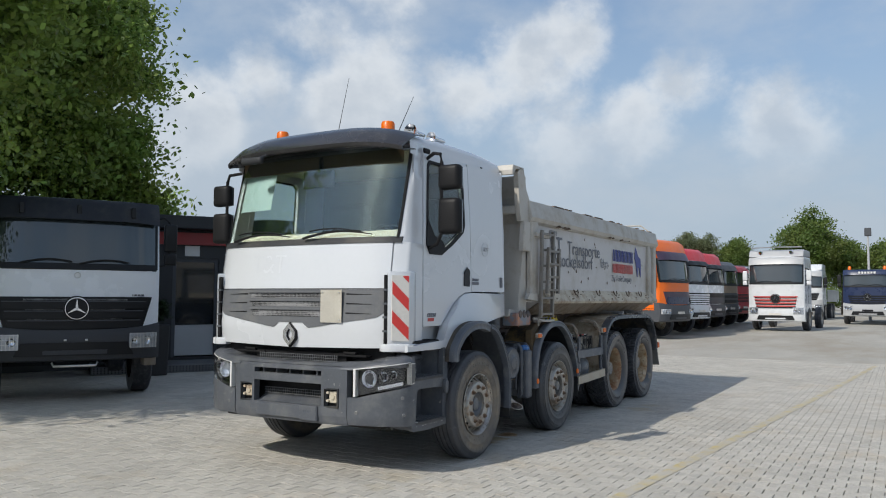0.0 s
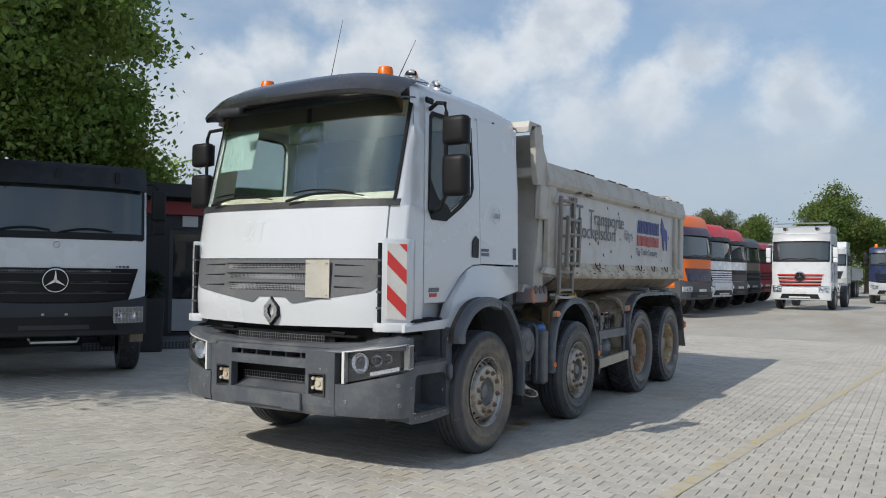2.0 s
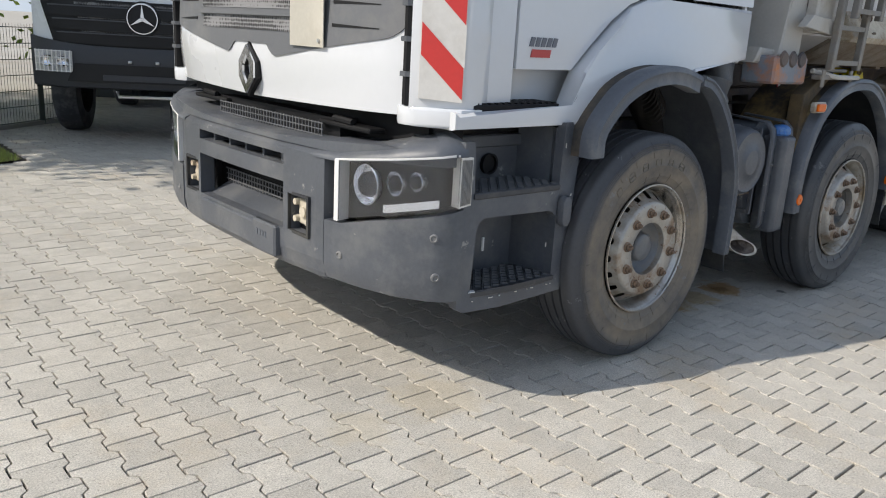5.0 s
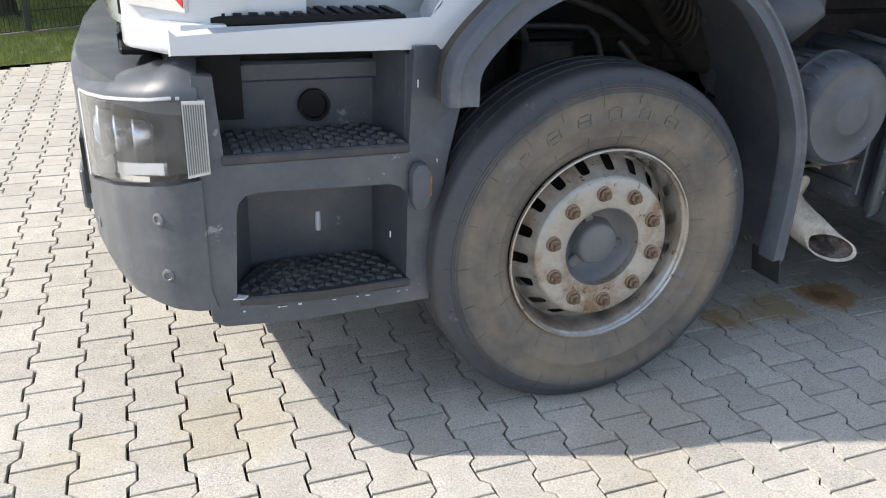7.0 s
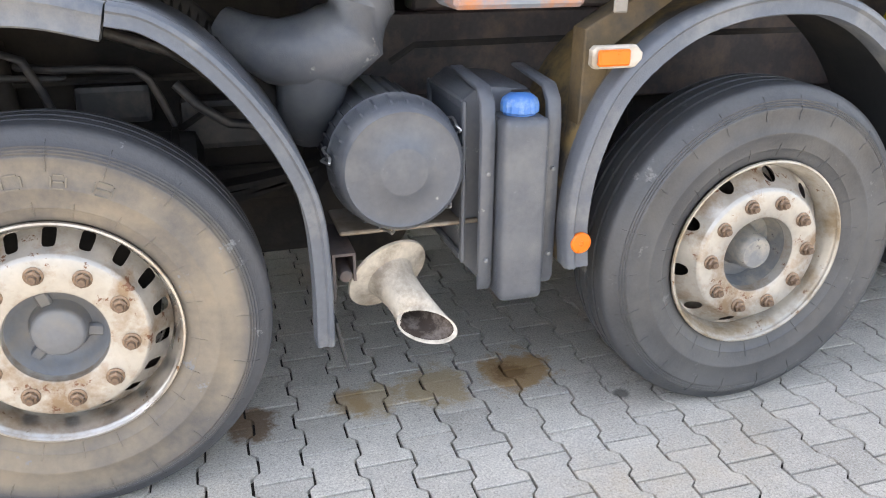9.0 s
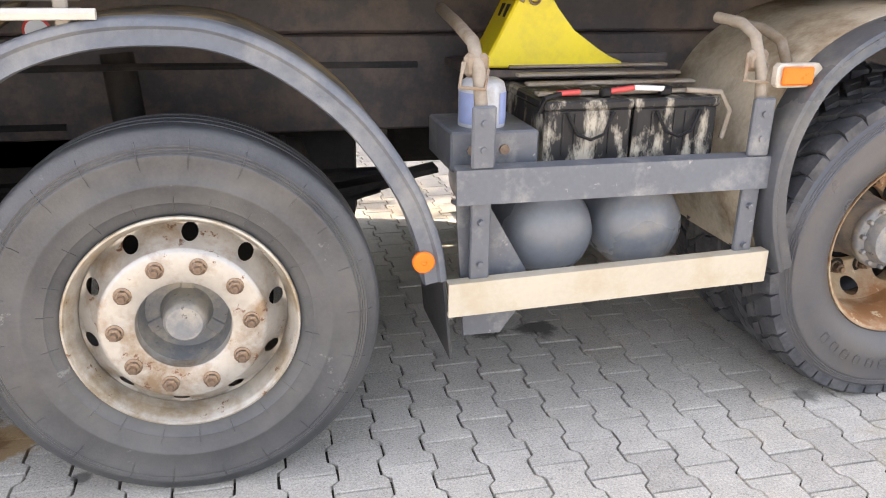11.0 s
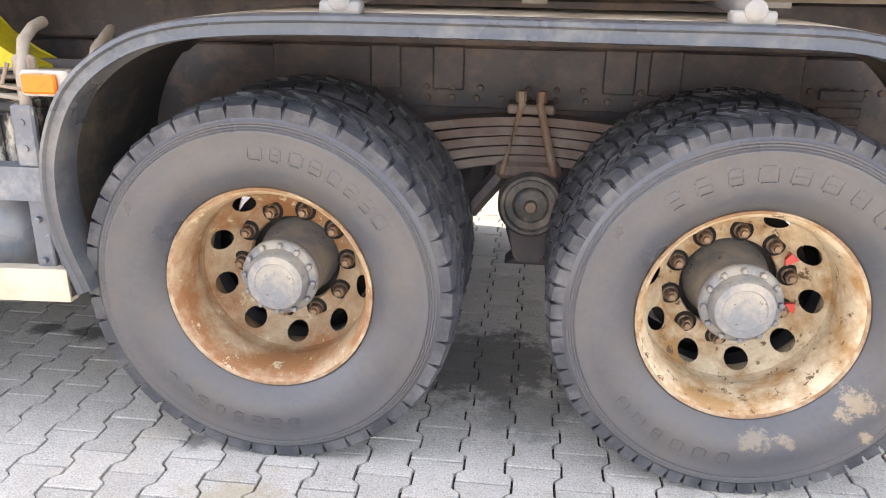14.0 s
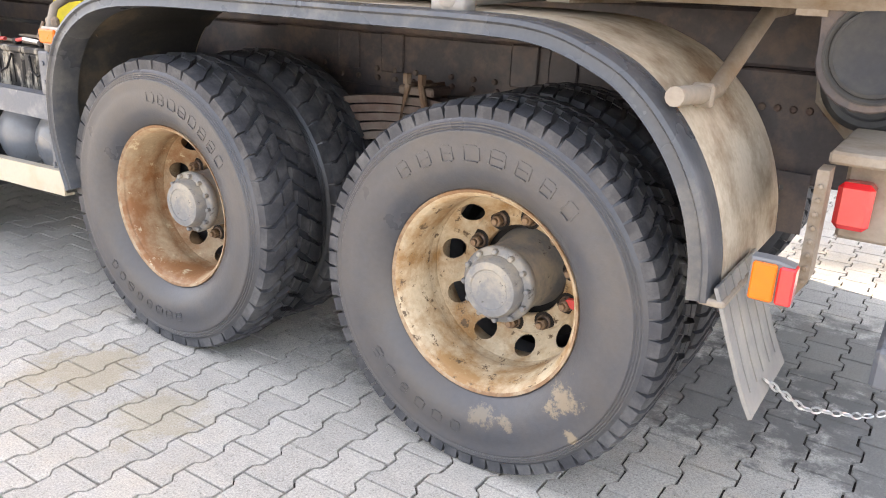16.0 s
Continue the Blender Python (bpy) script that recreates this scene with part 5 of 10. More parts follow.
# top shelf of the bumper; a solid black box makes the gap below the flap dark
bm = bent(-DT + 0.03, DT - 0.03, 0.955, lambda d: 0.975 + 0.035 * min(1, abs(d) / 0.9) ** 2, 40, 2, -0.02, 0.20)
part("bumper_top", bm, "plastic", bumper, "", 40)
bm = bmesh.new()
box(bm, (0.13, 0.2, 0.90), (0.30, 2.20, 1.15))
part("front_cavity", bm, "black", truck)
bm = bmesh.new()
for y0, y1 in ((0.42, 0.78), (1.62, 1.98)):
    box(bm, (0.02, y0, 1.03), (0.10, y1, 1.05), 0.006)
    tube(bm, [(0.03, y0 + 0.12, 1.06), (0.03, y0 + 0.25, 1.065)], 0.014, 8)
part("hood_hinge", bm, "black", truck)
bm = bmesh.new()
bmx = around(0)[0]
box(bm, (bmx - 0.012, YC - 0.30, 0.475), (bmx + 0.02, YC + 0.36, 0.585), 0.008)
box(bm, (bmx - 0.016, YC - 0.37, 0.465), (bmx + 0.02, YC - 0.17, 0.60), 0.008)
part("plate_carrier", bm, "plastic", bumper, "", 30)
bars_m = bmesh.new()
for k in range(4):
    box(bars_m, (bmx - 0.0185, YC - 0.30 + 0.025 * k, 0.535), (bmx - 0.0155, YC - 0.287 + 0.025 * k, 0.562))
part("moulded_relief", bars_m, "fender", bumper)
for s in (-1, 1):
    # corner piece, lamp
    bm = bent(s * 0.672, s * (DT - 0.018), lambda d: 0.455 + 0.0 * d, lambda d: 0.692 + 0.115 * max(0, (abs(d) - 0.76) / (DT - 0.76)) ** 0.9, 26, 6, 0.004, 0.05)
    for v in bm.verts:
        if v.co.z < 0.50:
            v.co.x += 0.35 * (0.50 - v.co.z)
    corner = part("bumper_corner", bm, "plastic", bumper, "grey bumper corner with screws", 50)
    for d, z in ((0.76, 0.565), (DT - 0.13, 0.70), (DT - 0.12, 0.553)):
        x, y = around(s * d, 0.004)
        x2, y2 = around(s * (d + 0.01), 0.004)
        bm = bmesh.new()
        lathe(bm, [(0.017, -0.004), (0.016, 0.003), (0.011, 0.005), (0.008, 0.001), (0, 0.001)], 12, "z")
        t = Vector((x2 - x, y2 - y, 0)).normalized()
        nrm = Vector((t.y, -t.x, 0)) * (1 if s > 0 else -1)
        if nrm.x > 0 and abs(d) < 1:
            nrm = -nrm
        if d > 1 and nrm.y * s > 0:
            nrm = -nrm
        m = Matrix((( -t.x, 0, nrm.x, x), (-t.y, 0, nrm.y, y), (0, 1, 0, z), (0, 0, 0, 1)))
        bmesh.ops.transform(bm, matrix=m, verts=bm.verts[:])
        part("bumper_screw", bm, "tank_grey", corner)
    def lamp_lo(d):
        return 0.705 + 0.11 * max(0, (abs(d) - 0.76) / (DT - 0.76)) ** 0.9
    def lamp_hi(d):
        return 0.935 + 0.065 * min(1, max(0, (abs(d) - 0.73) / 0.5))
    bm = bent(s * 0.73, s * (DT - 0.0), lamp_lo, lamp_hi, 24, 4, -0.06, 0.02)
    lamp = part("headlamp", bm, "lamp_bowl", truck, "clear-lens headlamp wrapping the corner", 50)
    bm = bent(s * 0.755, s * (DT - 0.050), lambda d: lamp_lo(d) + 0.004, lambda d: lamp_hi(d) - 0.002, 24, 4, 0.008, 0.004)
    part("headlamp_lens", bm, "lamp_glass", lamp, "", 50)
    bm = bent(s * 0.730, s * 0.752, lambda d: lamp_lo(d) - 0.004, lamp_hi, 3, 3, 0.009, 0.06)
    bm2 = part("lamp_trim", bm, "canister", lamp, "silver white lamp trim", 50)
    bm = bent(s * 0.73, s * (DT - 0.05), lambda d: lamp_hi(d) - 0.004, lambda d: lamp_hi(d) + 0.004, 24, 1, 0.006, 0.03)
    part("lamp_rim", bm, "canister", lamp, "", 50)
    # grey shoulder that rises from the lamp's upper edge towards the cab
    bm = bmesh.new()
    def shoulder(d, t):
        x, y = around(s * d, 0.005 - 0.16 * t * t - 0.03 * t)
        return (x, y, lamp_hi(d) + 0.005 + (0.012 + 0.060 * min(1, max(0, (d - 0.45) / 0.6))) * math.sin(t * 1.45))
    grid(bm, steps(0.60, DT - 0.012, 26), steps(0, 1, 6), shoulder, (0, 0, -0.012))
    part("bumper_shoulder", bm, "plastic", bumper, "", 60)
    bm = bent(s * (DT - 0.047), s * (DT + 0.004), lambda d: lamp_lo(d) + 0.004, lambda d: lamp_hi(d) - 0.006, 5, 3, 0.010, 0.05)
    part("side_indicator", bm, "white_refl", lamp, "clear ribbed side indicator", 50)
    bm = bmesh.new()
    for k in range(9):
        d = DT - 0.044 + 0.0052 * k
        sub = bent(s * d, s * (d + 0.003), lamp_lo(d) + 0.012, lamp_hi(d) - 0.014, 1, 1, 0.0125, 0.004)
        tmp = bpy.data.meshes.new("t")
        sub.to_mesh(tmp)
        sub.free()
        bm.from_mesh(tmp)
        bpy.data.meshes.remove(tmp)
    part("indicator_rib", bm, "tank_grey", lamp)
    for d, r in ((0.875, 0.078), (1.005, 0.046), (1.095, 0.036)):
        x, y = around(s * d, -0.026)
        bm = bmesh.new()
        z = (lamp_lo(d) + lamp_hi(d)) / 2 + 0.015
        lathe(bm, [(r, -0.008), (r * 0.96, -0.012), (r * 0.80, 0.02), (r * 0.45, 0.034), (0, 0.036)], 24, "x", (x, y, z))
        part("reflector", bm, "lamp_chrome", lamp, "", 40)
        bm = bmesh.new()
        lathe(bm, [(r * 0.62, 0.012), (r * 0.60, -0.010), (r * 0.45, -0.022), (r * 0.2, -0.028), (0, -0.029)], 20, "x", (x, y, z))
        part("lamp_lens", bm, "lamp_glass" if d < 0.9 else "lamp_bowl", lamp, "", 40)
    bm = bent(s * 0.95, s * 1.18, lambda d: lamp_lo(d) + 0.014, lambda d: lamp_lo(d) + 0.044, 8, 1, -0.024, 0.01)
    part("reflector", bm, "lamp_chrome", lamp)
    # square hole with the bare fog lamp bracket
    x, y = around(s * 0.502)
    # black box in place of the hole's inner shade
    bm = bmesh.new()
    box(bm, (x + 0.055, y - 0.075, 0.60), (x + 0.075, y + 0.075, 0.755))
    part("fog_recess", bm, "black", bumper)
    bm = bmesh.new()
    box(bm, (x + 0.028, y - 0.042, 0.63), (x + 0.05, y + 0.042, 0.735), 0.006)
    for a, b in ((-0.045, 0.65), (0.045, 0.65), (-0.045, 0.72), (0.045, 0.72)):
        lathe(bm, [(0, x + 0.008), (0.013, x + 0.01), (0.016, x + 0.05)], 10, "x", (0, y + a, b))
    lathe(bm, [(0, x + 0.016), (0.022, x + 0.018), (0.026, x + 0.04)], 12, "x", (0, y, 0.683))
    part("fog_bracket", bm, "body_low", bumper, "bare rusty cream fog lamp bracket", 40)
    # thin edge of the fog opening
    bm = bmesh.new()
    plate(bm, [(y - 0.083, 0.592), (y + 0.083, 0.592), (y + 0.083, 0.763), (y - 0.083, 0.763)], [[(y - 0.07, 0.603), (y + 0.07, 0.603), (y + 0.07, 0.752), (y - 0.07, 0.752)]], x - 0.004, x + 0.01, "x")
    part("fog_frame", bm, "plastic_dark", bumper)

# ---- steps ----
M["tread_plate"] = material("step_tread_plastic", (0.040, 0.042, 0.047), 0.45, var=0.2, bump=0.2, bump_scale=300, dirt=(0.09, 0.088, 0.085), dirt_amount=0.3, dirt_scale=9)
for left in (True, False):
    def flipy(bm, left=left):
        for v in bm.verts:
            v.co.y = mirrored(v.co.y, left)
    # front face of the unit: a rounded lower well, and pillars on both sides
    well = [(0.232, 0.470), (0.690, 0.452)] + [(0.640 + 0.05 * math.cos(radians(q)), 0.700 + 0.05 * math.sin(radians(q))) for q in (0, 30, 60, 90)] + [(0.297 + 0.05 * math.cos(radians(q)), 0.708 + 0.05 * math.sin(radians(q))) for q in (90, 120, 150, 180)]
    bm = bmesh.new()
    plate(bm, [(0.168, 0.418), (0.20, 0.398), (0.40, 0.386), (0.758, 0.398), (0.778, 0.62), (0.805, 0.80), (0.852, 0.955), (0.862, 1.10), (0.70, 1.10), (0.690, 0.842), (0.228, 0.842), (0.215, 1.045), (0.168, 1.045)],
          [well], 0.035, 0.075)
    for v in bm.verts:                                     # the rear pillar curls in towards the wheel
        v.co.y += 0.05 * max(0, (v.co.x - 0.74) / 0.12) ** 2
    flipy(bm)
    step = part("step_frame", bm, "plastic", truck, "dark grey cab step frame")
    bm = bmesh.new()
    box(bm, (0.19, 0.25, 0.40), (0.90, 0.27, 1.035))
    box(bm, (0.19, 0.236, 0.985), (0.86, 0.25, 1.035), 0.006)
    box(bm, (0.180, 0.05, 0.42), (0.212, 0.32, 1.04))
    prism(bm, [(0.690, 0.075), (0.70, 0.10), (0.675, 0.20), (0.655, 0.25), (0.72, 0.25), (0.72, 0.075)], 0.842, 1.075, "z")
    prism(bm, [(0.69, 0.075), (0.68, 0.14), (0.655, 0.25), (0.72, 0.25), (0.72, 0.075)], 0.42, 0.775, "z")
    prism(bm, [(0.235, 0.075), (0.25, 0.14), (0.30, 0.25), (0.20, 0.25), (0.20, 0.075)], 0.42, 0.775, "z")
    box(bm, (0.212, 0.075, 0.775), (0.69, 0.25, 0.835))
    box(bm, (0.22, 0.075, 0.402), (0.70, 0.25, 0.425))
    flipy(bm)
    part("step_well", bm, "plastic", step, "", 30)
    bm = bmesh.new()
    box(bm, (0.19, 0.28, 1.0), (0.90, 0.30, 1.12))
    flipy(bm)
    part("step_back", bm, "dark", step)
    for z, outline in ((0.858, [(0.222, 0.028), (0.692, 0.028), (0.688, 0.12), (0.655, 0.246), (0.232, 0.246)]), (0.474, [(0.226, 0.036), (0.45, 0.018), (0.700, 0.026), (0.692, 0.10), (0.655, 0.246), (0.325, 0.246), (0.24, 0.12)])):
        bm = bmesh.new()
        prism(bm, outline, z - 0.026, z, "z", 0.005)
        def inside(x, y, o=outline):
            hit = False
            for (xa, ya), (xb, yb) in zip(o, o[1:] + o[:1]):
                if (ya > y) != (yb > y) and x < xa + (xb - xa) * (y - ya) / (yb - ya):
                    hit = not hit
            return hit
        for i in range(20):
            for j in range(8):
                cx, cy = 0.236 + 0.024 * i, 0.044 + 0.026 * j
                if not all(inside(cx + e, cy + f) for e in (-0.014, 0.014) for f in (-0.012, 0.012)):
                    continue
                d = 0.007 if (i + j) % 2 else -0.007
                g = 0.0035 if d > 0 else -0.0035
                v = [bm.verts.new(p) for p in ((cx - 0.011, cy - d - g, z - 0.001), (cx + 0.011, cy + d - g, z - 0.001), (cx + 0.011, cy + d + g, z - 0.001), (cx - 0.011, cy - d + g, z - 0.001), (cx - 0.009, cy - d, z + 0.008), (cx + 0.009, cy + d, z + 0.008))]
                for q in ((0, 1, 5, 4), (2, 3, 4, 5), (1, 2, 5), (3, 0, 4)):
                    bm.faces.new([v[k] for k in q])
        flipy(bm)
        part("tread_plate", bm, "tread_plate", step, "black studded tread plate")
    # bare plastic worn pale along the lower lip
    rnd_s = random.Random(31)
    bm = bmesh.new()
    for k in range(9):
        x = rnd_s.uniform(0.24, 0.69)
        box(bm, (x, 0.0315, 0.434), (x + rnd_s.uniform(0.004, 0.018), 0.036, 0.434 + rnd_s.uniform(0.002, 0.005)))
    for k in range(4):
        x = rnd_s.uniform(0.60, 0.80)
        box(bm, (x, 0.0325, 1.0 - 0.2 * k), (x + 0.003, 0.036, 1.0 - 0.2 * k + rnd_s.uniform(0.004, 0.02)))
    flipy(bm)
    part("scuff", bm, "white_refl", step)
    bm = bmesh.new()
    lathe(bm, [(0.043, 0.252), (0.043, 0.232), (0.035, 0.232), (0.033, 0.243), (0, 0.243)], 24, "y", (0.49, 0, 0.918))
    flipy(bm)
    part("vent_ring", bm, "black", step, "", 40)
    bm = bmesh.new()
    prism(bm, [(0.690, 0.705), (0.704, 0.682), (0.728, 0.682), (0.744, 0.705), (0.744, 0.785), (0.728, 0.808), (0.704, 0.808), (0.690, 0.785)], -0.002, 0.037, "y", 0.012, 2)
    flipy(bm)
    sl = part("side_lamp", bm, "plastic", step, "", 40)
    bm = bmesh.new()
    box(bm, (0.735, 0.004, 0.715), (0.748, 0.032, 0.775), 0.005)
    flipy(bm)
    part("side_lamp_lens", bm, "orange", sl)
bm = bmesh.new()
box(bm, (0.485, 0.242, 0.55), (0.50, 0.2525, 0.61), 0.004)
prism(bm, [(0.222, 0.030), (0.250, 0.024), (0.262, 0.040), (0.238, 0.052)], 0.474, 0.4775, "z")
part("paint_chip", bm, "canister", step)

# unseen panel added to block a sun streak beside the front wheel
bm = bmesh.new()
box(bm, (0.05, 0.275, 0.415), (0.76, 2.12, 0.445), 0.005)
part("splash_panel", bm, "dark", truck)

# ---- fenders ----
def fender_shell(path_out, lip, y0, y1, name, mat="fender", inner="fender_in", label="", lip_y=0.055):
    """Outer lip with a rolled edge, and the shell behind it."""
    n = len(path_out)
    inn = []
    for i in range(n):
        d = Vector(path_out[min(i + 1, n - 1)]) - Vector(path_out[max(i - 1, 0)])
        d.normalize()
        inn.append((path_out[i][0] + d.y * lip, path_out[i][1] - d.x * lip))
    bm = bmesh.new()
    prof = [(0.0, 0.0), (0.10, -0.012), (0.30, -0.016), (0.42, -0.008), (0.80, -0.010), (0.94, -0.013), (1.0, -0.004), (1.0, lip_y), (0.90, lip_y), (0.0, lip_y)]
    rows = [[bm.verts.new((p[0] + (q[0] - p[0]) * t, y0 + y, p[1] + (q[1] - p[1]) * t)) for t, y in prof] for p, q in zip(path_out, inn)]
    for a, b in zip(rows, rows[1:]):
        for j in range(len(prof)):
            k = (j + 1) % len(prof)
            bm.faces.new((a[j], b[j], b[k], a[k]))
    bm.faces.new(rows[0])
    bm.faces.new(rows[-1][::-1])
    f = part(name, bm, mat, truck, label, 45)
    bm = bmesh.new()
    strip(bm, [(p[0] * 0.9 + q[0] * 0.1, p[1] * 0.9 + q[1] * 0.1) for p, q in zip(path_out, inn)], y0 + lip_y - 0.002, y1, 0.006)
    part("fender_shell", bm, inner, f, "", 45)
    return f


def smooth_path(pts, n=5):
    """Catmull-Rom through the given points."""
    P = [Vector(p) for p in pts]
    P = [2 * P[0] - P[1]] + P + [2 * P[-1] - P[-2]]
    out = []
    for i in range(1, len(P) - 2):
        for k in range(n):
            t = k / n
            out.append(tuple(0.5 * ((2 * P[i]) + (P[i + 1] - P[i - 1]) * t + (2 * P[i - 1] - 5 * P[i] + 4 * P[i + 1] - P[i + 2]) * t * t + (3 * P[i] - P[i - 1] - 3 * P[i + 1] + P[i + 2]) * t ** 3)))
    return out + [tuple(P[-2])]


front_flare = smooth_path([(0.765, 0.965), (0.766, 1.04), (0.79, 1.105), (0.862, 1.187), (0.945, 1.253), (1.08, 1.310), (1.235, 1.335), (1.37, 1.328), (1.497, 1.297)])
fender_shell(front_flare, 0.081, -0.045, 0.36, "wheel_arch", "fender", "fender_in", "grey plastic wheel arch")
rear_leg = smooth_path([(1.503, 1.300), (1.585, 1.278), (1.685, 1.210), (1.79, 1.092), (1.88, 0.945), (1.932, 0.80), (1.947, 0.62), (1.945, 0.41)])
fender_shell(rear_leg, 0.05, -0.055, 0.36, "mudguard_leg", "fender", "plastic", "grey rear mudguard of the front wheel")
second = smooth_path([(2.615, 0.545), (2.605, 0.70), (2.635, 0.885), (2.725, 1.075), (2.89, 1.215), (3.08, 1.282), (3.27, 1.295), (3.42, 1.275), (3.58, 1.20), (3.75, 1.055), (3.88, 0.865), (3.945, 0.70), (3.965, 0.585)])
f2 = fender_shell(second, 0.068, -0.045, 0.40, "mudguard", "fender", "fender_ochre", "grey second-axle mudguard")
# added strip that colours the single shell's inner side darker
bm = bmesh.new()
strip(bm, [(3.285 + (x - 3.285) * 0.972, 0.60 + (z - 0.60) * (0.972 if z > 0.60 else 1.0)) for x, z in second], 0.012, 0.39, 0.004)
part("mudguard_liner", bm, "plastic_dark", f2, "dark inner side of the mudguard", 45)
rear_f = smooth_path([(x - 0.035, z) for x, z in [(4.865, 0.505), (4.815, 0.66), (4.802, 0.80), (4.825, 0.94), (4.90, 1.085), (5.03, 1.19), (5.20, 1.25), (5.47, 1.273), (5.9, 1.275), (6.3, 1.272), (6.66, 1.27), (6.865, 1.257), (7.015, 1.207), (7.11, 1.15), (7.205, 1.05), (7.275, 0.93), (7.315, 0.80), (7.325, 0.69)]])
M["shell_cream"] = material("dusty_cream_shell", (0.50, 0.43, 0.33), 0.7, var=0.18, bump=0.3, bump_scale=50, dirt=(0.22, 0.15, 0.09), dirt_amount=0.36, dirt_scale=4)
f3 = fender_shell(rear_f, 0.052, -0.05, 0.62, "rear_mudguard", "fender_rear", "shell_cream", "long grey mudguard over both rear wheels", 0.09)
# same here: an added strip gives the shell a darker, dirtier inside
bm = bmesh.new()
strip(bm, [(x + (0.012 if x < 5.0 else -0.012 if x > 7.0 else 0.0), z - (0.014 if 4.9 < x < 7.2 else 0.0)) for x, z in rear_f], 0.045, 0.61, 0.004)
part("mudguard_liner", bm, "fender_in", f3, "dark dirty inner side of the mudguard", 45)

# markers and reflectors
M["dusty_white"] = material("dusty_white_plastic", (0.46, 0.42, 0.36), 0.5, var=0.12, dirt=(0.30, 0.25, 0.19), dirt_amount=0.35, dirt_scale=12)
def marker(x, z, y=-0.06, w=0.145, h=0.058, tilt=0):
    bm = bmesh.new()
    prism(bm, [(x, z + 0.01), (x + 0.01, z), (x + w - 0.02, z), (x + w, z + 0.02), (x + w, z + h - 0.02), (x + w - 0.02, z + h), (x + 0.01, z + h), (x, z + h - 0.01)], y, y + 0.03, "y", 0.005)
    b = part("side_marker", bm, "dusty_white", truck, "rectangular orange side marker lamp", 40)
    bm = bmesh.new()
    box(bm, (x + 0.012, y - 0.014, z + 0.008), (x + w - 0.042, y + 0.002, z + h - 0.008), 0.005)
    part("marker_lens", bm, "orange", b)
marker(2.645, 1.108)
marker(4.742, 1.052, -0.035, 0.150, 0.066)
for x, z in ((2.650, 0.625), (3.895, 0.645)):
    r = lathe_part("reflector", [(0.031, 0.008), (0.031, -0.004), (0.027, -0.008), (0.008, -0.009), (0.006, -0.006), (0, -0.006)], 24, "y", (x, -0.058, z), "orange", None, "round orange reflector")
# flaps behind the second and first axle
for x, z0, z1, y0, y1, lean in ((1.955, 0.30, 0.46, -0.03, 0.10, 0.03), (3.955, 0.32, 0.62, -0.03, 0.34, 0.03)):
    bm = bmesh.new()
    prism(bm, [(x - 0.004, z1), (x + 0.004, z1), (x + lean + 0.004, z0), (x + lean - 0.004, z0)], y0, y1)
    part("mud_flap", bm, "plastic_dark", truck, "black rubber mud flap")
bm = bmesh.new()
prism(bm, [(1.965, 0.62), (2.03, 0.62), (2.03, 0.535), (2.022, 0.535), (2.022, 0.612), (1.973, 0.612), (1.973, 0.49), (1.965, 0.47)], 0.06, 0.30, "y")
part("guard_bracket", bm, "chassis", truck, "dark folded bracket behind the mudguard")
lathe_part("bracket_bolt", [(0, 0.05), (0.017, 0.052), (0.019, 0.058), (0.019, 0.20)], 14, "y", (2.0, 0, 0.555), "chassis")

# ---- running gear ----
def add_box(name, lo, hi, mat, parent=None, bev=0.0, label="", seg=1):
    bm = bmesh.new()
    box(bm, lo, hi, bev, seg)
    return part(name, bm, mat, parent or truck, label)


for y in (0.80, 1.52):
    add_box("chassis_rail", (0.5, y, 0.80), (7.55, y + 0.08, 1.13), "chassis", None, 0.008, "dusty dark steel chassis rail")
add_box("subframe", (2.3, 0.78, 1.135), (7.9, 0.90, 1.30), "chassis", None, 0.01)
add_box("subframe", (2.3, 1.50, 1.135), (7.9, 1.62, 1.30), "chassis", None, 0.01)
add_box("engine_block", (0.6, 0.75, 0.55), (2.0, 1.65, 1.32), "dark", None, 0.06)
add_box("gearbox", (2.0, 0.95, 0.60), (2.9, 1.6, 1.10), "dark", None, 0.08)
add_box("rail_plate", (5.15, 0.785, 0.93), (6.95, 0.80, 1.135), "chassis", None, 0.004)
bm = bmesh.new()
rnd = random.Random(8)
for i in range(19):
    for z in ((0.965, 1.0) if i % 4 else (0.965,)):
        x = 5.25 + 0.09 * i + rnd.uniform(-0.01, 0.01)
        lathe(bm, [(0, 0.772), (0.010, 0.774), (0.012, 0.786)], 8, "y", (x, 0, z))
for i in range(14):
    lathe(bm, [(0, 0.786), (0.010, 0.788), (0.012, 0.80)], 8, "y", (6.98 + 0.045 * i, 0, 1.02))
part("rail_bolt", bm, "spring_rust", truck, "rusty bolts along the rail")
for x in (5.50, 5.72, 6.30, 6.45):
    add_box("rail_gusset", (x, 0.776, 0.99), (x + 0.11, 0.784, 1.14), "chassis", None, 0.006)
for x, z in ((5.385, 0.547), (6.69, 0.547)):
    lathe_part("axle_housing", [(0, 0.35), (0.085, 0.35), (0.085, 0.95), (0.20, 1.10), (0.23, 1.27), (0.20, 1.44), (0.085, 1.6), (0.085, 2.2), (0, 2.2)], 20, "y", (x, 0, z), "dark")
for x in (1.30, 3.27):
    add_box("front_axle", (x - 0.06, 0.3, 0.44), (x + 0.06, 2.24, 0.56), "dark", None, 0.02)
    add_box("leaf_spring", (x - 0.7, 0.72, 0.64), (x + 0.7, 0.80, 0.70), "dark", None, 0.01)
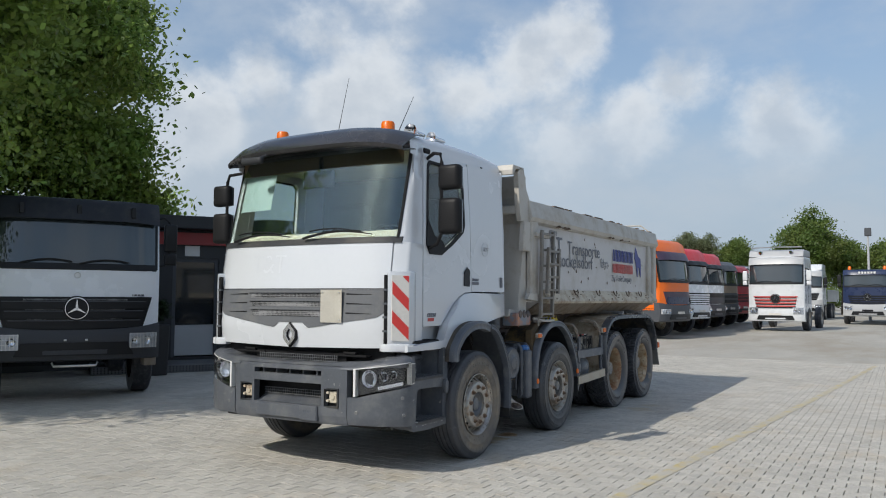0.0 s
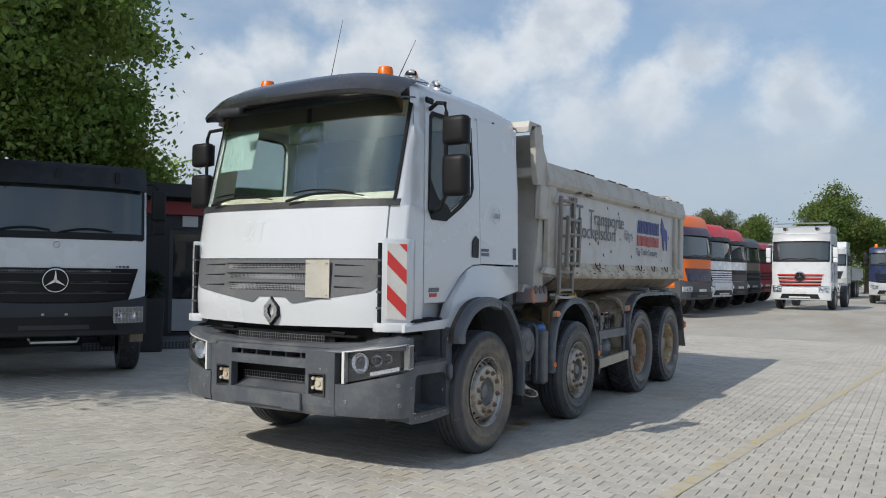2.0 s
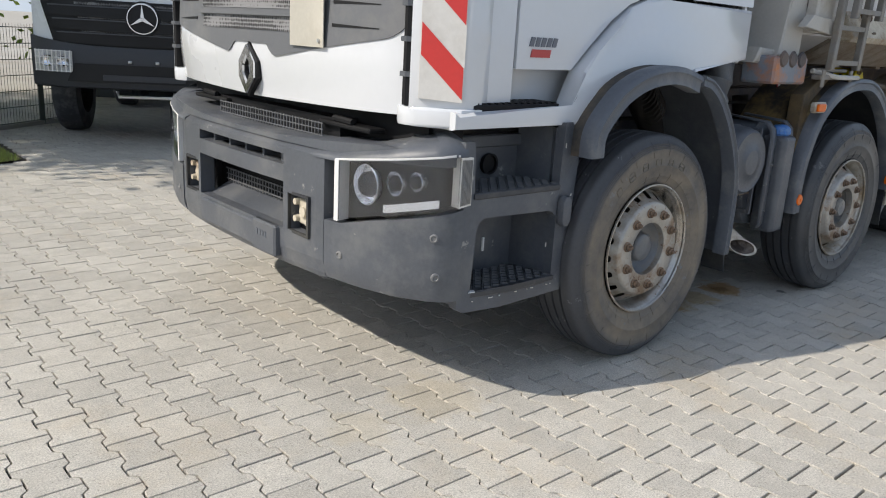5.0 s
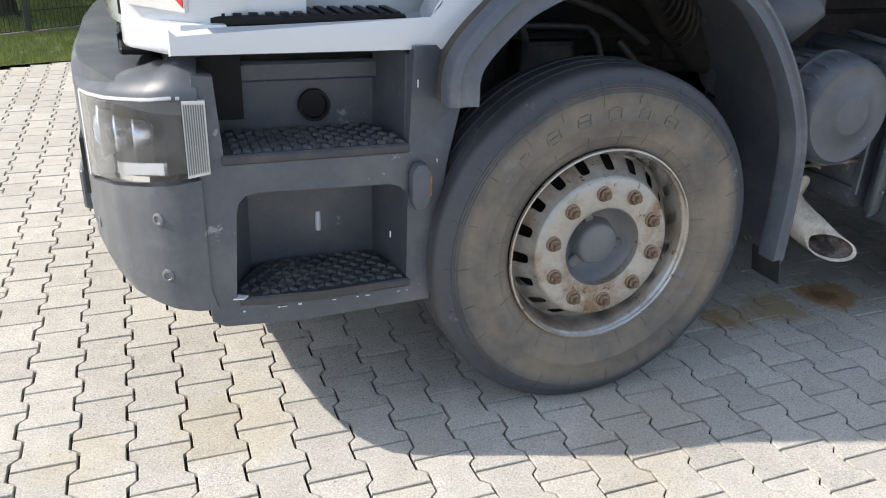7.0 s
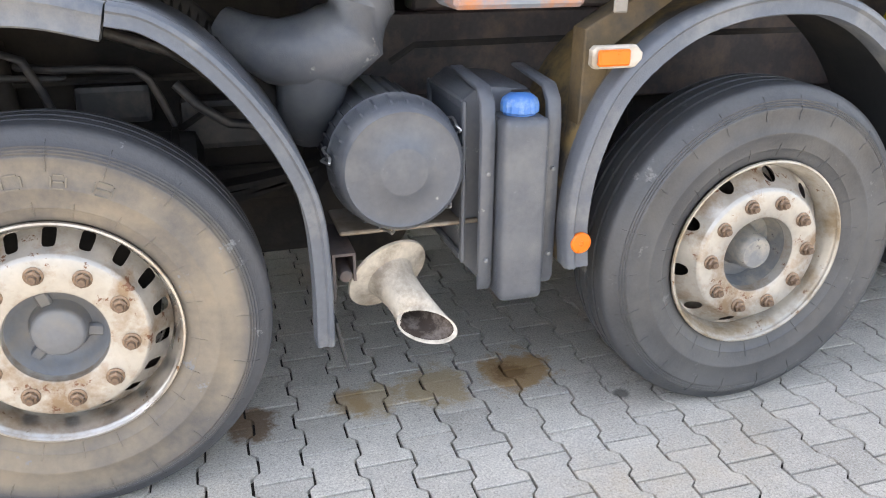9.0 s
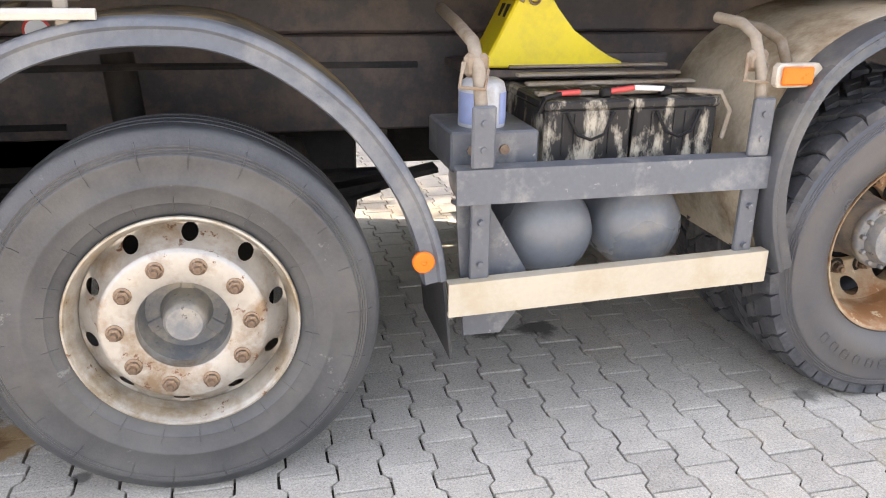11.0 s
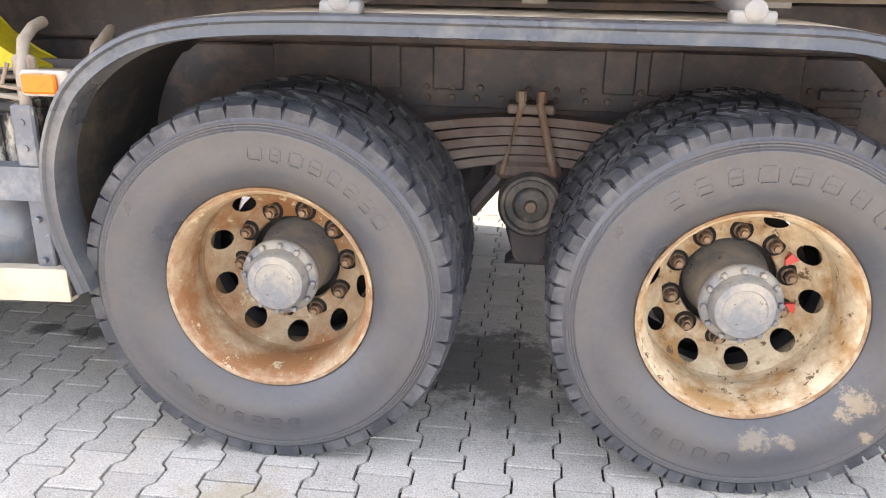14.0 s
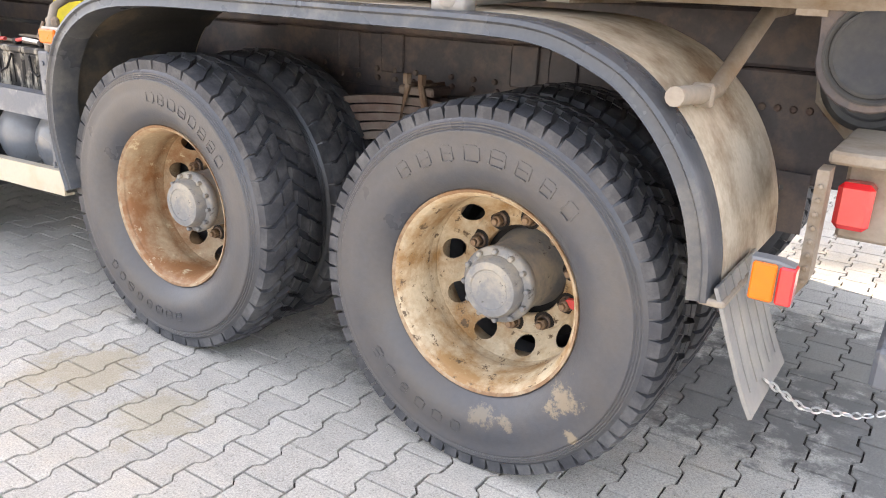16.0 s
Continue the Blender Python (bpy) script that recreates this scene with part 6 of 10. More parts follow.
# bogie spring pack with U-bolts and trunnion
M["trunnion_grey"] = material("worn_grey_trunnion", (0.040, 0.038, 0.037), 0.6, var=0.2, bump=0.2, dirt=(0.17, 0.14, 0.11), dirt_amount=0.4, dirt_scale=12)
M["bolt_rust"] = material("dark_bolt_rust", (0.12, 0.07, 0.042), 0.75, var=0.3, bump=0.3, bump_scale=80, dirt=(0.20, 0.15, 0.11), dirt_amount=0.3, dirt_scale=14)
bm = bmesh.new()
for k in range(5):
    half = 0.62 - 0.075 * k
    z = 0.945 - 0.031 * k
    path = [(6.065 + half * t, z - 0.10 * t * t * (half / 0.62)) for t in steps(-1, 1, 12)]
    strip(bm, path, 0.545, 0.635, -0.027)
spring = part("spring_pack", bm, "spring_rust", truck, "dusty pack of bogie leaf springs", 40)
add_box("spring_cap", (5.99, 0.53, 0.955), (6.14, 0.65, 0.985), "spring_rust", spring, 0.006)
for dx in (-0.035, 0.035):
    bm = bmesh.new()
    tube(bm, [(6.065 + dx * 2.4, 0.525, 0.765), (6.065 + dx * 0.8, 0.525, 0.99), (6.065 + dx * 0.8, 0.655, 0.99), (6.065 + dx * 2.4, 0.655, 0.765)], 0.013, 8)
    lathe(bm, [(0, 1.03), (0.016, 1.03), (0.016, 0.995)], 6, "z", (6.065 + dx * 0.9, 0.525, 0))
    part("u_bolt", bm, "bolt_rust", spring, "rusty U-bolt")
add_box("spring_seat", (5.96, 0.53, 0.745), (6.17, 0.66, 0.80), "spring_rust", spring, 0.012)
lathe_part("trunnion", [(0.11, 0.60), (0.108, 0.515), (0.098, 0.500), (0.088, 0.500), (0.082, 0.512), (0.060, 0.512), (0.055, 0.500), (0.048, 0.495), (0.022, 0.495), (0.018, 0.485), (0, 0.485)], 36, "y", (6.08, 0, 0.665), "trunnion_grey", spring, "", 45)
lathe_part("trunnion_bolt", [(0, 0.478), (0.019, 0.480), (0.021, 0.497)], 6, "y", (6.08, 0, 0.665), "rust", spring)
bm = bmesh.new()
prism(bm, [(5.97, 0.78), (6.19, 0.78), (6.165, 0.56), (6.115, 0.46), (6.15, 0.435), (6.0, 0.435), (6.045, 0.46), (6.0, 0.56)], 0.57, 0.68, "y", 0.012)
part("bogie_bracket", bm, "chassis", spring)
for s in (-1, 1):
    bm = bmesh.new()
    tube(bm, [(6.08 + s * 0.09, 0.62, 0.76), (6.08 + s * 0.20, 0.62, 0.62), (6.08 + s * 0.45, 0.7, 0.50)], 0.035, 8)
    part("torque_rod", bm, "chassis", spring)

# ---- intake, air filter, exhaust, tank ----
filt = lathe_part("air_filter", [(r * 0.985, h) for r, h in [(0.165, 0.52), (0.165, 0.14), (0.186, 0.135), (0.190, 0.115), (0.184, 0.105), (0.180, 0.055), (0.170, 0.020), (0.158, 0.010), (0.150, 0.014), (0.075, 0.004), (0.068, -0.002), (0.060, -0.003), (0, -0.002)]],
                  64, "y", (2.158, 0.0, 0.857), "plastic", None, "grey drum-shaped air filter housing", 40)
bm = bmesh.new()
for k in range(26):
    a = 2 * math.pi * k / 26
    m = Matrix.Translation((2.158, 0, 0.857)) @ Matrix.Diagonal((0.985, 1, 0.985, 1)) @ Matrix.Rotation(a, 4, "Y")
    v = [bm.verts.new(m @ Vector(p)) for p in ((0.160, 0.012, -0.003), (0.160, 0.012, 0.003), (0.184, 0.052, 0.003), (0.184, 0.052, -0.003), (0.188, 0.105, 0.003), (0.188, 0.105, -0.003))]
    bm.faces.new(v[:4])
    bm.faces.new((v[3], v[2], v[4], v[5]))
    v2 = [bm.verts.new(m @ Vector(p)) for p in ((0.160, 0.15, -0.004), (0.172, 0.15, -0.004), (0.172, 0.50, -0.004), (0.160, 0.50, -0.004), (0.160, 0.15, 0.004), (0.172, 0.15, 0.004), (0.172, 0.50, 0.004), (0.160, 0.50, 0.004))]
    for c in ((0, 1, 2, 3), (4, 5, 6, 7), (1, 2, 6, 5), (0, 1, 5, 4)):
        bm.faces.new([v2[q] for q in c])
part("filter_rib", bm, "plastic", filt)
bm = bmesh.new()
for a in (28, 172, 262, 318):
    c, s = math.cos(radians(a)), math.sin(radians(a))
    for e in (-0.016, 0.016):
        tube(bm, [(2.158 + rr * c - w_ * s, yy, 0.857 + rr * s + w_ * c) for rr, yy, w_ in ((0.186, 0.150, e), (0.198, 0.125, e), (0.196, 0.100, e * 0.8), (0.187, 0.062, e * 0.5), (0.190, 0.050, 0))], 0.0038, 6)
part("filter_clip", bm, "steel", filt)
lathe_part("filter_strap", [(0.150, 0.185), (0.161, 0.186), (0.163, 0.190), (0.163, 0.212), (0.161, 0.216), (0.150, 0.217)], 48, "y", (2.158, 0.0, 0.857), "tank_grey", filt, "pale steel strap round the filter", 40)
add_box("filter_bracket", (1.995, 0.10, 0.655), (2.40, 0.30, 0.667), "dusty", filt, 0.004)
bm = bmesh.new()
tube(bm, [(1.74, 0.36, 1.20), (1.80, 0.33, 1.165), (1.87, 0.30, 1.135), (1.95, 0.275, 1.130), (2.02, 0.26, 1.145), (2.075, 0.25, 1.19), (2.105, 0.25, 1.26), (2.115, 0.25, 1.34), (2.115, 0.26, 1.50), (2.115, 0.27, 1.75)],
     [0.055, 0.070, 0.088, 0.104, 0.112, 0.108, 0.095, 0.085, 0.083, 0.083], 26)
tube(bm, [(1.99, 0.27, 1.12), (1.97, 0.30, 1.05), (1.96, 0.36, 0.96), (1.97, 0.42, 0.90)], [0.10, 0.10, 0.09, 0.08], 20)
part("intake_duct", bm, "plastic", truck, "dark moulded air intake duct", 60)
bm = bmesh.new()
tube(bm, [(1.55, 0.35, 1.28), (1.72, 0.4, 1.12), (1.86, 0.42, 1.0), (2.0, 0.42, 0.96)], 0.075, 14)
for k in range(8):
    lathe(bm, [(0.085, 0), (0.09, 0.008), (0.085, 0.016)], 14, "x", (1.58 + 0.02 * k, 0.36, 1.25 - 0.02 * k))
part("air_hose", bm, "dark", truck, "", 60)
bm = bmesh.new()
e_dir = Vector((0.075, -0.205, -0.10)).normalized()
e_up = Vector((0, -0.18, 0.98))
def pipe_rings(rows, n=36):
    """Oval rings (way along the pipe, half width, half height, lean of the ring) joined into a skin."""
    rings = []
    for s_, ru, rv, lean in rows:
        c = Vector((2.146, 0.195, 0.487)) + e_dir * s_
        u = e_dir.cross(Vector((0, 0, 1))).normalized()
        v = u.cross(e_dir).normalized()
        turn = lean / 58.0                                  # the lip is cut aslant
        u = u.lerp(Vector((-0.9, 0.42, 0.12)), turn).normalized()
        v = v.lerp(Vector((0.25, 0.55, 0.80)), turn).normalized()
        rings.append([bm.verts.new(c + u * ru * math.cos(t) + v * rv * math.sin(t)) for t in [2 * math.pi * k / n for k in range(n)]])
    for a, b in zip(rings, rings[1:]):
        for k in range(n):
            bm.faces.new((a[k], a[(k + 1) % n], b[(k + 1) % n], b[k]))
pipe_rings([(-0.004, 0.02, 0.02, 0), (-0.004, 0.128, 0.128, 0), (0.0, 0.133, 0.133, 0), (0.007, 0.131, 0.131, 0), (0.006, 0.122, 0.122, 0), (0.008, 0.100, 0.100, 0), (0.018, 0.076, 0.076, 0), (0.045, 0.065, 0.065, 0), (0.10, 0.059, 0.059, 0),
            (0.14, 0.057, 0.055, 14), (0.175, 0.061, 0.050, 30), (0.20, 0.071, 0.047, 46), (0.222, 0.087, 0.047, 58), (0.226, 0.088, 0.048, 58), (0.224, 0.083, 0.043, 58), (0.20, 0.061, 0.039, 46), (0.17, 0.047, 0.040, 30), (0.12, 0.042, 0.042, 8)])
ex = part("exhaust_pipe", bm, "exhaust", truck, "stained flared exhaust pipe with a wide flange", 45)
bm = bmesh.new()
pipe_rings([(0.221, 0.080, 0.0405, 57), (0.199, 0.059, 0.037, 46), (0.169, 0.045, 0.0385, 30), (0.12, 0.040, 0.040, 8), (0.12, 0.001, 0.001, 8)])
part("pipe_mouth", bm, "sooty_rust", ex, "", 45)
lathe_part("silencer", [(0, 0.30), (0.16, 0.30), (0.18, 0.34), (0.18, 0.95), (0.16, 1.0), (0, 1.0)], 28, "y", (2.12, 0.12, 0.60), "dark")

bm = bmesh.new()
prism(bm, [(2.345, 0.54), (2.40, 0.475), (2.53, 0.465), (2.575, 0.52), (2.575, 1.0), (2.545, 1.035), (2.40, 1.05), (2.345, 1.01)], 0.115, 0.45, "y", 0.02, 2)
tank = part("fluid_tank", bm, "plastic", truck, "dark grey fluid tank with a blue cap", 40)
bm = bmesh.new()
box(bm, (2.420, -0.035, 0.450), (2.556, 0.10, 0.985), 0.034, 4)
part("tank_body", bm, "plastic", tank, "", 40)
for x in (2.392, 2.582):
    bm = bmesh.new()
    prism(bm, [(0.03, 0.475), (0.012, 0.50), (0.010, 0.96), (0.022, 1.02), (0.06, 1.058), (0.30, 1.075), (0.30, 1.066), (0.066, 1.048), (0.036, 1.012), (0.026, 0.96), (0.028, 0.505)], x - 0.020, x + 0.020, "x", 0.003)
    part("tank_strap", bm, "plastic", tank, "grey steel tank strap", 50)
bm = bmesh.new()
for z in (0.575, 0.83):
    for x in (2.392, 2.582):
        lathe(bm, [(0, 0.000), (0.006, 0.002), (0.007, 0.016)], 10, "y", (x, 0, z))
part("strap_screw", bm, "tank_grey", tank)
for lo, hi in (((2.335, 0.06, 0.55), (2.347, 0.085, 1.02)), ((2.335, 0.40, 0.55), (2.347, 0.425, 1.02)), ((2.335, 0.085, 0.55), (2.347, 0.40, 0.575)), ((2.335, 0.085, 0.995), (2.347, 0.40, 1.02))):
    add_box("tank_rim", lo, hi, "plastic", tank, 0.004)
bm = bmesh.new()
lathe(bm, [(0.045, 0.978), (0.045, 0.988), (0.049, 0.992), (0.049, 1.010), (0.045, 1.026), (0.032, 1.037), (0.012, 1.042), (0, 1.043)], 40, "z", (2.487, 0.035, 0))
for v in bm.verts:                                         # gripping ridges
    if 0.989 < v.co.z < 1.03 and round(math.atan2(v.co.y - 0.035, v.co.x - 2.487) / (2 * math.pi / 40)) % 2:
        v.co.x, v.co.y = 2.487 + (v.co.x - 2.487) * 1.07, 0.035 + (v.co.y - 0.035) * 1.07
cap = part("tank_cap", bm, "blue", tank, "bright blue screw cap", 40)
for z in (0.948, 0.962):
    lathe_part("neck_ring", [(0.050, z), (0.059, z + 0.002), (0.059, z + 0.006), (0.050, z + 0.008)], 28, "z", (2.487, 0.035, 0), "plastic", tank)
bm = bmesh.new()
box(bm, (2.462, 0.029, 1.0435), (2.512, 0.041, 1.0475))
part("cap_slot", bm, "black", cap)
lathe_part("tank_neck", [(0.058, 0.965), (0.062, 0.972), (0.062, 0.978), (0.054, 0.982)], 28, "z", (2.487, 0.035, 0), "plastic", tank)

M["hose_grey"] = material("dusty_hose", (0.045, 0.046, 0.05), 0.5, var=0.2, dirt=(0.10, 0.09, 0.08), dirt_amount=0.3, dirt_scale=10)
# brown canvas corner behind the second mudguard, pipes and lines
bm = bmesh.new()
prism(bm, [(2.66, 1.20), (2.80, 1.28), (2.98, 1.33), (2.95, 1.29), (2.74, 1.16), (2.68, 0.80), (2.655, 0.80)], 0.02, 0.10, "y", 0.004)
part("mudguard_apron", bm, material("ochre_canvas", (0.12, 0.082, 0.038), 0.8, var=0.25, bump=0.2, dirt=(0.035, 0.033, 0.031), dirt_amount=0.62, dirt_scale=4, soft=0.12), truck, "brown dusty apron beside the mudguard")
bm = bmesh.new()
for z, y, x0, x1 in ((1.10, 0.55, 2.25, 4.0), (0.92, 0.60, 1.6, 2.9), (1.02, 0.62, 0.8, 2.0)):
    tube(bm, [(x0, y, z - 0.05), (x0 + 0.08, y, z), ((x0 + x1) / 2, y - 0.03, z + 0.01), (x1, y, z)], 0.012, 6)
part("brake_line", bm, "dark", truck, "dark brake hoses and lines", 60)
for pts, r in (([(1.05, 0.54, 0.92), (1.09, 0.52, 1.05), (1.15, 0.50, 1.13), (1.21, 0.50, 1.105), (1.245, 0.51, 1.02), (1.26, 0.56, 0.93)], 0.013), ([(1.17, 0.60, 1.075), (1.27, 0.56, 1.068), (1.39, 0.55, 1.068), (1.49, 0.55, 1.062), (1.53, 0.55, 1.03), (1.555, 0.55, 0.97), (1.585, 0.56, 0.89)], 0.012),
               ([(0.98, 0.62, 1.16), (1.04, 0.58, 1.075), (1.12, 0.56, 1.052), (1.30, 0.60, 1.035)], 0.010), ([(1.60, 0.52, 1.02), (1.66, 0.50, 0.955), (1.74, 0.50, 0.90), (1.82, 0.52, 0.885)], 0.015), ([(1.42, 0.62, 1.16), (1.60, 0.60, 1.10), (1.76, 0.58, 1.0)], 0.018)):
    bm = bmesh.new()
    tube(bm, pts, r, 8)
    part("air_line", bm, "hose_grey", truck, "grey bent air line", 60)
for x0, z0, x1, z1 in ((0.92, 0.86, 1.10, 1.02), (1.60, 0.78, 1.86, 0.94), (1.30, 0.88, 1.52, 1.0)):   # dark brackets and housings on the engine's side
    add_box("engine_bracket", (x0, 0.66, z0), (x1, 0.76, z1), "hose_grey", None, 0.02, "", 2)
# unseen box added to cover sunlit ground that showed beneath the engine
add_box("oil_sump", (0.95, 0.95, 0.27), (2.25, 1.45, 0.56), "dark", None, 0.05, "dark box added under the engine to cover bright ground", 2)

# equipment step with peeling red-orange paint, above the tank
bm = bmesh.new()
box(bm, (2.30, 0.03, 1.255), (2.66, 0.22, 1.40), 0.012)
tray = part("side_tray", bm, material("peeling_tray_paint", (0.19, 0.215, 0.25), 0.5, var=0.15, dirt=(0.46, 0.17, 0.06), dirt_amount=0.30, dirt_scale=7), truck, "grey side tray with peeling orange paint")
bm = bmesh.new()
for k in range(3):
    lathe(bm, [(0.0, 0.0), (0.035, 0.0), (0.045, 0.01)], 14, "y", (2.38 + 0.10 * k, 0.022, 1.385))
part("tray_dimple", bm, "chassis", tray)
bm = bmesh.new()
box(bm, (2.70, -0.035, 1.285), (3.10, 0.02, 1.312), 0.004)
box(bm, (2.705, -0.04, 1.245), (2.745, -0.032, 1.34), 0.004)
box(bm, (3.05, -0.045, 1.245), (3.082, -0.030, 1.34), 0.004)
box(bm, (2.72, 0.0, 1.325), (3.10, 0.03, 1.345), 0.004)
part("ladder_foot", bm, "ladder", truck, "pale bracket of the body ladder")
lathe_part("warning_sticker", [(0.0, 0.0), (0.036, 0.0), (0.036, 0.003)], 24, "y", (2.93, 0.30, 1.235), "red_refl")
lathe_part("warning_sticker", [(0.0, -0.003), (0.029, -0.003), (0.029, 0.0)], 24, "y", (2.93, 0.30, 1.235), "canister")

# ---- battery carrier ----
bm = bmesh.new()
prism(bm, [(-0.035, 0.775), (-0.028, 0.868), (0.02, 0.872), (0.02, 0.862), (-0.018, 0.858), (-0.024, 0.785), (0.03, 0.775), (0.03, 0.765)], 3.885, 4.815, "x")
frame_side = part("carrier_beam", bm, "frame_grey", truck, "grey bent-steel carrier beam")
bm = bmesh.new()
prism(bm, [(-0.045, 0.485), (-0.045, 0.583), (-0.005, 0.583), (-0.005, 0.573), (-0.037, 0.573), (-0.037, 0.495), (-0.005, 0.495), (-0.005, 0.485)], 3.865, 4.845, "x")
for v in bm.verts:
    v.co.z -= 0.028 * (4.845 - v.co.x) / 0.98
part("under_run_rail", bm, "rail_white", truck, "cream under-run side rail")
for x in (3.93, 4.745):
    bm = bmesh.new()
    box(bm, (x, -0.02, 0.50), (x + 0.055, 0.0, 1.03), 0.004)
    box(bm, (x - 0.005, -0.028, 0.868), (x + 0.06, -0.012, 1.035), 0.006)
    for z in (0.60, 0.72, 0.92, 0.99):
        lathe(bm, [(0, -0.034), (0.009, -0.033), (0.010, -0.02)], 8, "y", (x + 0.027, 0, z))
    part("carrier_post", bm, "frame_grey", truck)
    bm = bmesh.new()
    tube(bm, [(x + 0.027, 0.0, 1.0), (x + 0.02, 0.02, 1.12), (x + 0.015, 0.06, 1.185), (x + 0.03, 0.30, 1.215), (x + 0.06, 0.62, 1.235)] if x < 4.2 else [(x + 0.027, 0.0, 1.0), (x + 0.022, 0.01, 1.10), (x + 0.014, 0.05, 1.195), (x + 0.006, 0.11, 1.225), (x - 0.02, 0.20, 1.235)], 0.018 if x < 4.2 else 0.016, 10)
    pipe = part("bent_pipe", bm, "dusty", truck, "bent pale steel mudguard pipe", 60)
    bm = bmesh.new()
    tube(bm, [(x - 0.02, 0.02, 1.14), (x - 0.035, 0.0, 1.08), (x + 0.03, -0.01, 1.075), (x + 0.045, 0.02, 1.12)], 0.006, 6)
    box(bm, (x - 0.015, 0.02, 1.10), (x + 0.05, 0.05, 1.16), 0.01)
    part("pipe_clip", bm, "rust", pipe)
bm = bmesh.new()
tube(bm, [(4.915, 0.10, 1.10), (4.91, 0.14, 1.17), (4.90, 0.22, 1.20), (4.86, 0.32, 1.21)], 0.016, 10)
part("bent_pipe", bm, "dusty", truck, "", 60)
for x in (4.165, 4.435):
    bm = bmesh.new()
    box(bm, (x, 0.085, 0.83), (x + 0.26, 0.50, 1.00), 0.008)
    box(bm, (x - 0.004, 0.080, 0.995), (x + 0.264, 0.505, 1.022), 0.006)
    for k in range(5):
        box(bm, (x + 0.05 + 0.035 * k, 0.081, 0.87), (x + 0.056 + 0.035 * k, 0.086, 0.985))
    battery = part("battery", bm, "battery", truck, "dusty black truck battery")
    bm = bmesh.new()
    tube(bm, [(x + 0.06, 0.076, 0.99), (x + 0.09, 0.066, 0.93), (x + 0.13, 0.064, 0.915), (x + 0.17, 0.066, 0.93), (x + 0.20, 0.076, 0.99)], 0.005, 6)
    part("battery_handle", bm, "black", battery)
for k in range(4):
    add_box("battery_strap", (4.16, 0.14 + 0.09 * k, 1.026 + 0.014 * k), (4.70, 0.175 + 0.09 * k, 1.036 + 0.014 * k), "dusty", None, 0.003)
add_box("battery_back", (4.14, 0.50, 0.84), (4.74, 0.52, 1.10), "chassis")
for pts, mat in (([(4.15, 0.09, 0.99), (4.16, 0.09, 1.03), (4.21, 0.10, 1.04)], "black"), ([(4.20, 0.10, 1.04), (4.27, 0.11, 1.042)], "text_red"),
                 ([(4.35, 0.11, 1.04), (4.43, 0.10, 1.052)], "text_red"), ([(4.43, 0.10, 1.052), (4.53, 0.11, 1.045)], "canister"), ([(4.60, 0.11, 1.04), (4.70, 0.09, 1.035), (4.735, 0.085, 0.98), (4.72, 0.09, 0.90)], "dusty")):
    bm = bmesh.new()
    tube(bm, pts, 0.008, 8)
    part("battery_cable", bm, mat, truck, "", 60)
for x in (4.335, 4.52):
    add_box("cable_clamp", (x, 0.10, 1.025), (x + 0.032, 0.13, 1.052), "black", None, 0.006)
bm = bmesh.new()
lathe(bm, [(0.064, 0.945), (0.066, 0.955), (0.066, 1.055), (0.060, 1.075), (0.045, 1.084), (0, 1.086)], 32, "z", (4.015, 0.16, 0))
can = part("dryer_canister", bm, material("dusty_white_cartridge", (0.40, 0.42, 0.45), 0.4, var=0.1, dirt=(0.30, 0.28, 0.25), dirt_amount=0.2, dirt_scale=12), truck, "white air dryer cartridge", 45)
bm = bmesh.new()
lathe(bm, [(0.0675, 0.965), (0.0675, 1.05)], 8, "z", (4.015, 0.16, 0), a0=185, a1=235)
lathe(bm, [(0.0675, 0.965), (0.0675, 1.05)], 8, "z", (4.015, 0.16, 0), a0=300, a1=350)
part("canister_label", bm, material("faded_blue_label", (0.22, 0.28, 0.47), 0.5, var=0.15, scale=30), can)
add_box("dryer_box", (3.89, 0.06, 0.84), (4.14, 0.34, 0.95), "frame_grey", None, 0.006)
bm = bmesh.new()
for x in (3.95, 4.04):
    lathe(bm, [(0, 0.05), (0.014, 0.052), (0.015, 0.062)], 8, "y", (x, 0, 0.90))
part("box_bolt", bm, "rust", truck)
for x in (4.235, 4.532):
    t = lathe_part("air_tank", [(0, 0.075), (0.05, 0.080), (0.10, 0.098), (0.128, 0.125), (0.142, 0.165), (0.142, 0.85), (0.12, 0.90), (0, 0.92)], 40, "y", (x, 0, 0.635), "air_tank_paint", None, "blue-grey round air tank", 45)
bm = bmesh.new()
prism(bm, [(3.90, 0.76), (3.99, 0.76), (4.14, 0.50), (4.04, 0.36), (3.93, 0.36)], 0.03, 0.038, "y")
part("side_apron", bm, "frame_grey", truck)
for ob in truck.children:                                  # the carrier and what it holds sit close up to the second mudguard
    if ob.name.split(".")[0] in ("carrier_beam", "under_run_rail", "carrier_post", "bent_pipe", "battery", "battery_strap", "battery_back", "battery_cable", "cable_clamp", "dryer_canister", "dryer_box", "box_bolt", "air_tank", "side_apron"):
        ob.location = (-0.045, 0, -0.01) if ob.name.split(".")[0] not in ("air_tank", "dryer_canister") else (-0.058, 0, -0.028 if "tank" in ob.name else -0.015)
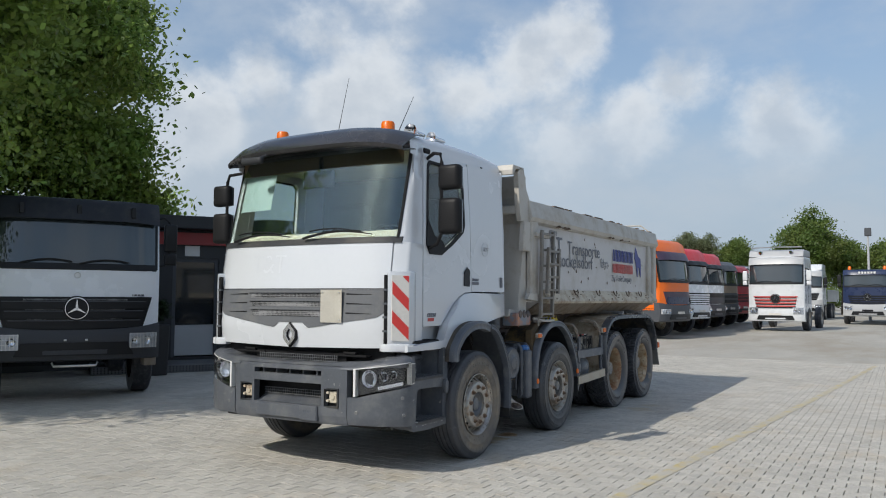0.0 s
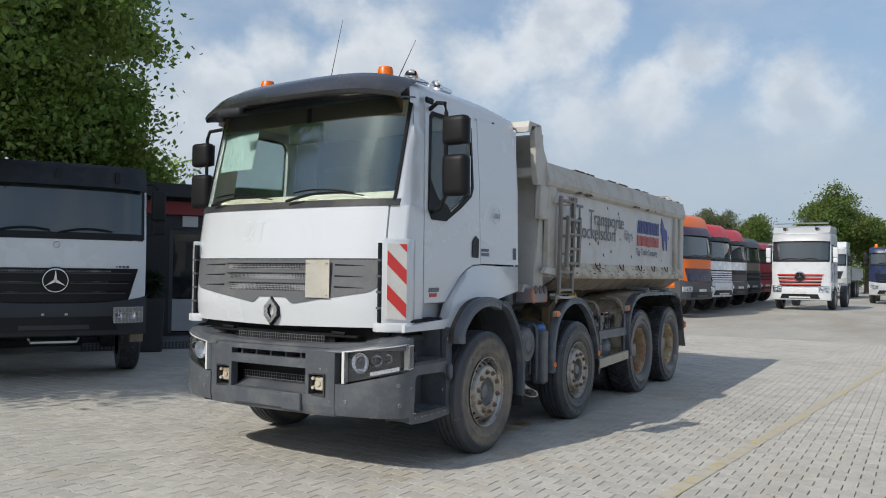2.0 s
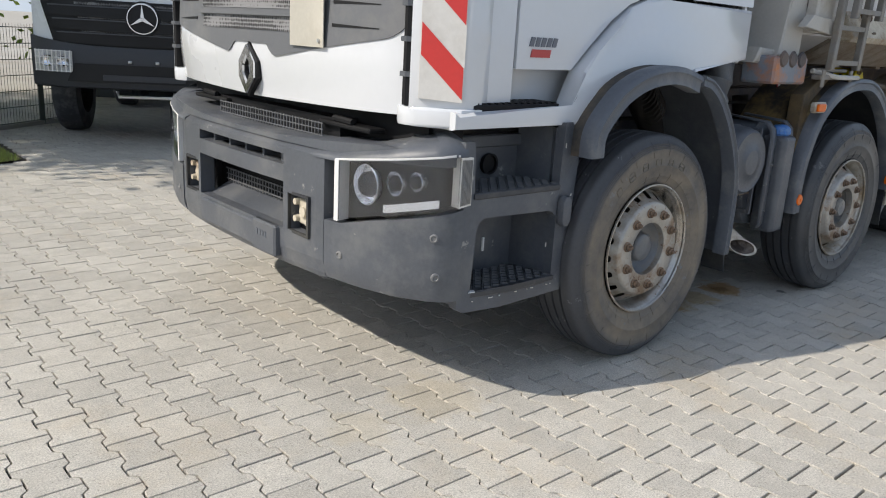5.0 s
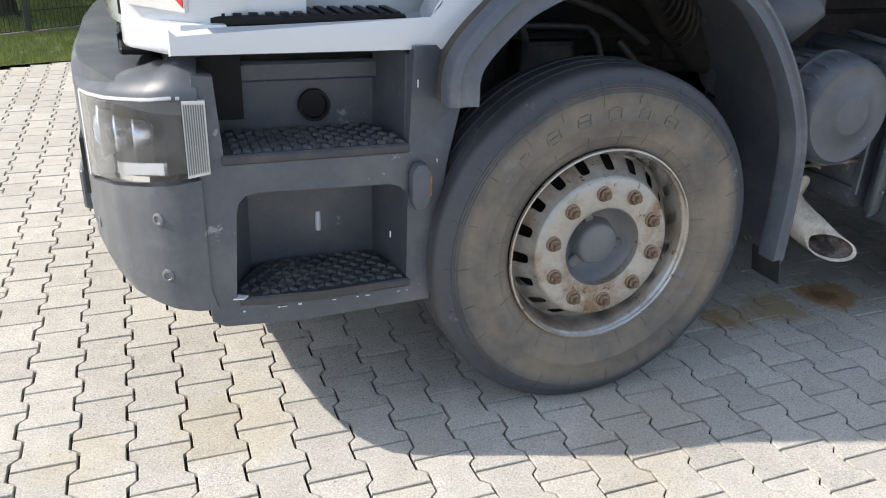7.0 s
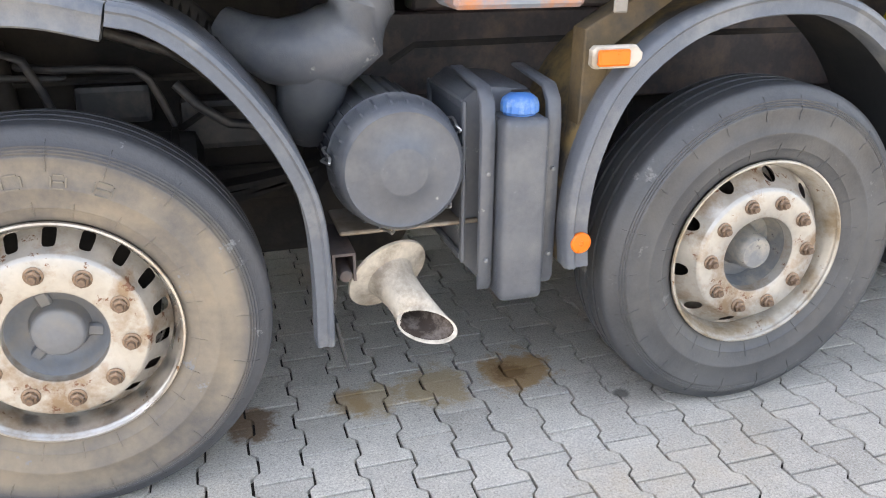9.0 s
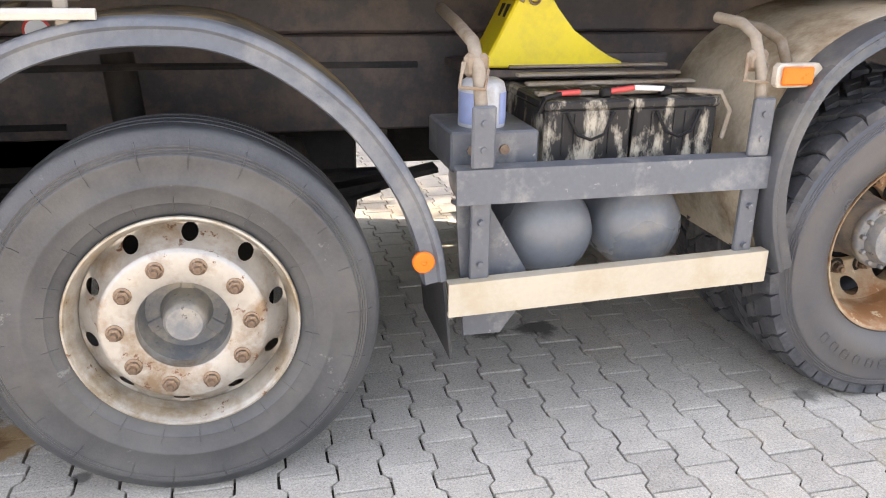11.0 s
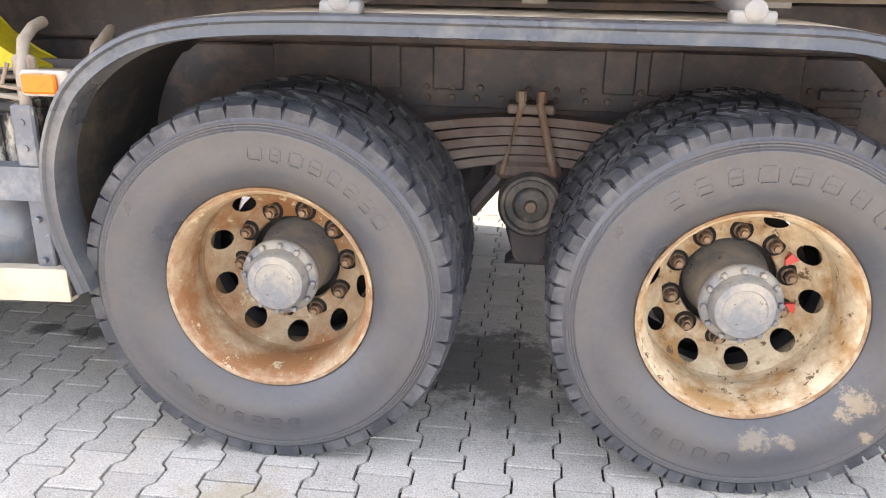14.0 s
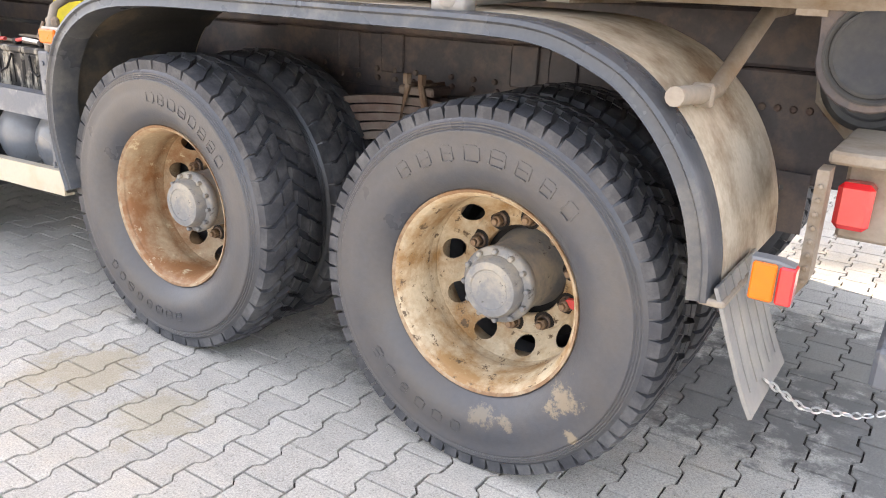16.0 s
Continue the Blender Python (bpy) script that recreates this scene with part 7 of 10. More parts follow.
# rear clamps on the long mudguard
for x, z in ((5.60, 1.283), (6.56, 1.278)):
    bm = bmesh.new()
    box(bm, (x - 0.05, -0.045, z - 0.012), (x + 0.05, 0.015, z + 0.022), 0.006)
    tube(bm, [(x, -0.04, z + 0.022), (x, 0.75, z + 0.05)], 0.024, 10)
    lathe(bm, [(0.0, -0.052), (0.018, -0.052), (0.026, -0.046), (0.026, -0.03)], 14, "y", (x, 0, z + 0.022))
    part("mudguard_clamp", bm, "tank_grey", truck, "", 45)
bm = bmesh.new()
tube(bm, [(7.150, -0.045, 1.125), (7.158, 0.14, 1.115), (7.17, 0.20, 1.12), (7.20, 0.50, 1.30), (7.20, 0.75, 1.31)], 0.022, 12)
part("mudguard_stay", bm, "dusty", truck, "pale steel mudguard stay", 60)
bm = bmesh.new()
box(bm, (7.13, 0.13, 1.085), (7.185, 0.155, 1.14), 0.006)
box(bm, (7.265, -0.058, 0.682), (7.325, 0.20, 0.700), 0.005)
part("stay_clip", bm, "dusty", truck)
# ribbed end flap
bm = bmesh.new()
drop = [(7.318, 0.68), (7.335, 0.64), (7.353, 0.59), (7.372, 0.54), (7.393, 0.485), (7.415, 0.435), (7.436, 0.395)]
strip(bm, drop, -0.055, 0.30, 0.009)
for k in range(5):
    y = -0.01 + 0.065 * k
    strip(bm, [(x + 0.005, z + 0.003) for x, z in drop[:-1]], y, y + 0.022, 0.006)
flap = part("end_flap", bm, "tank_grey", truck, "pale grey ribbed mud flap", 40)
flap.location = (-0.022, 0, 0.045)
bm = bmesh.new()
pts = [(7.42, 0.10, 0.47), (7.50, 0.16, 0.40), (7.62, 0.30, 0.355), (7.78, 0.50, 0.35), (7.95, 0.75, 0.38), (8.05, 0.95, 0.45)]
for i in range(30):
    a = i / 29 * (len(pts) - 1)
    k = min(int(a), len(pts) - 2)
    p = Vector(pts[k]).lerp(Vector(pts[k + 1]), a - k)
    d = (Vector(pts[k + 1]) - Vector(pts[k])).normalized()
    s = Vector((0, 0, 1)) if i % 2 else d.cross(Vector((0, 0, 1))).normalized()
    loop = [p + d * 0.016 * math.cos(t) + s * 0.008 * math.sin(t) for t in steps(0, 2 * math.pi, 10)]
    tube(bm, loop, 0.0028, 5, False)
part("chain", bm, "steel", truck, "thin steel chain")
# tail lamps and rear beam
bm = bmesh.new()
prism(bm, [(7.36, 0.72), (7.42, 0.712), (7.448, 0.72), (7.448, 0.805), (7.415, 0.813), (7.36, 0.813)], -0.045, 0.0, "y", 0.004)
mk = part("tail_marker", bm, "tank_grey", truck, "orange and red rear corner lamp")
add_box("marker_lens", (7.366, -0.056, 0.722), (7.416, -0.042, 0.806), "orange", mk, 0.004)
add_box("marker_lens", (7.420, -0.054, 0.72), (7.453, -0.01, 0.804), "red_lens", mk, 0.004)
add_box("tail_lamp", (7.468, 0.22, 0.835), (7.545, 0.285, 0.945), "red_lens", None, 0.012, "square red tail lamp")
add_box("lamp_housing", (7.475, 0.275, 0.80), (7.64, 0.62, 0.985), "dusty", None, 0.008)
bm = bmesh.new()
box(bm, (7.44, 0.20, 0.985), (7.70, 0.62, 1.015), 0.006)
prism(bm, [(7.43, 0.98), (7.455, 0.98), (7.455, 0.72), (7.41, 0.64), (7.395, 0.65), (7.43, 0.74)], 0.14, 0.22, "y")
for k in range(8):
    lathe(bm, [(0, 0.130), (0.006, 0.132), (0.007, 0.142)], 8, "y", (7.443, 0, 0.72 + 0.032 * k))
part("lamp_bracket", bm, "dusty", truck, "perforated pale lamp bracket")
add_box("under_run_beam", (7.62, 0.10, 0.52), (7.72, 2.30, 0.62), "frame_grey", None, 0.01)
add_box("rear_cross_beam", (7.45, 0.75, 0.85), (7.62, 1.80, 1.12), "chassis", None, 0.01)
bm = bmesh.new()
box(bm, (7.45, 0.765, 0.80), (7.70, 0.785, 1.04), 0.004)
for k in range(4):
    box(bm, (7.0, 0.76, 0.83 + 0.055 * k), (7.14, 0.775, 0.865 + 0.055 * k), 0.004)
part("rail_end_plate", bm, "chassis", truck)
# added plate, hung low to cover the sunlit ground behind it
bm = bmesh.new()
plate(bm, [(7.06, 0.655), (7.335, 0.655), (7.335, 0.84), (7.06, 0.84)], [[(x - 0.006, z - 0.008), (x + 0.006, z - 0.008), (x + 0.006, z + 0.008), (x - 0.006, z + 0.008)] for x in (7.14, 7.20, 7.26) for z in (0.70, 0.745, 0.79)], 0.77, 0.782)
part("tail_gusset", bm, "chassis", truck, "dark perforated plate under the rail's end")
# tipping hinge at the rear
lathe_part("tipping_hinge", [(0.0, 0.66), (0.095, 0.66), (0.10, 0.655), (0.10, 0.64), (0.115, 0.635), (0.13, 0.645), (0.135, 0.67), (0.135, 0.80)], 36, "y", (7.46, 0, 1.13), "plastic_dark", None, "", 45)
bm = bmesh.new()
prism(bm, [(7.29, 1.36), (7.69, 1.36), (7.67, 1.06), (7.55, 0.97), (7.41, 0.97), (7.32, 1.06)], 0.68, 0.78, "y", 0.012)
part("hinge_plate", bm, "dusty", truck)

# ---- the tipping body ----
X0, X1 = 2.66, 7.96
bm = bmesh.new()
# cross-section: floor narrower than the upper sides
sec = [(0.32, 1.38), (0.11, 1.52), (0.085, 1.66), (0.075, 2.44), (0.13, 2.44), (0.14, 1.68), (0.36, 1.46)]
prism(bm, sec, X0, X1, "x")
body = part("tipping_body", bm, "body_panel", truck, "grey-beige tipping body with worn lettering")
bm = bmesh.new()
prism(bm, [(2 * YC - y, z) for y, z in sec], X0, X1, "x")
part("body_side", bm, "body_panel", body)
add_box("body_floor", (X0, 0.30, 1.37), (X1, 2.10, 1.46), "body", body)
for s in (True, False):
    bm = bmesh.new()
    prism(bm, [(mirrored(y, s), z) for y, z in ((0.02, 2.455), (0.0, 2.50), (0.045, 2.69), (0.09, 2.705), (0.17, 2.70), (0.15, 2.44), (0.06, 2.43))], X0 - 0.02, X1 - 0.02, "x", 0.008)
    rail = part("top_rail", bm, "body", body, "dented top rail with scraped edges", 30)
    bm = bmesh.new()
    prism(bm, [(mirrored(y, s), z) for y, z in ((0.02, 1.50), (0.005, 1.53), (0.075, 1.67), (0.12, 1.67), (0.12, 1.50))], X0 + 0.45, X1 - 0.08, "x", 0.006)
    part("lower_ledge", bm, "body_low", body, "worn cream lower ledge with rust scrapes", 30)
    bm = bmesh.new()
    prism(bm, [(mirrored(y, s), z) for y, z in ((0.10, 1.50), (0.30, 1.36), (0.36, 1.36), (0.36, 1.44), (0.14, 1.52))], X0 + 0.4, X1 - 0.05, "x")
    part("lower_skirt", bm, "dusty", body)
    for x, w, d in ((X0, 0.20, 0.03), (X1 - 0.52, 0.10, 0.02), (X1 - 0.20, 0.17, 0.015)):
        bm = bmesh.new()
        prism(bm, [(mirrored(y, s), z) for y, z in ((0.085 - d - 0.03, 1.53), (0.085 - d - 0.035, 2.45), (0.14, 2.45), (0.14, 1.53))], x, x + w, "x", 0.012)
        part("side_post", bm, "body", body, "", 30)
if True:
    rnd = random.Random(12)
    bm = bmesh.new()
    for i in range(26):
        x = rnd.uniform(X0 + 0.6, X1 - 0.3)
        w = rnd.uniform(0.03, 0.22)
        hgt = rnd.uniform(0.006, 0.02)
        z = 2.703 if i % 3 else 2.455
        y = 0.05 if z > 2.6 else -0.002
        if z > 2.6:
            prism(bm, [(x, z - hgt), (x + w * 0.4, z - hgt * 0.4), (x + w, z - hgt * 0.7), (x + w * 0.8, z + 0.004), (x + w * 0.2, z + 0.005)], y - 0.006, y + 0.06)
        else:
            prism(bm, [(x, z - hgt), (x + w * 0.5, z - hgt * 1.2), (x + w, z - hgt * 0.3), (x + w * 0.6, z + 0.01)], y + 0.01, y + 0.03)
    part("scrape", bm, "body_rust", body, "rusty scrapes along the rail")
    bm = bmesh.new()
    for i in range(34):
        x = rnd.uniform(X0 + 0.5, X1 - 0.2)
        z = rnd.choice((1.545, 1.56, 1.585, 1.62, 1.655))
        y = 0.004 + (z - 1.53) / 0.14 * 0.07 - 0.004
        w, hgt = rnd.uniform(0.02, 0.12), rnd.uniform(0.005, 0.015)
        prism(bm, [(x, z), (x + w * 0.3, z - hgt), (x + w, z - hgt * 0.4), (x + w * 0.7, z + hgt * 0.6)], y, y + 0.012)
    part("scrape", bm, "body_rust", body)
    bm = bmesh.new()
    for x in (3.35, 4.15, 5.0, 5.75, 6.35, 7.0):
        tube(bm, [(x - 0.09, 0.05, 1.675), (x - 0.04, 0.045, 1.62), (x + 0.02, 0.04, 1.60), (x + 0.06, 0.045, 1.635), (x + 0.05, 0.05, 1.68)], 0.008, 6)
    part("tarp_hook", bm, "body_rust", body, "bent tarpaulin hooks")
    bm = bmesh.new()
    for i in range(24):
        x, z = rnd.uniform(3.4, 7.3), rnd.uniform(1.75, 2.4)
        w = rnd.uniform(0.01, 0.04)
        prism(bm, [(x, z), (x + w, z - w * 0.4), (x + w * 0.6, z + w * 0.8)], 0.0725, 0.0765)
    part("paint_chip", bm, "body_rust", body)
# front wall and canopy
bm = bmesh.new()
prism(bm, [(2.44, 1.40), (2.62, 2.42), (2.58, 2.72), (2.60, 2.98), (2.66, 2.98), (2.67, 1.40)], 0.09, 2.31, "y", 0.01)
part("front_wall", bm, "body", body, "grey front wall of the body")
for s in (True, False):
    bm = bmesh.new()
    prism(bm, [(2.66, 2.44), (2.44, 2.44), (2.40, 2.60), (2.36, 2.98), (2.42, 3.04), (2.52, 3.035), (2.58, 2.80), (2.68, 2.70)], *sorted((mirrored(0.05, s), mirrored(0.11, s))), "y", 0.006)
    part("canopy_cheek", bm, "body", body)
    bm = bmesh.new()
    prism(bm, [(2.46, 2.10), (2.50, 2.44), (2.66, 2.44), (2.66, 2.10)], *sorted((mirrored(0.03, s), mirrored(0.10, s))), "y", 0.01)
    part("corner_bracket", bm, "body", body)
bm = bmesh.new()
prism(bm, [(2.22, 2.99), (2.24, 3.05), (2.52, 3.05), (2.52, 3.025), (2.30, 3.015), (2.26, 2.94), (2.22, 2.94)], 0.05, 2.35, "y", 0.006)
part("canopy", bm, "body", body)
add_box("canopy_beam", (2.42, 0.10, 2.52), (2.56, 2.30, 2.62), "body", body, 0.015)
bm = bmesh.new()
prism(bm, [(2.25, 1.36), (2.30, 1.44), (2.66, 1.42), (2.66, 1.34)], 0.12, 2.28, "y", 0.01)
part("front_shelf", bm, "body", body)
# tailgate seen over the far end
add_box("tailgate", (X1 - 0.06, 0.10, 1.46), (X1, 2.30, 2.66), "body", body, 0.01)
bm = bmesh.new()
box(bm, (X1 - 0.75, 1.6, 2.70), (X1 - 0.05, 2.3, 2.76), 0.02)
tube(bm, [(X1 - 0.7, 0.4, 2.72), (X1 - 0.4, 0.9, 2.86), (X1 - 0.1, 1.7, 2.84), (X1 - 0.05, 2.3, 2.78)], 0.05, 8)
tube(bm, [(X1 - 0.05, 0.12, 2.70), (X1 - 0.02, 0.3, 2.84), (X1 - 0.02, 1.2, 2.86), (X1 - 0.02, 2.3, 2.84)], 0.012, 6)
part("tarpaulin_roll", bm, "body", body, "rolled grey tarpaulin", 50)
# underside cross members and tipping ram
for i in range(8):
    x = X0 + 0.3 + 0.66 * i
    add_box("cross_member", (x, 0.30, 1.345), (x + 0.07, 2.10, 1.40), "dusty", body)
lathe_part("tipping_ram", [(0, 1.1), (0.11, 1.1), (0.11, 1.45), (0.085, 1.46), (0.085, 2.4), (0, 2.4)], 20, "z", (2.40, YC, 0), "dark")
# folding ladder
for y, xa, xb, z0, z1 in ((-0.03, 2.83, 3.17, 1.34, 2.36), (-0.075, 2.92, 3.24, 1.62, 2.16)):
    bm = bmesh.new()
    for x in (xa, xb):
        prism(bm, [(x - 0.022 - 0.03, z0), (x + 0.022 - 0.03, z0), (x + 0.022 + 0.02, z1), (x - 0.022 + 0.02, z1)], y - 0.018, y + 0.018, "y", 0.004)
    lad = part("ladder", bm, "ladder", truck, "folding steel side ladder")
    bm = bmesh.new()
    n = int((z1 - z0) / 0.17)
    for k in range(n + 1):
        z = z0 + 0.04 + (z1 - z0 - 0.08) * k / n
        off = -0.03 + 0.05 * (z - z0) / (z1 - z0)
        box(bm, (xa + off, y - 0.014, z - 0.013), (xb + off, y + 0.014, z + 0.013))
    part("rung", bm, "ladder", lad)
bm = bmesh.new()
prism(bm, [(2.50, 1.555), (2.85, 1.52), (2.86, 1.60), (2.58, 1.62)], 0.0, 0.05, "y", 0.004)
box(bm, (2.74, -0.01, 2.28), (3.15, 0.06, 2.33), 0.004)
tube(bm, [(2.70, 0.02, 1.33), (2.88, -0.05, 1.30), (3.14, -0.05, 1.30)], 0.014, 6)
part("ladder_bracket", bm, "body", truck)

# lettering on the side
P = 0.0685
def word(text, x, z, size, mat, sq=1.0, shear_=0.0):
    lettering("side_lettering", text, size, mat, body, pose(x, P, z, 90, 0, 0), "", shear_, sq)
word("Transporte", 3.90, 2.135, 0.245, "text_grey", 1.10)
word("Stockelsdorf", 3.47, 1.965, 0.245, "text_grey", 1.10)
word("fährt", 5.16, 2.00, 0.20, "text_pale", 0.85)
word("The TrailerCompany", 5.63, 1.825, 0.125, "text_grey", 0.92, 0.15)
word("&T", 3.30, 2.085, 0.36, "text_grey", 0.95)
bars("small_bars", 3.30, 3.55, 2.345, 2.40, 5, "text_pale", P - 0.001, body, 0, 0.5, 2)
bars("mark_lettering", 5.50, 6.50, 2.065, 2.245, 14, "text_blue", P - 0.001, body, 0.02, 0.55, 5)
bars("mark_lettering", 5.50, 6.50, 1.895, 2.035, 18, "text_red", P - 0.001, body, 0.0, 0.58, 6)
bm = bmesh.new()
prism(bm, [(6.62, 2.25), (6.60, 2.16), (6.68, 2.05), (6.74, 1.86), (6.77, 1.86), (6.77, 2.02), (6.86, 2.0), (6.90, 1.86), (6.93, 1.86), (6.94, 2.06), (6.92, 2.16), (6.78, 2.20), (6.70, 2.30), (6.64, 2.34)], P - 0.001, P + 0.004)
part("mark_shape", bm, "text_blue", body)

for ob in body.children:                                   # the maker's mark stands further back
    if ob.name.split(".")[0] in ("mark_lettering", "mark_shape") and ob.data.vertices[0].co.x > 5.0:
        ob.location = (0.19, 0, 0.055)

# ---- yellow wheel chock in its holder ----
bm = bmesh.new()
prism(bm, [(4.105, 1.088), (4.578, 1.082), (4.572, 1.100), (4.48, 1.138), (4.40, 1.20), (4.34, 1.26), (4.315, 1.312), (4.235, 1.318), (4.215, 1.30)], 0.42, 0.58, "y", 0.006)
chock = tagged(part("wheel_chock", bm, "yellow"), "bright yellow plastic wheel chock hung behind the batteries", "wheel chock")
bm = bmesh.new()
for k in range(2):                                   # slots in the upright back
    y = 0.455 + 0.05 * k
    prism(bm, [(4.168, 1.20), (4.178, 1.20), (4.207, 1.275), (4.197, 1.275)], y, y + 0.022, "y")
part("chock_slot", bm, "dark", chock)
bm = bmesh.new()
lathe(bm, [(0.017, -0.006), (0.022, 0.0), (0.017, 0.006), (0.012, 0.0)], 14, "y", (4.265, 0.415, 1.295), closed=True)
tube(bm, [(4.265, 0.405, 1.30), (4.22, 0.395, 1.32), (4.20, 0.405, 1.30), (4.23, 0.415, 1.285)], 0.005, 6)
part("chock_ring", bm, "rust", chock)
chock.location = (-0.075, 0, -0.028)
add_box("chock_holder", (4.0, 0.43, 1.030), (4.55, 0.79, 1.052), "chassis")

# rear hinge plate of the body with its round tube end
bm = bmesh.new()
outline = [(7.34, 1.45), (7.36, 1.24)] + [(7.48 + 0.125 * math.cos(radians(a)), 1.215 + 0.125 * math.sin(radians(a))) for a in range(190, 361, 17)] + [(7.66, 1.30), (7.66, 1.45)]
prism(bm, outline, 0.30, 0.325, "y", 0.004)
hinge = part("hinge_plate", bm, "chassis", truck, "grey hinge plate with a round tube end")
bm = bmesh.new()
lathe(bm, [(0.0, 0.292), (0.082, 0.290), (0.090, 0.284), (0.098, 0.286), (0.100, 0.294), (0.108, 0.288), (0.114, 0.290), (0.116, 0.302)], 40, "y", (7.485, 0, 1.225))
part("tube_end", bm, "plastic_dark", hinge, "", 45)

# ---- springs and brakes seen behind the wheels, and added gap fillers ----
for xw in (1.30, 3.27):
    for y in (0.52, 1.80):
        bm = bmesh.new()
        for k in range(3):
            w = 0.80 - 0.10 * k
            path = [(xw + w * t, 0.74 - 0.030 * k - 0.11 * (1 - t * t) * 0.8) for t in steps(-1, 1, 10)]
            strip(bm, path, y, y + 0.085, 0.018)
        sp = part("leaf_spring", bm, "dark", truck, "dark steel leaf spring")
        bm = bmesh.new()
        tube(bm, [(xw - 0.16, y + 0.04, 0.60), (xw - 0.20, y + 0.10, 1.10)], 0.038, 12)
        tube(bm, [(xw - 0.175, y + 0.065, 0.85), (xw - 0.20, y + 0.10, 1.14)], 0.050, 12)
        part("shock_absorber", bm, "dark", truck, "", 50)
        bm = bmesh.new()
        lathe(bm, [(0, 0.0), (0.07, 0.005), (0.085, 0.03), (0.085, 0.07), (0.092, 0.075), (0.092, 0.09), (0.085, 0.095), (0.08, 0.14), (0.03, 0.16), (0, 0.16)], 20, "x", (xw + 0.20, y - 0.02, 0.80))
        part("brake_chamber", bm, "dark", truck, "", 45)
    bm = bmesh.new()
    box(bm, (xw - 0.06, 0.25, 0.50), (xw + 0.06, 2.15, 0.60), 0.02)
    part("axle_beam", bm, "dark", truck, "dark steel axle beam")
# unseen boxes and flaps, added to stop light leaking under the truck
add_box("gearbox", (1.7, 0.95, 0.45), (3.0, 1.48, 1.05), "dark", None, 0.06, "dark box added under the cab to fill the bright gap", 2)
add_box("transfer_case", (3.05, 0.95, 0.42), (3.85, 1.50, 0.92), "dark", None, 0.07, "dark box added between the rails to cover bright ground", 2)
add_box("fuel_tank", (3.95, 1.75, 0.42), (4.85, 2.35, 1.02), "dark", None, 0.08, "dark box added on the far side to stop light leaks", 3)
add_box("silencer_box", (2.15, 1.75, 0.45), (2.65, 2.30, 1.05), "dark", None, 0.06, "", 2)
for xw in (2.62, 3.95):
    bm = bmesh.new()
    grid(bm, [xw - 0.02, xw + 0.02], [0.40, 0.8, 1.1], lambda x, z: (x, 2.0, z), (0, 0.40, 0))
    part("far_flap", bm, "plastic_dark", truck)

# the running gear behind the second axle is a little longer and taller than laid out above
GEAR = Matrix.Translation((3.895 - 1.037 * 3.747, 0, 0)) @ Matrix.Scale(1.037, 4)
for ob in [*truck.children, chock]:
    base = ob.name.split(".")[0]
    if ob.type != "MESH" or base in ("tipping_body", "mud_flap", "reflector", "ladder", "ladder_bracket", "tipping_ram"):
        continue
    mid = ob.matrix_basis @ (sum((v.co for v in ob.data.vertices), Vector()) / len(ob.data.vertices))
    if mid.x > 3.80 or base in ("chassis_rail", "subframe", "gearbox"):
        ob.matrix_basis = GEAR @ ob.matrix_basis

# ---- ground ----
def rise(x):
    """The yard climbs very slightly towards the far rows."""
    return 0.0 if x < 9 else min(0.0075 * (x - 9), 0.36)


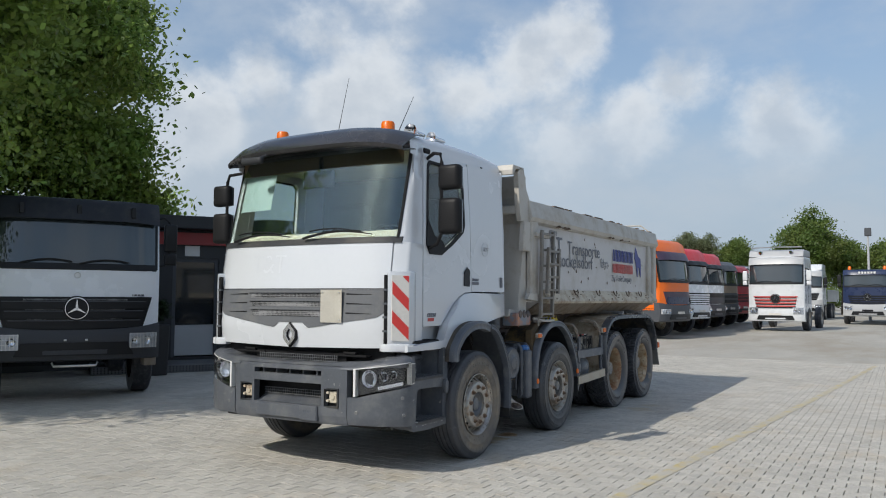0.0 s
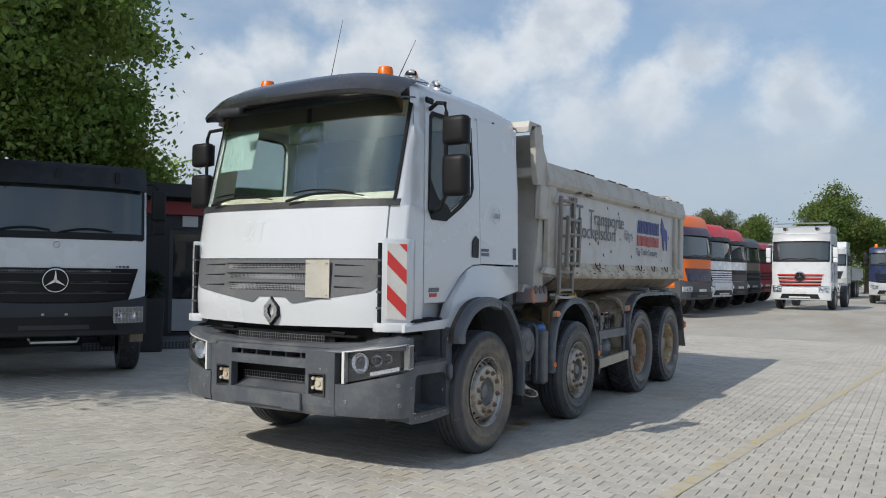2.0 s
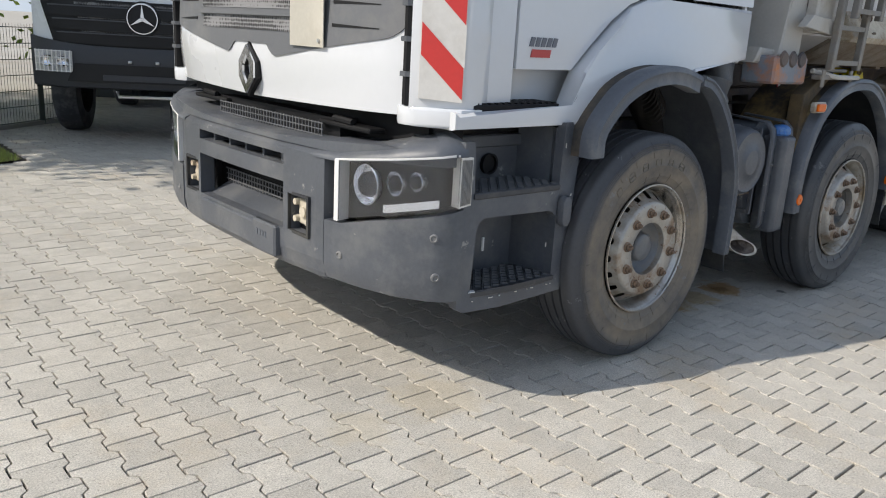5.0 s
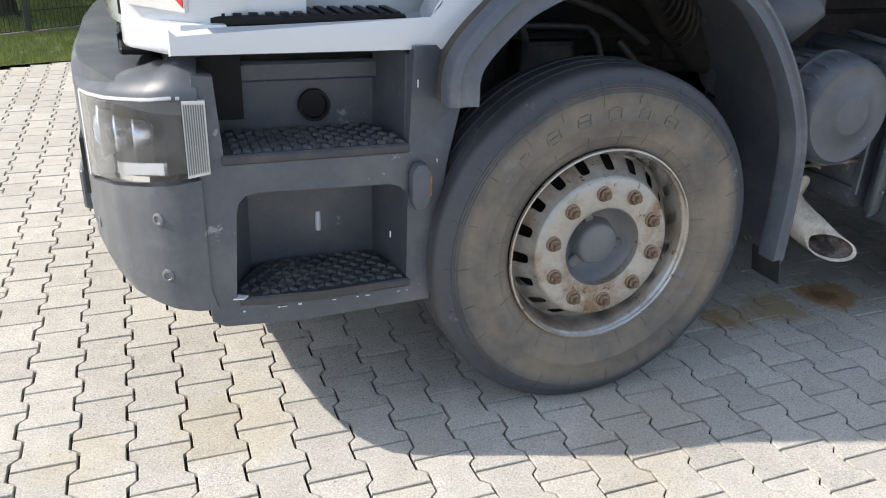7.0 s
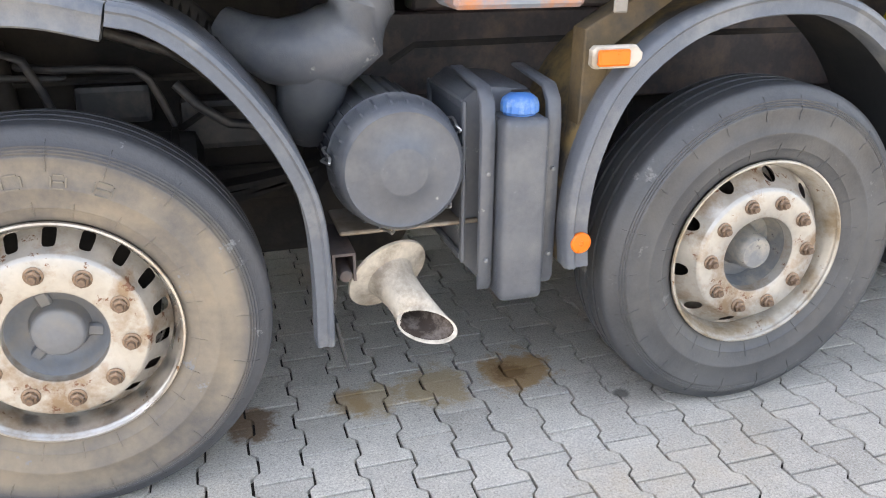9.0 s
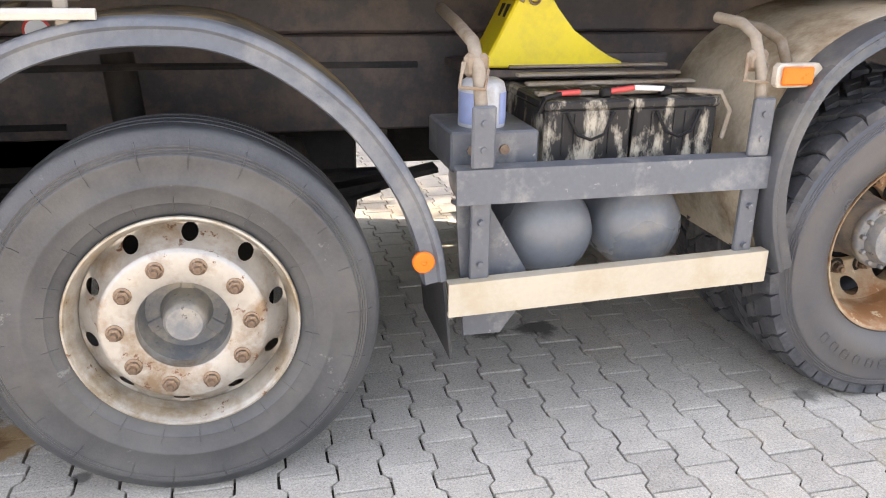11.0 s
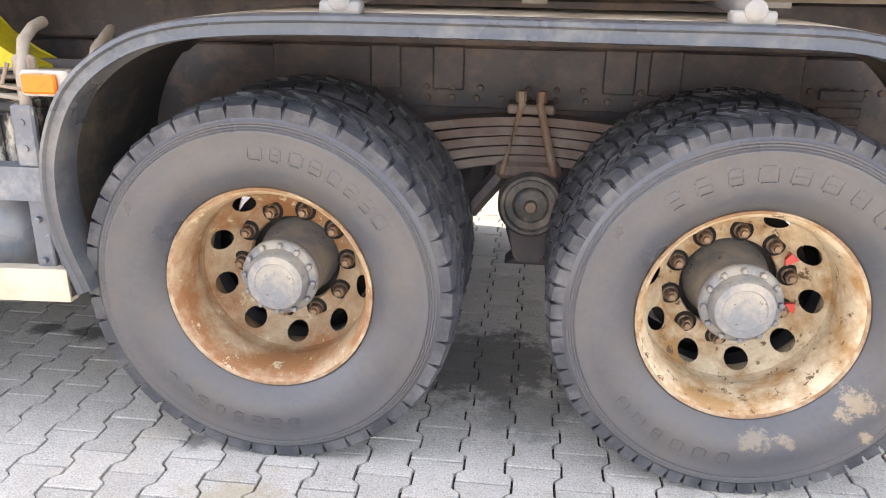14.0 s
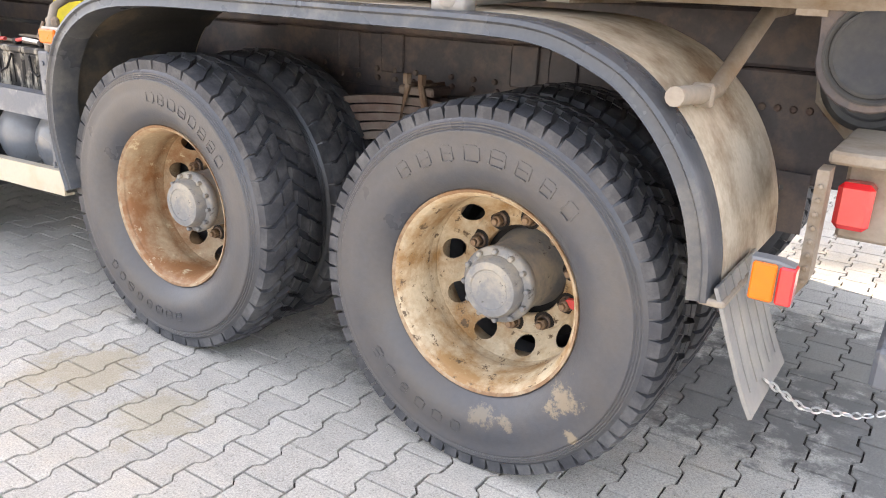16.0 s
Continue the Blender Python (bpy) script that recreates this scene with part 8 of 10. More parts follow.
def paver_material():
    m = bpy.data.materials.new("concrete_paver")
    m.use_nodes = True
    n, l = m.node_tree.nodes, m.node_tree.links
    b = n["Principled BSDF"]
    b.inputs["Roughness"].default_value = 0.88
    geo, info = n.new("ShaderNodeNewGeometry"), n.new("ShaderNodeObjectInfo")
    def math_(op, a, c, d=None):
        q = n.new("ShaderNodeMath")
        q.operation = op
        for k, v in enumerate((a, c, d)):
            if v is None:
                continue
            if isinstance(v, (int, float)):
                q.inputs[k].default_value = v
            else:
                l.new(v, q.inputs[k])
        return q.outputs[0]
    def tex(scale, detail=4, rough=0.55):
        q = n.new("ShaderNodeTexNoise")
        q.inputs["Scale"].default_value, q.inputs["Detail"].default_value, q.inputs["Roughness"].default_value = scale, detail, rough
        l.new(geo.outputs["Position"], q.inputs["Vector"])
        return q.outputs["Fac"]
    def ranged(v, a, c, lo, hi):
        q = n.new("ShaderNodeMapRange")
        q.inputs["From Min"].default_value, q.inputs["From Max"].default_value = a, c
        q.inputs["To Min"].default_value, q.inputs["To Max"].default_value = lo, hi
        l.new(v, q.inputs["Value"])
        return q.outputs[0]
    def mix(f, a, col, mode="MIX"):
        q = n.new("ShaderNodeMixRGB")
        q.blend_type = mode
        if isinstance(f, (int, float)):
            q.inputs[0].default_value = f
        else:
            l.new(f, q.inputs[0])
        l.new(a, q.inputs[1])
        if isinstance(col, tuple):
            q.inputs[2].default_value = (*col, 1)
        else:
            l.new(col, q.inputs[2])
        return q.outputs[0]
    one = math_("FRACT", math_("ADD", info.outputs["Random"], geo.outputs["Random Per Island"]), 0)
    rgb = n.new("ShaderNodeRGB")
    rgb.outputs[0].default_value = (0.505, 0.478, 0.425, 1)
    fine, mid, big = tex(150, 5, 0.8), tex(14, 5, 0.6), tex(0.7, 4)
    val = math_("MULTIPLY", ranged(one, 0, 1, 0.90, 1.09), math_("MULTIPLY", ranged(fine, 0.30, 0.70, 0.52, 1.42), math_("MULTIPLY", ranged(mid, 0.3, 0.7, 0.90, 1.08), ranged(big, 0.3, 0.7, 0.90, 1.08))))
    col = mix(1.0, rgb.outputs[0], val, "MULTIPLY")
    pits = ranged(tex(55, 6, 0.8), 0.36, 0.42, 0.55, 1.0)
    col = mix(1.0, col, pits, "MULTIPLY")
    col = mix(math_("MULTIPLY", ranged(tex(75, 4, 0.7), 0.60, 0.66, 0, 1), 0.4), col, (0.66, 0.64, 0.60))
    # sandy and ochre tints in drifts
    sand = math_("MULTIPLY", ranged(tex(1.1, 6, 0.62), 0.54, 0.70, 0, 1), ranged(mid, 0.35, 0.65, 0.25, 1.0))
    col = mix(math_("MULTIPLY", sand, 0.42), col, (0.42, 0.31, 0.17))
    # pale cement bloom
    col = mix(math_("MULTIPLY", ranged(tex(5, 7, 0.7), 0.56, 0.72, 0, 1), 0.35), col, (0.52, 0.51, 0.48))
    # stains and wide grey darkenings with a place of their own: x, y, radius, colour, strength
    ground_marks = ((2.620, 0.300, 0.160, (0.36, 0.20, 0.06), 0.8), (2.600, 0.310, 0.070, (0.17, 0.085, 0.025), 0.75), (2.320, 0.300, 0.140, (0.40, 0.28, 0.13), 0.7), (2.120, 0.270, 0.110, (0.40, 0.28, 0.13), 0.6), (2.020, 0.280, 0.090, (0.34, 0.21, 0.08), 0.65), (1.700, 0.240, 0.100, (0.15, 0.07, 0.02), 0.8),
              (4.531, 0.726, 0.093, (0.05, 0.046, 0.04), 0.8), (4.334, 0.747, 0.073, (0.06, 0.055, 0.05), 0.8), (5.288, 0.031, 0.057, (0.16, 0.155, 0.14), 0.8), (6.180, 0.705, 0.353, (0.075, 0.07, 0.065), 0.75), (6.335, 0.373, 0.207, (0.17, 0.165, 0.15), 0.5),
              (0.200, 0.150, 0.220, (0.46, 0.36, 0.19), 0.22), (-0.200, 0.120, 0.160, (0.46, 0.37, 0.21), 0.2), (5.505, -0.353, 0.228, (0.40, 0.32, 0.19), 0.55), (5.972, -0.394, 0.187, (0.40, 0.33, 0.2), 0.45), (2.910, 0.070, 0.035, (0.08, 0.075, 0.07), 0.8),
              # five wide grey patches that darken the stones under the truck's rear
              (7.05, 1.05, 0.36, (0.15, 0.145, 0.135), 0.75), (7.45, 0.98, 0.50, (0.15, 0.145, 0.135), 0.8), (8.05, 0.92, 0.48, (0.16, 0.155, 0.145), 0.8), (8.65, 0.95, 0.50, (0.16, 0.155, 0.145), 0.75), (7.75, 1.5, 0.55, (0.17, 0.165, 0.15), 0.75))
    wob = n.new("ShaderNodeTexNoise")
    wob.inputs["Scale"].default_value, wob.inputs["Detail"].default_value, wob.inputs["Roughness"].default_value = 9, 9, 0.72
    l.new(geo.outputs["Position"], wob.inputs["Vector"])
    for x, y, r, c, k in ground_marks:
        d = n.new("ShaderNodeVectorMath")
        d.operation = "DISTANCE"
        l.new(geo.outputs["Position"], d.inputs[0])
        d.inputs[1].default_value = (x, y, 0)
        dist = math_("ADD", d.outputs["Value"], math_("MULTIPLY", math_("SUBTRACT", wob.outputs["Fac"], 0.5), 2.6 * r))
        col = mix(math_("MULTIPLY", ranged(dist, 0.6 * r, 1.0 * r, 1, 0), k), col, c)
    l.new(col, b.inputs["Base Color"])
    bp = n.new("ShaderNodeBump")
    bp.inputs["Strength"].default_value, bp.inputs["Distance"].default_value = 0.9, 0.004
    l.new(math_("ADD", fine, math_("MULTIPLY", mid, 0.8)), bp.inputs["Height"])
    l.new(bp.outputs[0], b.inputs["Normal"])
    return m


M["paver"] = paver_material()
M["joint"] = material("joint_sand", (0.035, 0.030, 0.024), 0.95, var=0.25, scale=6, bump=0.4, bump_scale=90)
M["far_paving"] = material("far_paving", (0.40, 0.38, 0.335), 0.85, var=0.16, scale=0.6, bump=0.2, bump_scale=40, dirt=(0.33, 0.295, 0.24), dirt_amount=0.42, dirt_scale=0.22, chips=((0.16, 0.15, 0.13), 0.10, 0.35), stretch=(0.6, 1.6, 1))
M["grass_soil"] = material("grass_ground", (0.11, 0.13, 0.05), 0.9, var=0.3, scale=3, bump=0.5, bump_scale=40, dirt=(0.10, 0.085, 0.05), dirt_amount=0.25)

bm = bmesh.new()
xs = [-400, -150, -60, -25, -12, -9.3, -8.8, 0, 9, 15.8, 16.2, 20, 30, 40, 57, 80, 150, 400]
ys = [-400, -150, -60, -25, -10, -7.3, -6.8, 0, 11.8, 12.2, 25, 60, 150, 400]
grid(bm, xs, ys, lambda x, y: (x, y, (-0.026 if -9 < x < 16 and -7 < y < 12 else -0.016) + rise(x)))   # lower under the stones
tagged(part("ground", bm, "far_paving"), "pale grey concrete paving of the truck yard", "ground", kind="structure")

# ---- other trucks of the yard ----
for key, col, rough in (("p_orange", (0.85, 0.16, 0.01), 0.4), ("p_red", (0.62, 0.015, 0.02), 0.4), ("p_darkred", (0.36, 0.012, 0.02), 0.4), ("p_brown", (0.24, 0.18, 0.12), 0.4),
                        ("p_navy", (0.022, 0.035, 0.085), 0.3), ("p_silver", (0.42, 0.43, 0.44), 0.4), ("p_purple", (0.055, 0.035, 0.065), 0.4), ("p_grey", (0.075, 0.08, 0.09), 0.5), ("p_black", (0.011, 0.012, 0.014), 0.5)):
    M[key] = material("yard_" + key, col, rough, var=0.06, coat=0.12)
M["yard_glass"] = material("yard_window_glass", (0.030, 0.040, 0.045), 0.04, var=0.05, coat=0.4, rough_var=0.02)
M["yard_glass"].node_tree.nodes["Principled BSDF"].inputs["Specular IOR Level"].default_value = 1.0
M["p_snow"] = material("snow_white_paint", (0.80, 0.83, 0.86), 0.25, var=0.03, coat=0.5)
M["bumper_dark"] = material("dark_bumper_plastic", (0.035, 0.038, 0.045), 0.5, var=0.12, bump=0.1, bump_scale=200)
M["anthracite"] = material("anthracite_plastic", (0.026, 0.029, 0.036), 0.45, var=0.12, bump=0.08, bump_scale=200, dirt=(0.05, 0.05, 0.05), dirt_amount=0.2)

for nm in ("anthracite", "p_black", "p_grey"):
    M[nm].node_tree.nodes["Principled BSDF"].inputs["Specular IOR Level"].default_value = 0.25
bm = bmesh.new()
lathe(bm, [(0.30, 0.02), (0.34, 0.005), (0.43, 0.0), (0.49, 0.02), (0.515, 0.05), (0.52, 0.10), (0.52, 0.22), (0.50, 0.29), (0.3, 0.3)], 36)
FAR_TYRE = mesh_of("tyre", bm, "tread", 40)
bm = bmesh.new()
lathe(bm, [(0.305, 0.015), (0.285, 0.04), (0.26, 0.08), (0.20, 0.06), (0.11, 0.06), (0.10, 0.03), (0, 0.03)], 28)
FAR_RIM = mesh_of("rim", bm, "rim_silver", 40)


def far_wheel(parent, x, y, left_side):
    w = new("wheel", FAR_RIM)
    w.parent = parent
    w.matrix_basis = pose(x, y, 0.52, 0, 0, 0 if left_side else 180)
    t = new("tyre", FAR_TYRE)
    t.parent = w
    return w


def yard_truck(at, rz, label, paint="white2", visor="p_black", grille="p_black", bumper="p_grey", H=2.95, base=0.62, hood=(1.20, 2.02), ws=2.76, length=2.1, slats=4, slat_mat="p_grey",
               star=0.0, stripes=None, load=None, roof_bar=False, lamps=(0.90, 1.08), W=2.36, fairing=0.0, axles=(1.35, 4.6, 5.95), plate=True, mirror_mat="p_black", split=0.58, star_at=0.40, roof_mat=None, taper=0.16, wide=0.86, blades=False):
    """A cab-over truck whose front looks along its own -x."""
    t = tagged(thing("truck", at, rz), label, "truck", "trucks parked in the yard")
    h = W / 2
    def xf(y, z):
        u = abs(y) / h
        return 0.03 + 0.07 * u * u + 0.15 * u ** 7 + max(0, z - hood[1]) * 0.14 + 0.03 * max(0, hood[0] + 0.35 - z) * 0
    def front(name, y0, y1, z0, z1, mat, off=0.0, parent=None, n=12, k=3, th=0.05, label="", tap=0.0, bow=0.0):
        """A curved skin; tap narrows it downwards, bow lets its lower edge hang in the middle."""
        bm = bmesh.new()
        def f(u, v):
            z = z0 + (z1 - z0) * v
            y = (y0 + (y1 - y0) * u) * (1 - tap * (1 - v))
            z -= bow * (1 - v) * (1 - (y / h) ** 2)
            return (xf(y, z) + off, y, z)
        grid(bm, steps(0, 1, n), steps(0, 1, k), f, (th, 0, 0))
        return part(name, bm, mat, parent or t, label, 50)
    # cab shell with rounded front corners and roof edge
    levels = [(base + 0.42, 0.0, 0.0), (hood[1], 0.0, 0.0), (ws, 0.0, 0.0), (H - 0.10, 0.012, 0.0), (H - 0.03, 0.045, 0.03), (H, 0.12, 0.10)]
    bm = bmesh.new()
    rings = []
    for z, inset, back in levels:
        w = h - inset
        ring = [(xf(y / w * h * 0.999, z) + 0.03 + back, y, z) for y in [w * math.sin(radians(q)) for q in range(-90, 91, 15)]]
        ring += [(0.9, w, z), (length, w, z), (length, -w, z), (0.9, -w, z)]
        rings.append([bm.verts.new(p) for p in ring])
    for p, q in zip(rings, rings[1:]):
        for i in range(len(p)):
            j = (i + 1) % len(p)
            bm.faces.new((p[i], p[j], q[j], q[i]))
    bm.faces.new(rings[0])
    bm.faces.new(rings[-1][::-1])
    part("cab", bm, paint, t, "", 40)
    gz = hood[0] + (hood[1] - hood[0]) * split
    front("hood", -h + 0.03, h - 0.03, hood[0] - 0.02, hood[1], paint, 0.0, None, 16, 5)
    g = front("grille", -h * wide, h * wide, hood[0], gz, grille, -0.014, None, 16, 4, 0.04, "", taper, 0.05 if blades else 0.0)
    for k in range(slats):
        v0 = 0.04 + 0.92 * k / slats
        z = hood[0] + (gz - hood[0]) * v0
        hi = z + (gz - hood[0]) * (0.62 if blades else 0.55) / slats
        y1 = h * wide * (1 - taper * (1 - v0)) * 0.95
        s_ = front("grille_slat", -y1, y1, z, hi, slat_mat, -0.040, g, 14, 1, 0.025, "", 0.0, 0.03 if blades else 0.0)
        if blades:
            # grey strip paints a highlight along the blade's upper edge
            front("slat_edge", -y1, y1, hi - 0.012, hi + 0.002, "p_grey", -0.048, s_, 14, 1, 0.012, "", 0.0, 0.0)
            front("slat_mesh", -y1 * 0.72, y1 * 0.72, hi + 0.008, hi + 0.035, "mesh", -0.018, s_, 10, 1, 0.008)
    if stripes:
        for k in range(4):
            z = hood[0] + (gz - hood[0]) * (0.16 + 0.22 * k)
            front("grille_stripe", -h * 0.80 * (0.86 + 0.04 * k), h * 0.80 * (0.86 + 0.04 * k), z, z + 0.035, stripes, -0.046, g, 10, 1, 0.012, "", 0.0, 0.03)
    front("hood_seam", -h + 0.06, h - 0.06, hood[1] - 0.006, hood[1] + 0.004, "p_black", -0.004, None, 12, 1, 0.02)
    front("cowl", -h + 0.05, h - 0.05, hood[1] + 0.005, hood[1] + 0.085, "p_black", -0.02)
    front("windscreen_surround", -h + 0.035, h - 0.035, hood[1] + 0.02, ws + 0.03, "p_black", 0.002, None, 14, 4, 0.03)
    front("windscreen", -h + 0.08, h - 0.08, hood[1] + 0.09, ws, "yard_glass", -0.006, None, 16, 5, 0.02, "dark reflecting windscreen")
    # visor: a lip that stands off the roof's edge
    bm = bmesh.new()
    def lip(u, v):
        y = (-h + 0.02) * (1 - 2 * u)
        z = ws - 0.02 + (min(H - 0.02, ws + 0.30) - ws + 0.02) * v - 0.03 * (abs(y) / h) ** 4 * (1 - v)
        return (xf(y, z) - 0.12 * (1 - v) ** 0.6 - 0.015, y, z)
    grid(bm, steps(0, 1, 16), steps(0, 1, 5), lip, (0.03, 0, 0))
    part("sun_visor", bm, visor, t, "", 50)
    b = bmesh.new()
    def skin(u, v):
        y = (-h - 0.01) * (1 - 2 * u)
        top = hood[0] - 0.03 + 0.09 * (abs(y) / h) ** 3
        z = base + (top - base) * v
        return (xf(y, 1.0) - 0.07 * math.sin(0.35 + 2.2 * v) ** 0.7 + 0.05 * (v < 0.02), y, z)
    grid(b, steps(0, 1, 18), [0, 0.04, 0.2, 0.4, 0.6, 0.8, 0.95, 1.0], skin, (0.22, 0, 0))
    bp = part("bumper", b, bumper, t, "", 40)
    front("bumper_intake", -h * 0.60, h * 0.60, base + 0.08, base + 0.27, "p_black", -0.082, bp, 10, 2, 0.03, "", -0.12)
    front("intake_bar", -h * 0.36, h * 0.36, base + 0.10, base + 0.16, bumper, -0.092, bp, 8, 1, 0.02)
    if plate:
        front("number_plate", -0.26, 0.26, base + 0.28, base + 0.37, "white_refl" if plate is True else "p_black", -0.094, bp, 4, 1, 0.012)
    for s in (-1, 1):
        y0, y1 = sorted((s * h * 0.62, s * (h - 0.04)))
        lamp = front("headlamp", y0, y1, lamps[0], lamps[1], "lamp_white", -0.082, bp, 9, 2, 0.03)
        front("lamp_lens", y0 + 0.01, y1 - 0.01, lamps[0] + 0.01, lamps[1] - 0.01, "lamp_glass", -0.092, lamp, 9, 2, 0.004)
        for k in range(2):
            y = s * h * (0.70 + 0.14 * k)
            z = (lamps[0] + lamps[1]) / 2
            bm = bmesh.new()
            lathe(bm, [(0.062, -0.006), (0.05, 0.006), (0.0, 0.012)], 16, "x", (xf(y, z) - 0.098, y, z))
            part("reflector", bm, "chrome", lamp, "", 40)
        for z0, z1, w in ((2.26, 2.70, 0.10), (2.05, 2.24, 0.095)):
            bm = bmesh.new()
            box(bm, (0.30, s * (h + 0.17) - w, z0), (0.42, s * (h + 0.17) + w, z1), 0.035, 3)
            mir = part("mirror", bm, mirror_mat, t, "", 40)
        bm = bmesh.new()
        tube(bm, [(0.5, s * (h - 0.03), 2.78), (0.40, s * (h + 0.08), 2.80), (0.38, s * (h + 0.16), 2.72), (0.38, s * (h + 0.16), 2.06), (0.45, s * (h - 0.02), 2.03)], 0.018, 6)
        part("mirror_arm", bm, "p_black", mir)
        bm = bmesh.new()
        prism(bm, [(0.50, 2.05), (1.15, 2.10), (1.15, 2.68), (0.60, 2.68)], *sorted((s * (h - 0.004), s * (h + 0.008))), "y")
        part("side_window", bm, "glass_dark", t)
        bm = bmesh.new()
        prism(bm, [(0.40, base + 0.46), (1.24, base + 0.46), (1.24, 2.74), (1.22, 2.74), (1.22, base + 0.48), (0.40, base + 0.48)], *sorted((s * (h - 0.004), s * (h + 0.004))), "y")
        part("door_seam", bm, "p_black", t)
        bm = bmesh.new()
        prism(bm, [(0.20, base + 0.05), (0.85, base + 0.05), (0.95, base + 0.50), (0.20, base + 0.50)], *sorted((s * (h - 0.12), s * (h - 0.01))), "y", 0.02)
        part("cab_step", bm, "p_grey", t)
        bm = bmesh.new()
        ya, yb = (0.75, 0.08) if s > 0 else (-0.02, -0.70)
        arm = [(xf(ya + (yb - ya) * q, hood[1] + 0.12) - 0.045, ya + (yb - ya) * q, hood[1] + 0.085 + 0.05 * math.sin(3.0 * q) + 0.02 * q) for q in steps(0, 1, 6)]
        tube(bm, arm, 0.011, 5)
        part("wiper", bm, "p_black", t)
    if fairing:
        bm = bmesh.new()
        prism(bm, [(0.30, H - 0.02), (0.42, H + fairing * 0.7), (0.62, H + fairing), (length, H + fairing * 0.95), (length, H - 0.02)], -h + 0.02, h - 0.02, "y", 0.06, 2)
        part("roof_fairing", bm, roof_mat or (paint if fairing > 0.3 else visor), t, "", 40)
    if roof_bar:
        bm = bmesh.new()
        tube(bm, [(0.40, -h + 0.1, H + fairing + 0.10), (0.36, 0, H + fairing + 0.12), (0.40, h - 0.1, H + fairing + 0.10)], 0.025, 6)
        part("roof_bar", bm, "steel", t)
        for y in (-h * 0.55, h * 0.55):
            bm = bmesh.new()
            lathe(bm, [(0, -0.02), (0.09, -0.01), (0.10, 0.03), (0, 0.08)], 16, "x", (0.33, y, H + fairing - 0.12))
            part("roof_lamp", bm, "chrome", t, "", 40)
    if star:
        z = hood[0] + (hood[1] - hood[0]) * star_at
        bm = bmesh.new()
        lathe(bm, [(star, -0.01), (star * 0.96, -0.022), (star * 0.90, -0.022), (star * 0.88, -0.01)], 36, "x", (xf(0, z) - 0.05, 0, z), closed=True)
        for k in range(3):
            a = math.pi / 2 + k * 2 * math.pi / 3
            c, s_ = math.cos(a), math.sin(a)
            x0 = xf(0, z) - 0.07
            pts = [(0.9 * star * c, 0.9 * star * s_), (-0.13 * star * s_, 0.13 * star * c), (0.13 * star * s_, -0.13 * star * c)]
            prism(bm, [(p[0], z + p[1]) for p in pts], x0, x0 + 0.015, "x")
        part("round_badge", bm, "chrome", g, "", 40)
        bm = bmesh.new()
        lathe(bm, [(0, -0.004), (star * 1.08, -0.004), (star * 1.12, 0.03)], 36, "x", (xf(0, z) - 0.045, 0, z))
        part("badge_base", bm, "p_black", g, "", 40)
    # chassis and load
    bm = bmesh.new()
    for y in (-0.42, 0.34):
        box(bm, (0.6, y, 0.75), (axles[-1] + 0.8, y + 0.08, 1.02))
    part("chassis", bm, "dark", t)
    bm = bmesh.new()
    box(bm, (0.35, -0.9, 0.60), (1.9, 0.9, 1.1), 0.05)
    part("engine", bm, "dark", t)
    for x in axles:
        for s in (-1, 1):
            far_wheel(t, x, s * 1.22, s < 0)
    if load == "box":
        bm = bmesh.new()
        box(bm, (length + 0.25, -1.22, 1.15), (axles[-1] + 1.4, 1.22, H + 0.3), 0.03)
        part("box_body", bm, "p_silver", t)
    elif load == "flat":
        bm = bmesh.new()
        box(bm, (length + 0.25, -1.24, 1.15), (axles[-1] + 1.6, 1.24, 1.30), 0.02)
        for s in (-1, 1):
            for k in range(4):
                x = length + 0.3 + k * 1.6
                box(bm, (x, s * 1.22 - 0.02, 1.3), (x + 1.55, s * 1.22 + 0.02, 1.95), 0.01)
        part("drop_sides", bm, "p_silver", t)
    elif load == "tank":
        bm = bmesh.new()
        box(bm, (length + 0.3, -0.9, 1.05), (axles[-1] + 1.0, 0.9, 2.2), 0.08)
        part("tipper_tub", bm, "p_grey", t)
    return t


def local_part(t, name, bm, mat, label=""):
    return part(name, bm, mat, t, label, 40)


# white construction truck beside the office
works_truck = yard_truck((1.53, 6.73, 0.0), 60, "white construction truck with black grille and dark visor", paint="p_snow", H=3.02, base=0.62, hood=(1.10, 1.95), ws=2.70, star=0.165, slats=3, slat_mat="p_black",
                  visor="anthracite", bumper="bumper_dark", lamps=(0.80, 1.01), load="tank", plate=False, split=0.53, star_at=0.33, taper=0.13, wide=0.90, blades=True)
for s in (-1, 1):
    bm = bmesh.new()
    for k in range(9):                                     # wire guard before the lamp
        y = s * (0.745 + 0.047 * k)
        x = 0.03 + 0.07 * (y / 1.18) ** 2 + 0.15 * abs(y / 1.18) ** 7 - 0.125
        box(bm, (x, y - 0.004, 0.79), (x + 0.008, y + 0.004, 1.02))
    for j in range(4):
        pts = [(0.03 + 0.07 * (y / 1.18) ** 2 + 0.15 * abs(y / 1.18) ** 7 - 0.122, s * y, 0.80 + 0.07 * j) for y in steps(0.735, 1.13, 6)]
        tube(bm, pts, 0.005, 5)
    tagged(local_part(works_truck, "lamp_guard", bm, "steel", "wire headlamp guard"), kind="stuff")
bm = bmesh.new()
lathe(bm, [(0.046, 0.0), (0.042, -0.012), (0.034, -0.005), (0, -0.005)], 20, "x", (0.026, 0.0, 1.865))
local_part(works_truck, "small_emblem", bm, "steel")
bm = bmesh.new()
for k in range(7):
    box(bm, (0.068, -0.93 + 0.05 * k, 1.565), (0.085, -0.895 + 0.05 * k, 1.59))
local_part(works_truck, "model_bars", bm, "p_grey")
